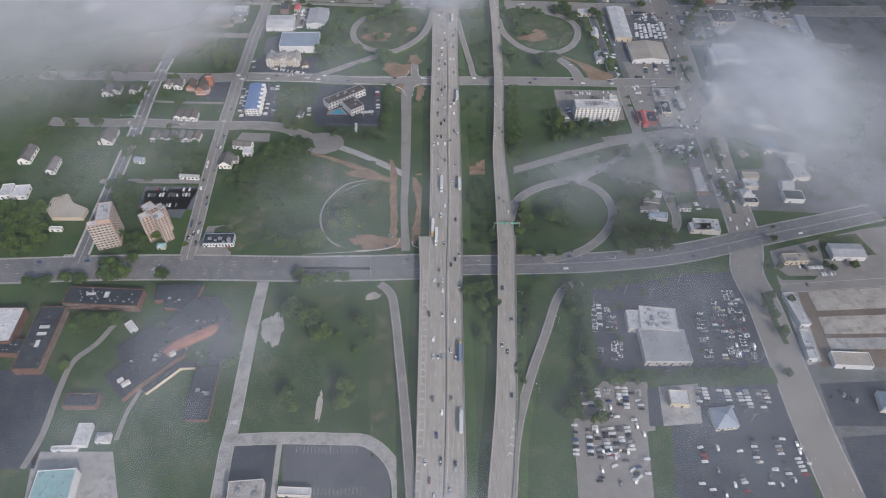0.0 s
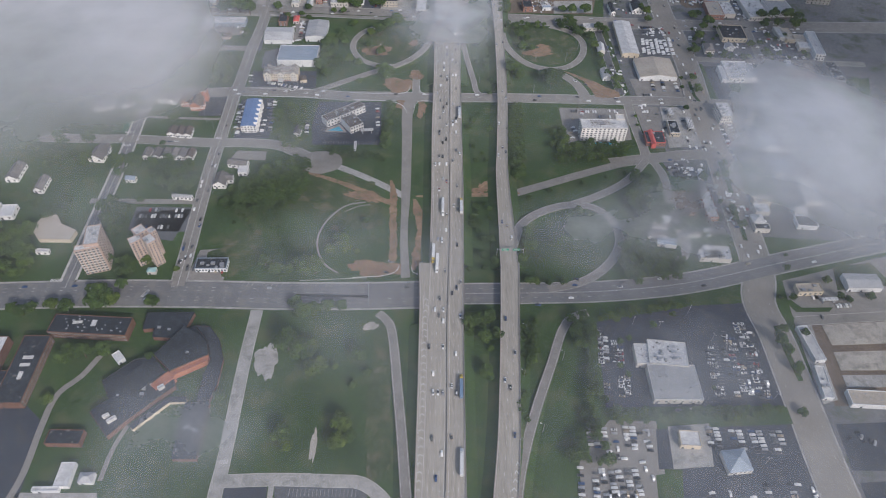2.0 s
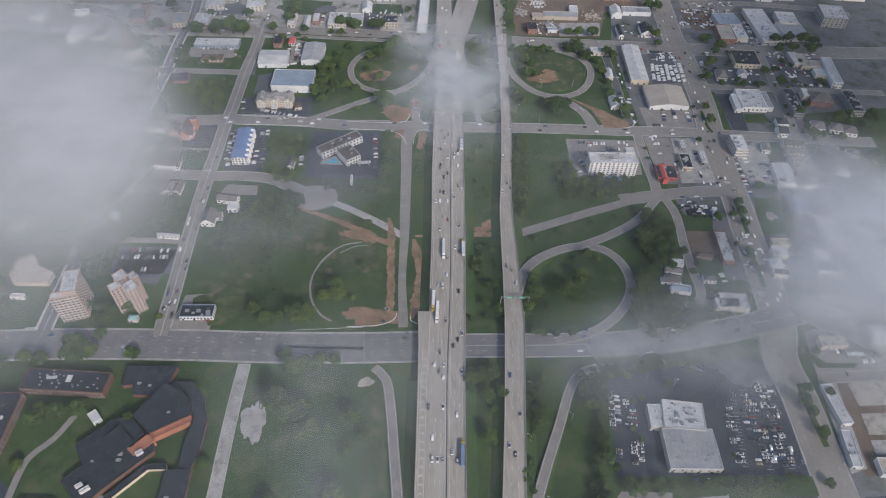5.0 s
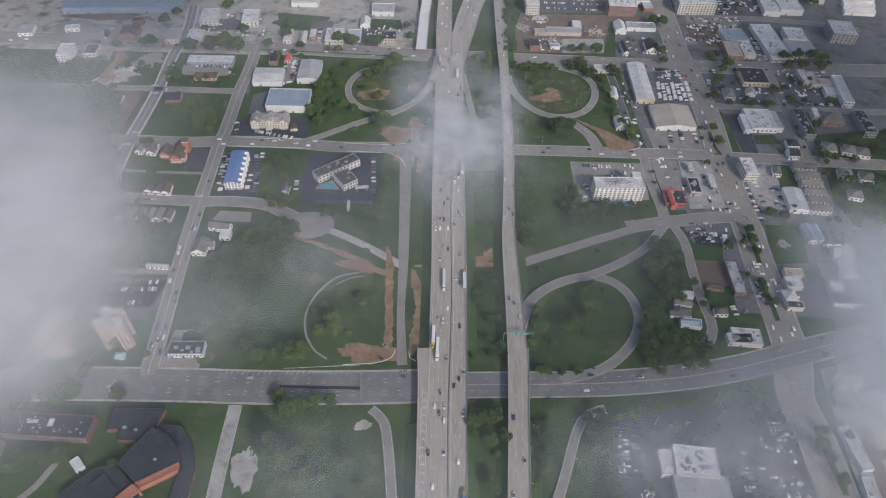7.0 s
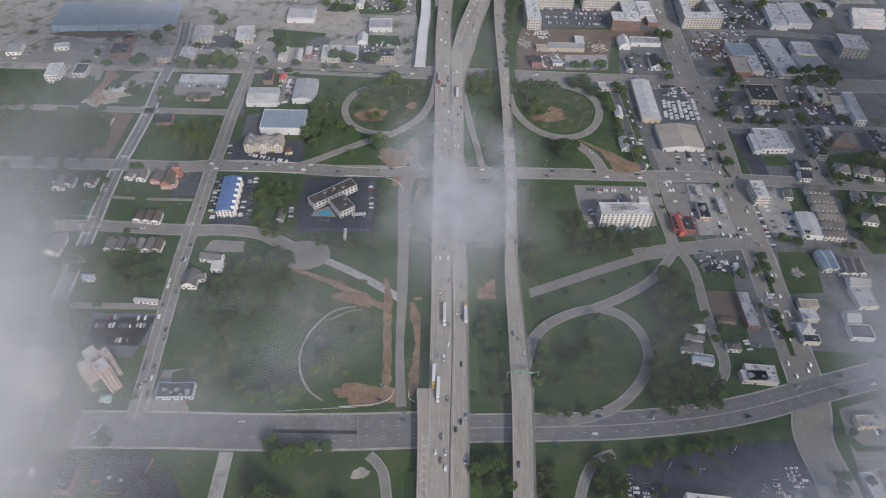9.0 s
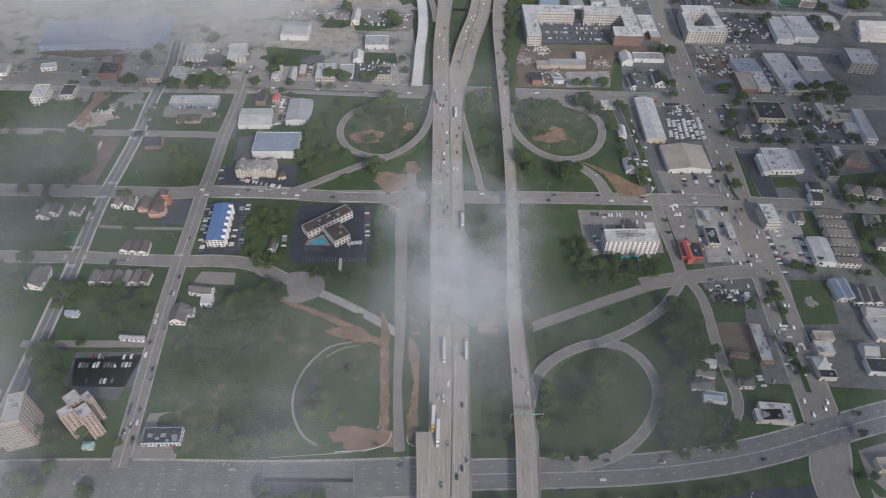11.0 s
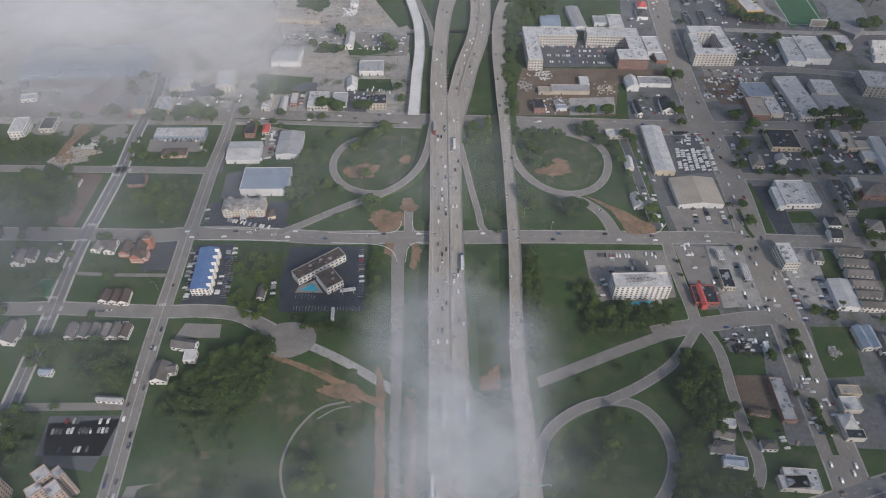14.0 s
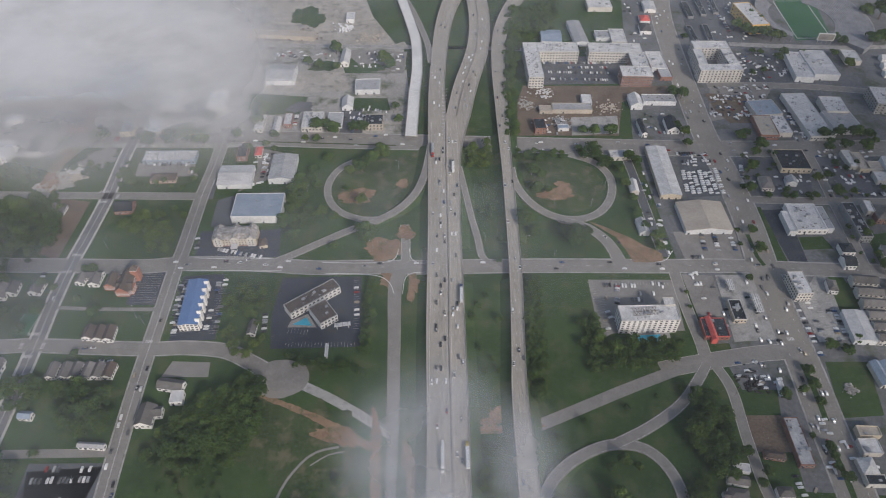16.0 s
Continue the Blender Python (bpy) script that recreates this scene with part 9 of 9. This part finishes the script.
# small trees round the bungalow and along the far street
for x, y, wide in [(-314, 817, 6), (-310, 826, 7), (-314, 836, 6), (-297, 815, 5), (-286, 817, 6), (-277, 818, 5), (-262, 817, 5), (-249, 818, 5), (-241, 826, 8), (-240, 838, 7), (-246, 844, 6), (-316, 853, 6),
                   (-430, 899, 8), (-424, 899, 8), (-405, 899, 7), (-398, 898, 7), (-366, 897, 12), (-419, 918, 9), (-371, 846, 9), (-355, 849, 9), (-347, 846, 8), (-325, 899, 6), (-306, 897, 8), (-290, 899, 9), (-380, 877, 7)]:
    tree(x, y, wide)

# lamps, poles and signs
for i, (x, y) in enumerate([(44.9, 853.3), (53, 800.1), (59.8, 730.1), (116.7, 831), (134, 781.4), (171.7, 780.7), (192.1, 811.2), (216, 838.9), (-118.6, 803.1), (-62.6, 793.4), (-25.8, 842.8), (-47.8, 724.5), (-15.4, 723.9), (123.9, 710.2), (99.2, 729.4), (333.4, 557.7), (-300.5, 729.2), (-250, 646.4), (-220.4, 684.9), (-240.1, 637)]):
    lamp(x, y, 30 + i * 47)
for x, y in [(75.9, 316.1), (69.3, 256.7), (109.5, 334.1), (85.8, 269.7), (80.9, 360.6)]:
    lamp(x, y, 160, 12, 0.0)
for k in range(9):
    i = int(np.argmin(abs(main_line[:, 1] - (215 + 78 * k))))
    s = sideways(main_line)[i]
    lamp(*(main_line[i, :2] + s * main_line[i, 3] * 0.06), 0, 12.5, main_line[i, 2] + 1.1, 2, 3.2)
for i, (x, y) in enumerate([(195.7, 365.7), (173.7, 369), (237.6, 352.8), (245.9, 343.6), (250.1, 320), (267.7, 337.4), (265.6, 308.5), (225, 381.7), (271.4, 297.4), (118.8, 220.4), (155.7, 206.9), (272.3, 218.8), (246.8, 244.3)]):
    lamp(x, y, i * 60, 9.5, 0, 2, 1.4)
for x, y in [(227.7, 618.5), (264.8, 672.1), (267.7, 636.1), (-30.4, 909), (-34.1, 1009.3), (-34, 948.3), (-110.5, 1100), (-356.3, 715.5), (-291.3, 725.3), (-101.4, 721.8), (-174.1, 620.7), (-235.9, 706.1), (250.5, 662.3), (171.3, 677.3), (407.3, 835.7), (246.5, 556.9), (243.3, 508.7), (-38.1, 1084.4)]:
    power_pole(x, y, 20)
gantry(62.0, 443.8, 86.2, 443.7, 7.0, ((0.3, 6.5), (0.72, 6.5)), "steel gantry with green signs over the carriageway")
gantry(-53.9, 411.8, -52.2, 388.6, 0.0, (), "bare steel gantry across the street")

# the dark planted median of the southern road
area("median_bed", "dark planted median strip with a stone rim", [(-117.3, 401.8), (-53.8, 400.7), (-53.7, 398), (-116.9, 399.1)], "dark_soot", 0.25, "median")
street("median_bed", "planted grass median of the boulevard", [(318.6, 737), (317.8, 706.6), (320.4, 695.6)], "grass", 4, lift=0.3)
street("median_bed", "planted grass median of the boulevard", [(312.4, 585), (311.9, 555.5), (310, 533.1)], "grass", 4.5, lift=0.3)
street("median_bed", "planted grass median of the boulevard", [(304.6, 514.2), (305.2, 489.7), (303.9, 468.8)], "grass", 4.5, lift=0.3)
street("median_bed", "planted grass median of the boulevard", [(297.8, 368.2), (298.1, 337.2), (299.4, 313.9)], "grass", 4.5, lift=0.3)
street("median_bed", "kerbed grass median of the far street", [(-221, 896), (-144.4, 891.7), (-29.8, 884.7)], "meadow", 2, lift=0.3)
area("swimming_pool", "turquoise motel swimming pool", [(-113.1, 634.4), (-96, 632.9), (-101.9, 642.2)], "pool_water", 0.12, "pool")
area("pool_deck", "pale paved pool deck", [(-117.1, 631.5), (-91.9, 631), (-100.9, 645.9), (-114.7, 638.7)], "concrete", 0.09, "paving")
area("pool_deck", "pale paved pool deck", [(176.2, 610.6), (210.1, 611.1), (210.8, 623), (175.9, 622.5)], "concrete", 0.09, "paving")
area("swimming_pool", "blue hotel swimming pool", [(181.1, 611.1), (198.9, 610.7), (202.2, 617.8), (182.5, 617)], "pool_water", 0.12, "pool")
grove([(96, 524), (206, 567), (207, 563), (97.5, 520)], 5.5, 6, "shrubs along the old ramp", 51, 0.45)

# zebra crossings and pale kerbs
for x, y, rot, bars in [(-330.1, 628.6, 0, 8), (-326.6, 605.5, 0, 8), (-318, 616.7, 90, 5), (-335.8, 617, 90, 5), (-329.3, 811.1, 0, 8), (-326, 795.3, 0, 8), (-313.8, 803.8, 90, 5), (-325.2, 720.8, 0, 8), (-328, 699.3, 0, 8), (-330.2, 416.7, 0, 9), (-248, 402.6, 60, 7), (-147.6, 246.8, 0, 5), (-230.3, 618.9, 0, 5), (313, 610.8, 0, 5)]:
    k = Lump()
    for i in range(bars):
        k.box((i - bars / 2) * 1.25 - 0.32, -1.6, 0, (i - bars / 2) * 1.25 + 0.32, 1.6, 0.02)
    z = k.done("zebra_crossing", "paint_white")
    z.matrix_basis = pose(x, y, 0.14, 0, 0, rot)
    tagged(z, "white painted zebra crossing on the street", "crossing", kind="structure")
tagged(ribbon(smooth_line([(x, y, 0.0) for x, y in [(-94.6, 707), (-57.5, 705.6), (-33.8, 706.6), (-25.9, 712.2), (-23.5, 722.6)]], 3.0), -0.25, 0.25, 0.24, thick=0.24).done("kerb", "new_concrete"), "pale new concrete kerb along the street", "kerb", kind="structure")
tagged(ribbon(smooth_line([(x, y, 0.0) for x, y in [(-90.6, 693.4), (-56.7, 691.4), (-39.9, 688.3), (-30.4, 679.8), (-26.5, 667.7)]], 3.0), -0.25, 0.25, 0.24, thick=0.24).done("kerb", "new_concrete"), "pale new concrete kerb along the street", "kerb", kind="structure")
tagged(ribbon(smooth_line([(x, y, 0.0) for x, y in [(-18.8, 667.5), (-17, 684.4), (-10.9, 691.9), (1.7, 693.1)]], 3.0), -0.25, 0.25, 0.24, thick=0.24).done("kerb", "new_concrete"), "pale new concrete kerb along the street", "kerb", kind="structure")
tagged(ribbon(smooth_line([(x, y, 0.0) for x, y in [(-13.2, 723.9), (-11, 710.5), (-3.5, 704.6), (3.3, 704.4)]], 3.0), -0.25, 0.25, 0.24, thick=0.24).done("kerb", "new_concrete"), "pale new concrete kerb along the street", "kerb", kind="structure")
tagged(ribbon(smooth_line([(x, y, 0.0) for x, y in [(-218.6, 698.7), (-187.3, 698.1), (-131.1, 697)]], 3.0), -0.25, 0.25, 0.24, thick=0.24).done("kerb", "new_concrete"), "pale new concrete kerb along the street", "kerb", kind="structure")
tagged(ribbon(smooth_line([(x, y, 0.0) for x, y in [(-214.5, 715), (-174.5, 712.8), (-142.8, 713)]], 3.0), -0.25, 0.25, 0.24, thick=0.24).done("kerb", "new_concrete"), "pale new concrete kerb along the street", "kerb", kind="structure")
tagged(ribbon(smooth_line([(x, y, 0.0) for x, y in [(-69.3, 421), (-43.3, 423), (-30.4, 428.5), (-27.6, 436.1)]], 3.0), -0.25, 0.25, 0.24, thick=0.24).done("kerb", "new_concrete"), "pale new concrete kerb along the street", "kerb", kind="structure")
tagged(ribbon(smooth_line([(x, y, 0.0) for x, y in [(-16.4, 433.5), (-15.3, 428), (-10.4, 425)]], 3.0), -0.25, 0.25, 0.24, thick=0.24).done("kerb", "new_concrete"), "pale new concrete kerb along the street", "kerb", kind="structure")
tagged(ribbon(smooth_line([(x, y, 0.0) for x, y in [(-116.5, 417.1), (-69.2, 420), (-56.2, 420.5)]], 3.0), -0.1, 0.1, 0.18, thick=0.24).done("kerb", "new_concrete"), "pale new concrete kerb along the street", "kerb", kind="structure")
tagged(ribbon(smooth_line([(x, y, 0.0) for x, y in [(219.1, 701.8), (229.5, 704.5), (239.1, 716.2)]], 3.0), -0.25, 0.25, 0.24, thick=0.24).done("kerb", "new_concrete"), "pale new concrete kerb along the street", "kerb", kind="structure")
scatter([(348.7, 342.9), (414.4, 344.8), (395.6, 296.4), (334.5, 296.9)], 10, 61)
# ticks of the slanted bays along the southern road, and the bold chevrons of the ramp nose
k = Lump()
for i in range(26):
    x, y = -166.5 + i * 4.37, 413.1 + i * 0.032
    k.add([(x - 0.12, y - 2.4, 0.13), (x + 0.12, y - 2.4, 0.13), (x + 2.1, y + 2.4, 0.13), (x + 1.86, y + 2.4, 0.13)], [(0, 1, 2, 3)])
tagged(k.done("bay_line", "paint_white"), "slanted white bay lines along the street", "road marking", kind="stuff")
# chevrons of the flyover noses
k = Lump()
for (ax, ay), (bx, by), n, w0, w1 in (((28.2, 986.4), (22.3, 888.4), 15, 3.4, 1.0), ((13.0, 1083.5), (13.4, 1012.0), 12, 0.8, 2.2)):
    for i in range(n):
        x, y, r = ax + (bx - ax) * i / (n - 1), ay + (by - ay) * i / (n - 1), w0 + (w1 - w0) * i / (n - 1)
        for s in (-1, 1):
            k.add([(x, y + 1.4, 6.1), (x, y + 0.5, 6.1), (x + s * r, y + 0.5 + r * 0.9, 6.1), (x + s * r, y + 1.4 + r * 0.9, 6.1)], [(0, 1, 2, 3)])
tagged(k.done("chevron_marking", "paint_white"), "white chevrons at the flyover noses", "road marking", kind="stuff")
block("carport", "long dark panelled carport over parked cars", 375.4, 1128.6, 6.8, 42.5, 0.6, 3.2, "flat", "steel", "dark_roof", doors=0)
block("carport", "long dark panelled carport over parked cars", 397.5, 1130.8, 7.6, 44.6, -5.2, 3.2, "flat", "steel", "dark_roof", doors=0)
block("carport", "long dark panelled carport over parked cars", 388.1, 1198.9, 8.1, 45.4, -2, 3.2, "flat", "steel", "dark_roof", doors=0)
block("carport", "long dark panelled carport over parked cars", 409.2, 1205.8, 8.1, 46, -2.8, 3.2, "flat", "steel", "dark_roof", doors=0)
block("carport", "long dark panelled carport over parked cars", 429.8, 1212.7, 7.3, 46.6, -4.4, 3.2, "flat", "steel", "dark_roof", doors=0)
blot("yard_patch", "weedy green patch in the rail yard", -161.9, 1187.4, 24.2, 27.5, 0, "grass", 0.078, 161, 0.25)
blot("yard_patch", "pale worn slab in the rail yard", -238.3, 1188.2, 22.5, 34.5, 0, "concrete", 0.078, 238, 0.25)
blot("yard_patch", "pale stony ground of the rail yard", -118.9, 1204, 32.7, 31.8, 0, "gravel", 0.078, 118, 0.25)
blot("yard_patch", "green overgrown corner lot", -187.9, 968.1, 23.0, 17.0, 0, "grass", 0.078, 187, 0.25)
blot("yard_patch", "pale gravel yard", -131.4, 1010.6, 28.2, 10.4, 0, "gravel", 0.078, 131, 0.25)
blot("yard_patch", "worn paved yard", -198, 1131.3, 30.9, 12.5, 0, "old_asphalt", 0.078, 198, 0.25)
blot("yard_patch", "small lawn with a bare bed", -69.1, 966.4, 20.4, 10.9, 0, "grass", 0.078, 69, 0.25)
blot("yard_patch", "weedy green strip", -124.9, 1053, 19.0, 11.1, 0, "grass", 0.078, 124, 0.25)
blot("yard_patch", "dark derelict lot", -146.5, 961.6, 14.8, 11.9, 0, "asphalt", 0.078, 146, 0.25)
blot("yard_patch", "weedy green strip", -62.7, 1049.5, 21.8, 9.7, 0, "grass", 0.078, 62, 0.25)
car_row(-209.5, 1082.2, -183, 1079, 0.4, 0.0, far=True)
car_row(-114.6, 1150.8, -89.8, 1156.9, 0.4, 0.0, far=True)
car_row(-81.3, 1119.2, -50.6, 1121.9, 0.4, 0.0, far=True)
car_row(-105.4, 1036.5, -76.3, 1032.1, 0.4, 0.0, far=True)
car_row(-202.9, 901, -30.1, 896.2, 0.4, 0.0, far=True)
car_row(-169.6, 891, -36.2, 884.8, 0.4, 0.0, far=True)
k = Lump()
for i, (x, y) in enumerate([(64.1, 241.7), (62.7, 235.3), (61.3, 229), (59.9, 222.7), (58.5, 215.8)]):
    for s in (-1, 1):
        k.add([(x, y + 2.2, 6.08), (x, y + 1.0, 6.08), (x + s * (1.2 + 0.25 * i), y - 1.2, 6.08), (x + s * (1.2 + 0.25 * i), y, 6.08)], [(0, 1, 2, 3)])
tagged(k.done("chevron_marking", "paint_white"), "bold white chevrons at the ramp nose", "road marking", kind="stuff")
area("sports_court", "worn green hard court with white lines", [(-350.1, 629), (-333.9, 628.7), (-332.9, 650.5), (-348.5, 650.9)], "turf", 0.07, "court")
court = base("court_line", "white lines of the hard court", "court lines", kind="structure")
corners = [(-349.7, 630.2), (-335.4, 629.9), (-333.4, 649.3), (-347, 649.6)]
for i in range(4):
    (ax, ay), (bx, by) = corners[i - 1], corners[i]
    ribbon(smooth_line([(ax, ay, 0.0), (bx, by, 0.0)]), -0.15, 0.15, 0.1).done("line", "paint_white", court)
block("trailer", "long white box trailer on the lawn", -80.7, 605.1, 2.3, 12.5, 0.8, 3, "flat", "metal_wall", "white_roof", doors=0)

# the stadium
area("playing_field", "green football field with white lines", [(533.6, 1259.5), (594.8, 1259), (568.6, 1117.9), (515.6, 1112.3)], "turf", 0.06, "field")
field_lines = base("field_line", "white lines of the football field", "field lines", kind="structure")
ribbon(smooth_line([(526.9, 1229.8, 0.0), (576.1, 1230.2, 0.0)]), -0.5, 0.5, 0.09).done("line", "paint_white", field_lines)
ribbon(smooth_line([(576.1, 1230.2, 0.0), (567.7, 1119.5, 0.0)]), -0.5, 0.5, 0.09).done("line", "paint_white", field_lines)
ribbon(smooth_line([(567.7, 1119.5, 0.0), (520.0, 1119.3, 0.0)]), -0.5, 0.5, 0.09).done("line", "paint_white", field_lines)
ribbon(smooth_line([(520.0, 1119.3, 0.0), (526.9, 1229.8, 0.0)]), -0.5, 0.5, 0.09).done("line", "paint_white", field_lines)
stand = base("grandstand", "grey curved grandstand round the field", "grandstand", 547.7, 1174.7, 0)
for i in range(18):
    k = Lump()
    for j in range(16):
        u, v = radians(-62 + j * 124 / 16), radians(-62 + (j + 1) * 124 / 16)
        r0, r1, z0, z1 = 44 + i * 2.6, 44 + (i + 1) * 2.6, 0.0, 0.8 + i * 0.4
        k.prism([(r * math.cos(t), r * 1.25 * math.sin(t)) for r, t in ((r0, u), (r1, u), (r1, v), (r0, v))], z0, z1)
    k.done("tier", "seat_rows", stand)
west = base("grandstand", "low grey grandstand with seats", "grandstand", 547.7, 1174.7, 0)
for i in range(5):
    k = Lump()
    for j in range(12):
        u, v = radians(128 + j * 104 / 12), radians(128 + (j + 1) * 104 / 12)
        r0, r1 = 44 + i * 4, 48 + i * 4
        k.prism([(r * math.cos(t), r * 1.25 * math.sin(t)) for r, t in ((r0, u), (r1, u), (r1, v), (r0, v))], 0, 1.0 + i * 1.4)
    k.done("tier", "seat_rows", west)
block("press_box", "white and yellow press box over the stand", 465.8, 1163.4, 24.6, 65.3, 5.9, 14, "flat", "yellow_wall", "white_roof", floors=3, bays=3, sides='sw')
board = base("scoreboard", "large pale scoreboard on steel legs", "scoreboard", 549.2, 1102.4, 0, -6)
Lump().box(-11, -0.9, 6.0, 11, 0.9, 16.0).done("panel", "white_roof", board)
Lump().box(-10.2, -0.98, 6.8, 10.2, -0.904, 15.2).done("screen", "shingle", board)
for u in (-9, -3, 3, 9):
    Lump().tube((u, 0, 0), (u, 0, 6.0), 0.4, n=8).done("leg", "steel", board)

area("vacant_lot", "brown bare lot crowded with parked cars", [(350, 985), (402, 980), (398, 940), (388, 922), (362, 922), (352, 948)], "brown_soil", 0.075, "ground")

# rubble and yard clutter
for n, (x, y, spread, label, material) in enumerate(((125.5, 963.7, 13, "heap of pale broken rubble", "concrete"), (149.2, 987.8, 14, "heap of pale broken rubble", "white_roof"), (223.8, 956.3, 16, "heap of brown debris", "tan_roof"), (161.5, 928.3, 12, "stacked scrap and crates in a yard", "steel"), (263.6, 567.0, 12, "dark scrap machinery in a yard", "dark_soot"), (341.4, 560.1, 5, "pile of pale timber on the lawn", "concrete"), (-107.0, 1153.9, 14, "pale scrap and machinery in the rail yard", "metal_wall"), (-221.0, 1179.6, 16, "grey debris on a worn slab", "steel"), (-70.1, 1125.2, 18, "brown spoil and timber in the rail yard", "tan_roof"), (-159.9, 1135.5, 20, "dark weeds and scrap beside the platform", "brown_soil"), (-386, 826, 13, "broken brown slabs and debris on the cleared lot", "clay"), (-366, 834, 8, "broken brick and debris on the cleared lot", "tan_roof"), (-372, 846, 9, "pale broken concrete on the cleared lot", "white_roof"))):
    rng, k = random.Random(n), Lump()
    for _ in range(70):
        u, v, s = rng.gauss(0, 0.45) * spread, rng.gauss(0, 0.45) * spread, rng.uniform(0.5, 1.5)
        k.box(x + u - s, y + v - s * 0.6, 0.0, x + u + s, y + v + s * 0.6, rng.uniform(0.4, 1.8), 0.25 * s)
    tagged(k.done("rubble_heap", material), label, "rubble", kind="stuff")

# ---- cloud banks: patches of x, y, rx, ry, strength ----
WISP = ((-4, 356, 22, 36, 0.26), (18, 341, 26, 44, 0.34), (7, 333, 36, 60, 0.15), (3, 322, 29, 28, 0.20), (8, 308, 36, 30, 0.10), (9, 372, 18, 26, 0.14), (32, 358, 16, 22, 0.10))
WEST = ((-92, 230, 36, 52, 0.50), (-122, 262, 50, 70, 0.42), (-122, 216, 64, 84, 0.72), (-67, 216, 28, 46, 0.16), (-88, 216, 26, 40, 0.24),
        (-88, 228, 24, 32, 0.18), (-82, 231, 22, 22, 0.16), (-65, 218, 22, 20, 0.05), (-98, 184, 32, 32, 0.08))
EAST = ((140, 244, 44, 52, 0.36), (152, 230, 64, 62, 0.32), (144, 234, 36, 40, 0.34), (130, 204, 39, 50, 0.28), (152, 178, 36, 56, 0.30), (120, 218, 29, 34, 0.20), (104, 206, 34, 34, 0.12))
RAIL = ((-175, 612, 120, 104, 0.85), (-150, 560, 64, 40, 0.22), (-112, 560, 72, 66, 0.35), (-170, 528, 90, 70, 0.26), (-125, 572, 80, 66, 0.35), (-230, 604, 130, 140, 0.5), (-100, 496, 76, 46, 0.14), (-132, 486, 58, 34, 0.2), (-86, 522, 50, 42, 0.22))
THIN = ((-73, 125, 36, 38, 0.22), (-28, 190, 66, 60, 0.12), (66, 200, 52, 32, 0.26), (112, 212, 62, 48, 0.32), (86, 129, 62, 54, 0.14), (81, 85, 66, 42, 0.10),
        (4, 70, 22, 22, 0.22), (-84, 84, 46, 34, 0.18), (-125, 215, 50, 44, 0.16), (-41, 191, 40, 32, 0.12), (-22, 152, 40, 30, 0.08), (-140, 356, 80, 70, 0.12),
        (-55, 266, 50, 42, 0.15), (-136, 416, 95, 64, 0.11), (-97, 244, 40, 32, 0.16), (-64, 306, 50, 34, 0.08), (-150, 436, 62, 70, 0.08),
        (20, 30, 480, 180, 0.09), (0, 298, 190, 70, 0.09), (-10, 455, 150, 62, 0.13), (-60, 660, 460, 190, 0.13))
wisp = mist_material("wisp", WISP, 0.0, 0.042, (0.68, 0.705, 0.75), 11.0, (0.1, 1.9), 0.25, grain=0.48)
bank = mist_material("bank", WEST, 0.0, 0.020, (0.71, 0.72, 0.745), 16.0, (0.45, 1.55), 0.15, grain=0.5)
east_bank = mist_material("east_bank", EAST, 0.0, 0.022, (0.66, 0.69, 0.74), 18.0, (0.35, 1.65), 0.15, grain=0.5)
rail_bank = mist_material("rail_bank", RAIL, 0.0, 0.020, (0.84, 0.845, 0.86), 16.0, (0.55, 1.45), 0.15, grain=0.5)
# out of view to the south-east: added to shade the eastern town and loop field
UNSEEN = ((690, 430, 290, 260, 1.3), (760, 560, 250, 260, 1.0), (480, 60, 270, 240, 0.8))
shade_bank = mist_material("shade_bank", UNSEEN, 0.0, 0.020, (0.74, 0.76, 0.80), 16.0, (0.6, 1.4), 0.15)
cloud("unseen cloud bank added to shade the eastern town and loop field", 300, shade_bank, UNSEEN, 1)
thin = mist_material("thin_mist", THIN, 0.040, 0.030, (0.74, 0.775, 0.84), 12.0)
cloud("ragged low cloud drifting over the highway", 302, wisp, WISP)
cloud("bright cloud bank over the eastern town", 314, east_bank, EAST)
cloud("bright cloud bank over the western town", 354, bank, WEST)
cloud("bright cloud bank over the rail yards", 300, rail_bank, RAIL)
cloud("wide sheet of thin torn mist below the eye", 285, thin, THIN + ((0, 500, 1250, 1250, 0.0),), 1)
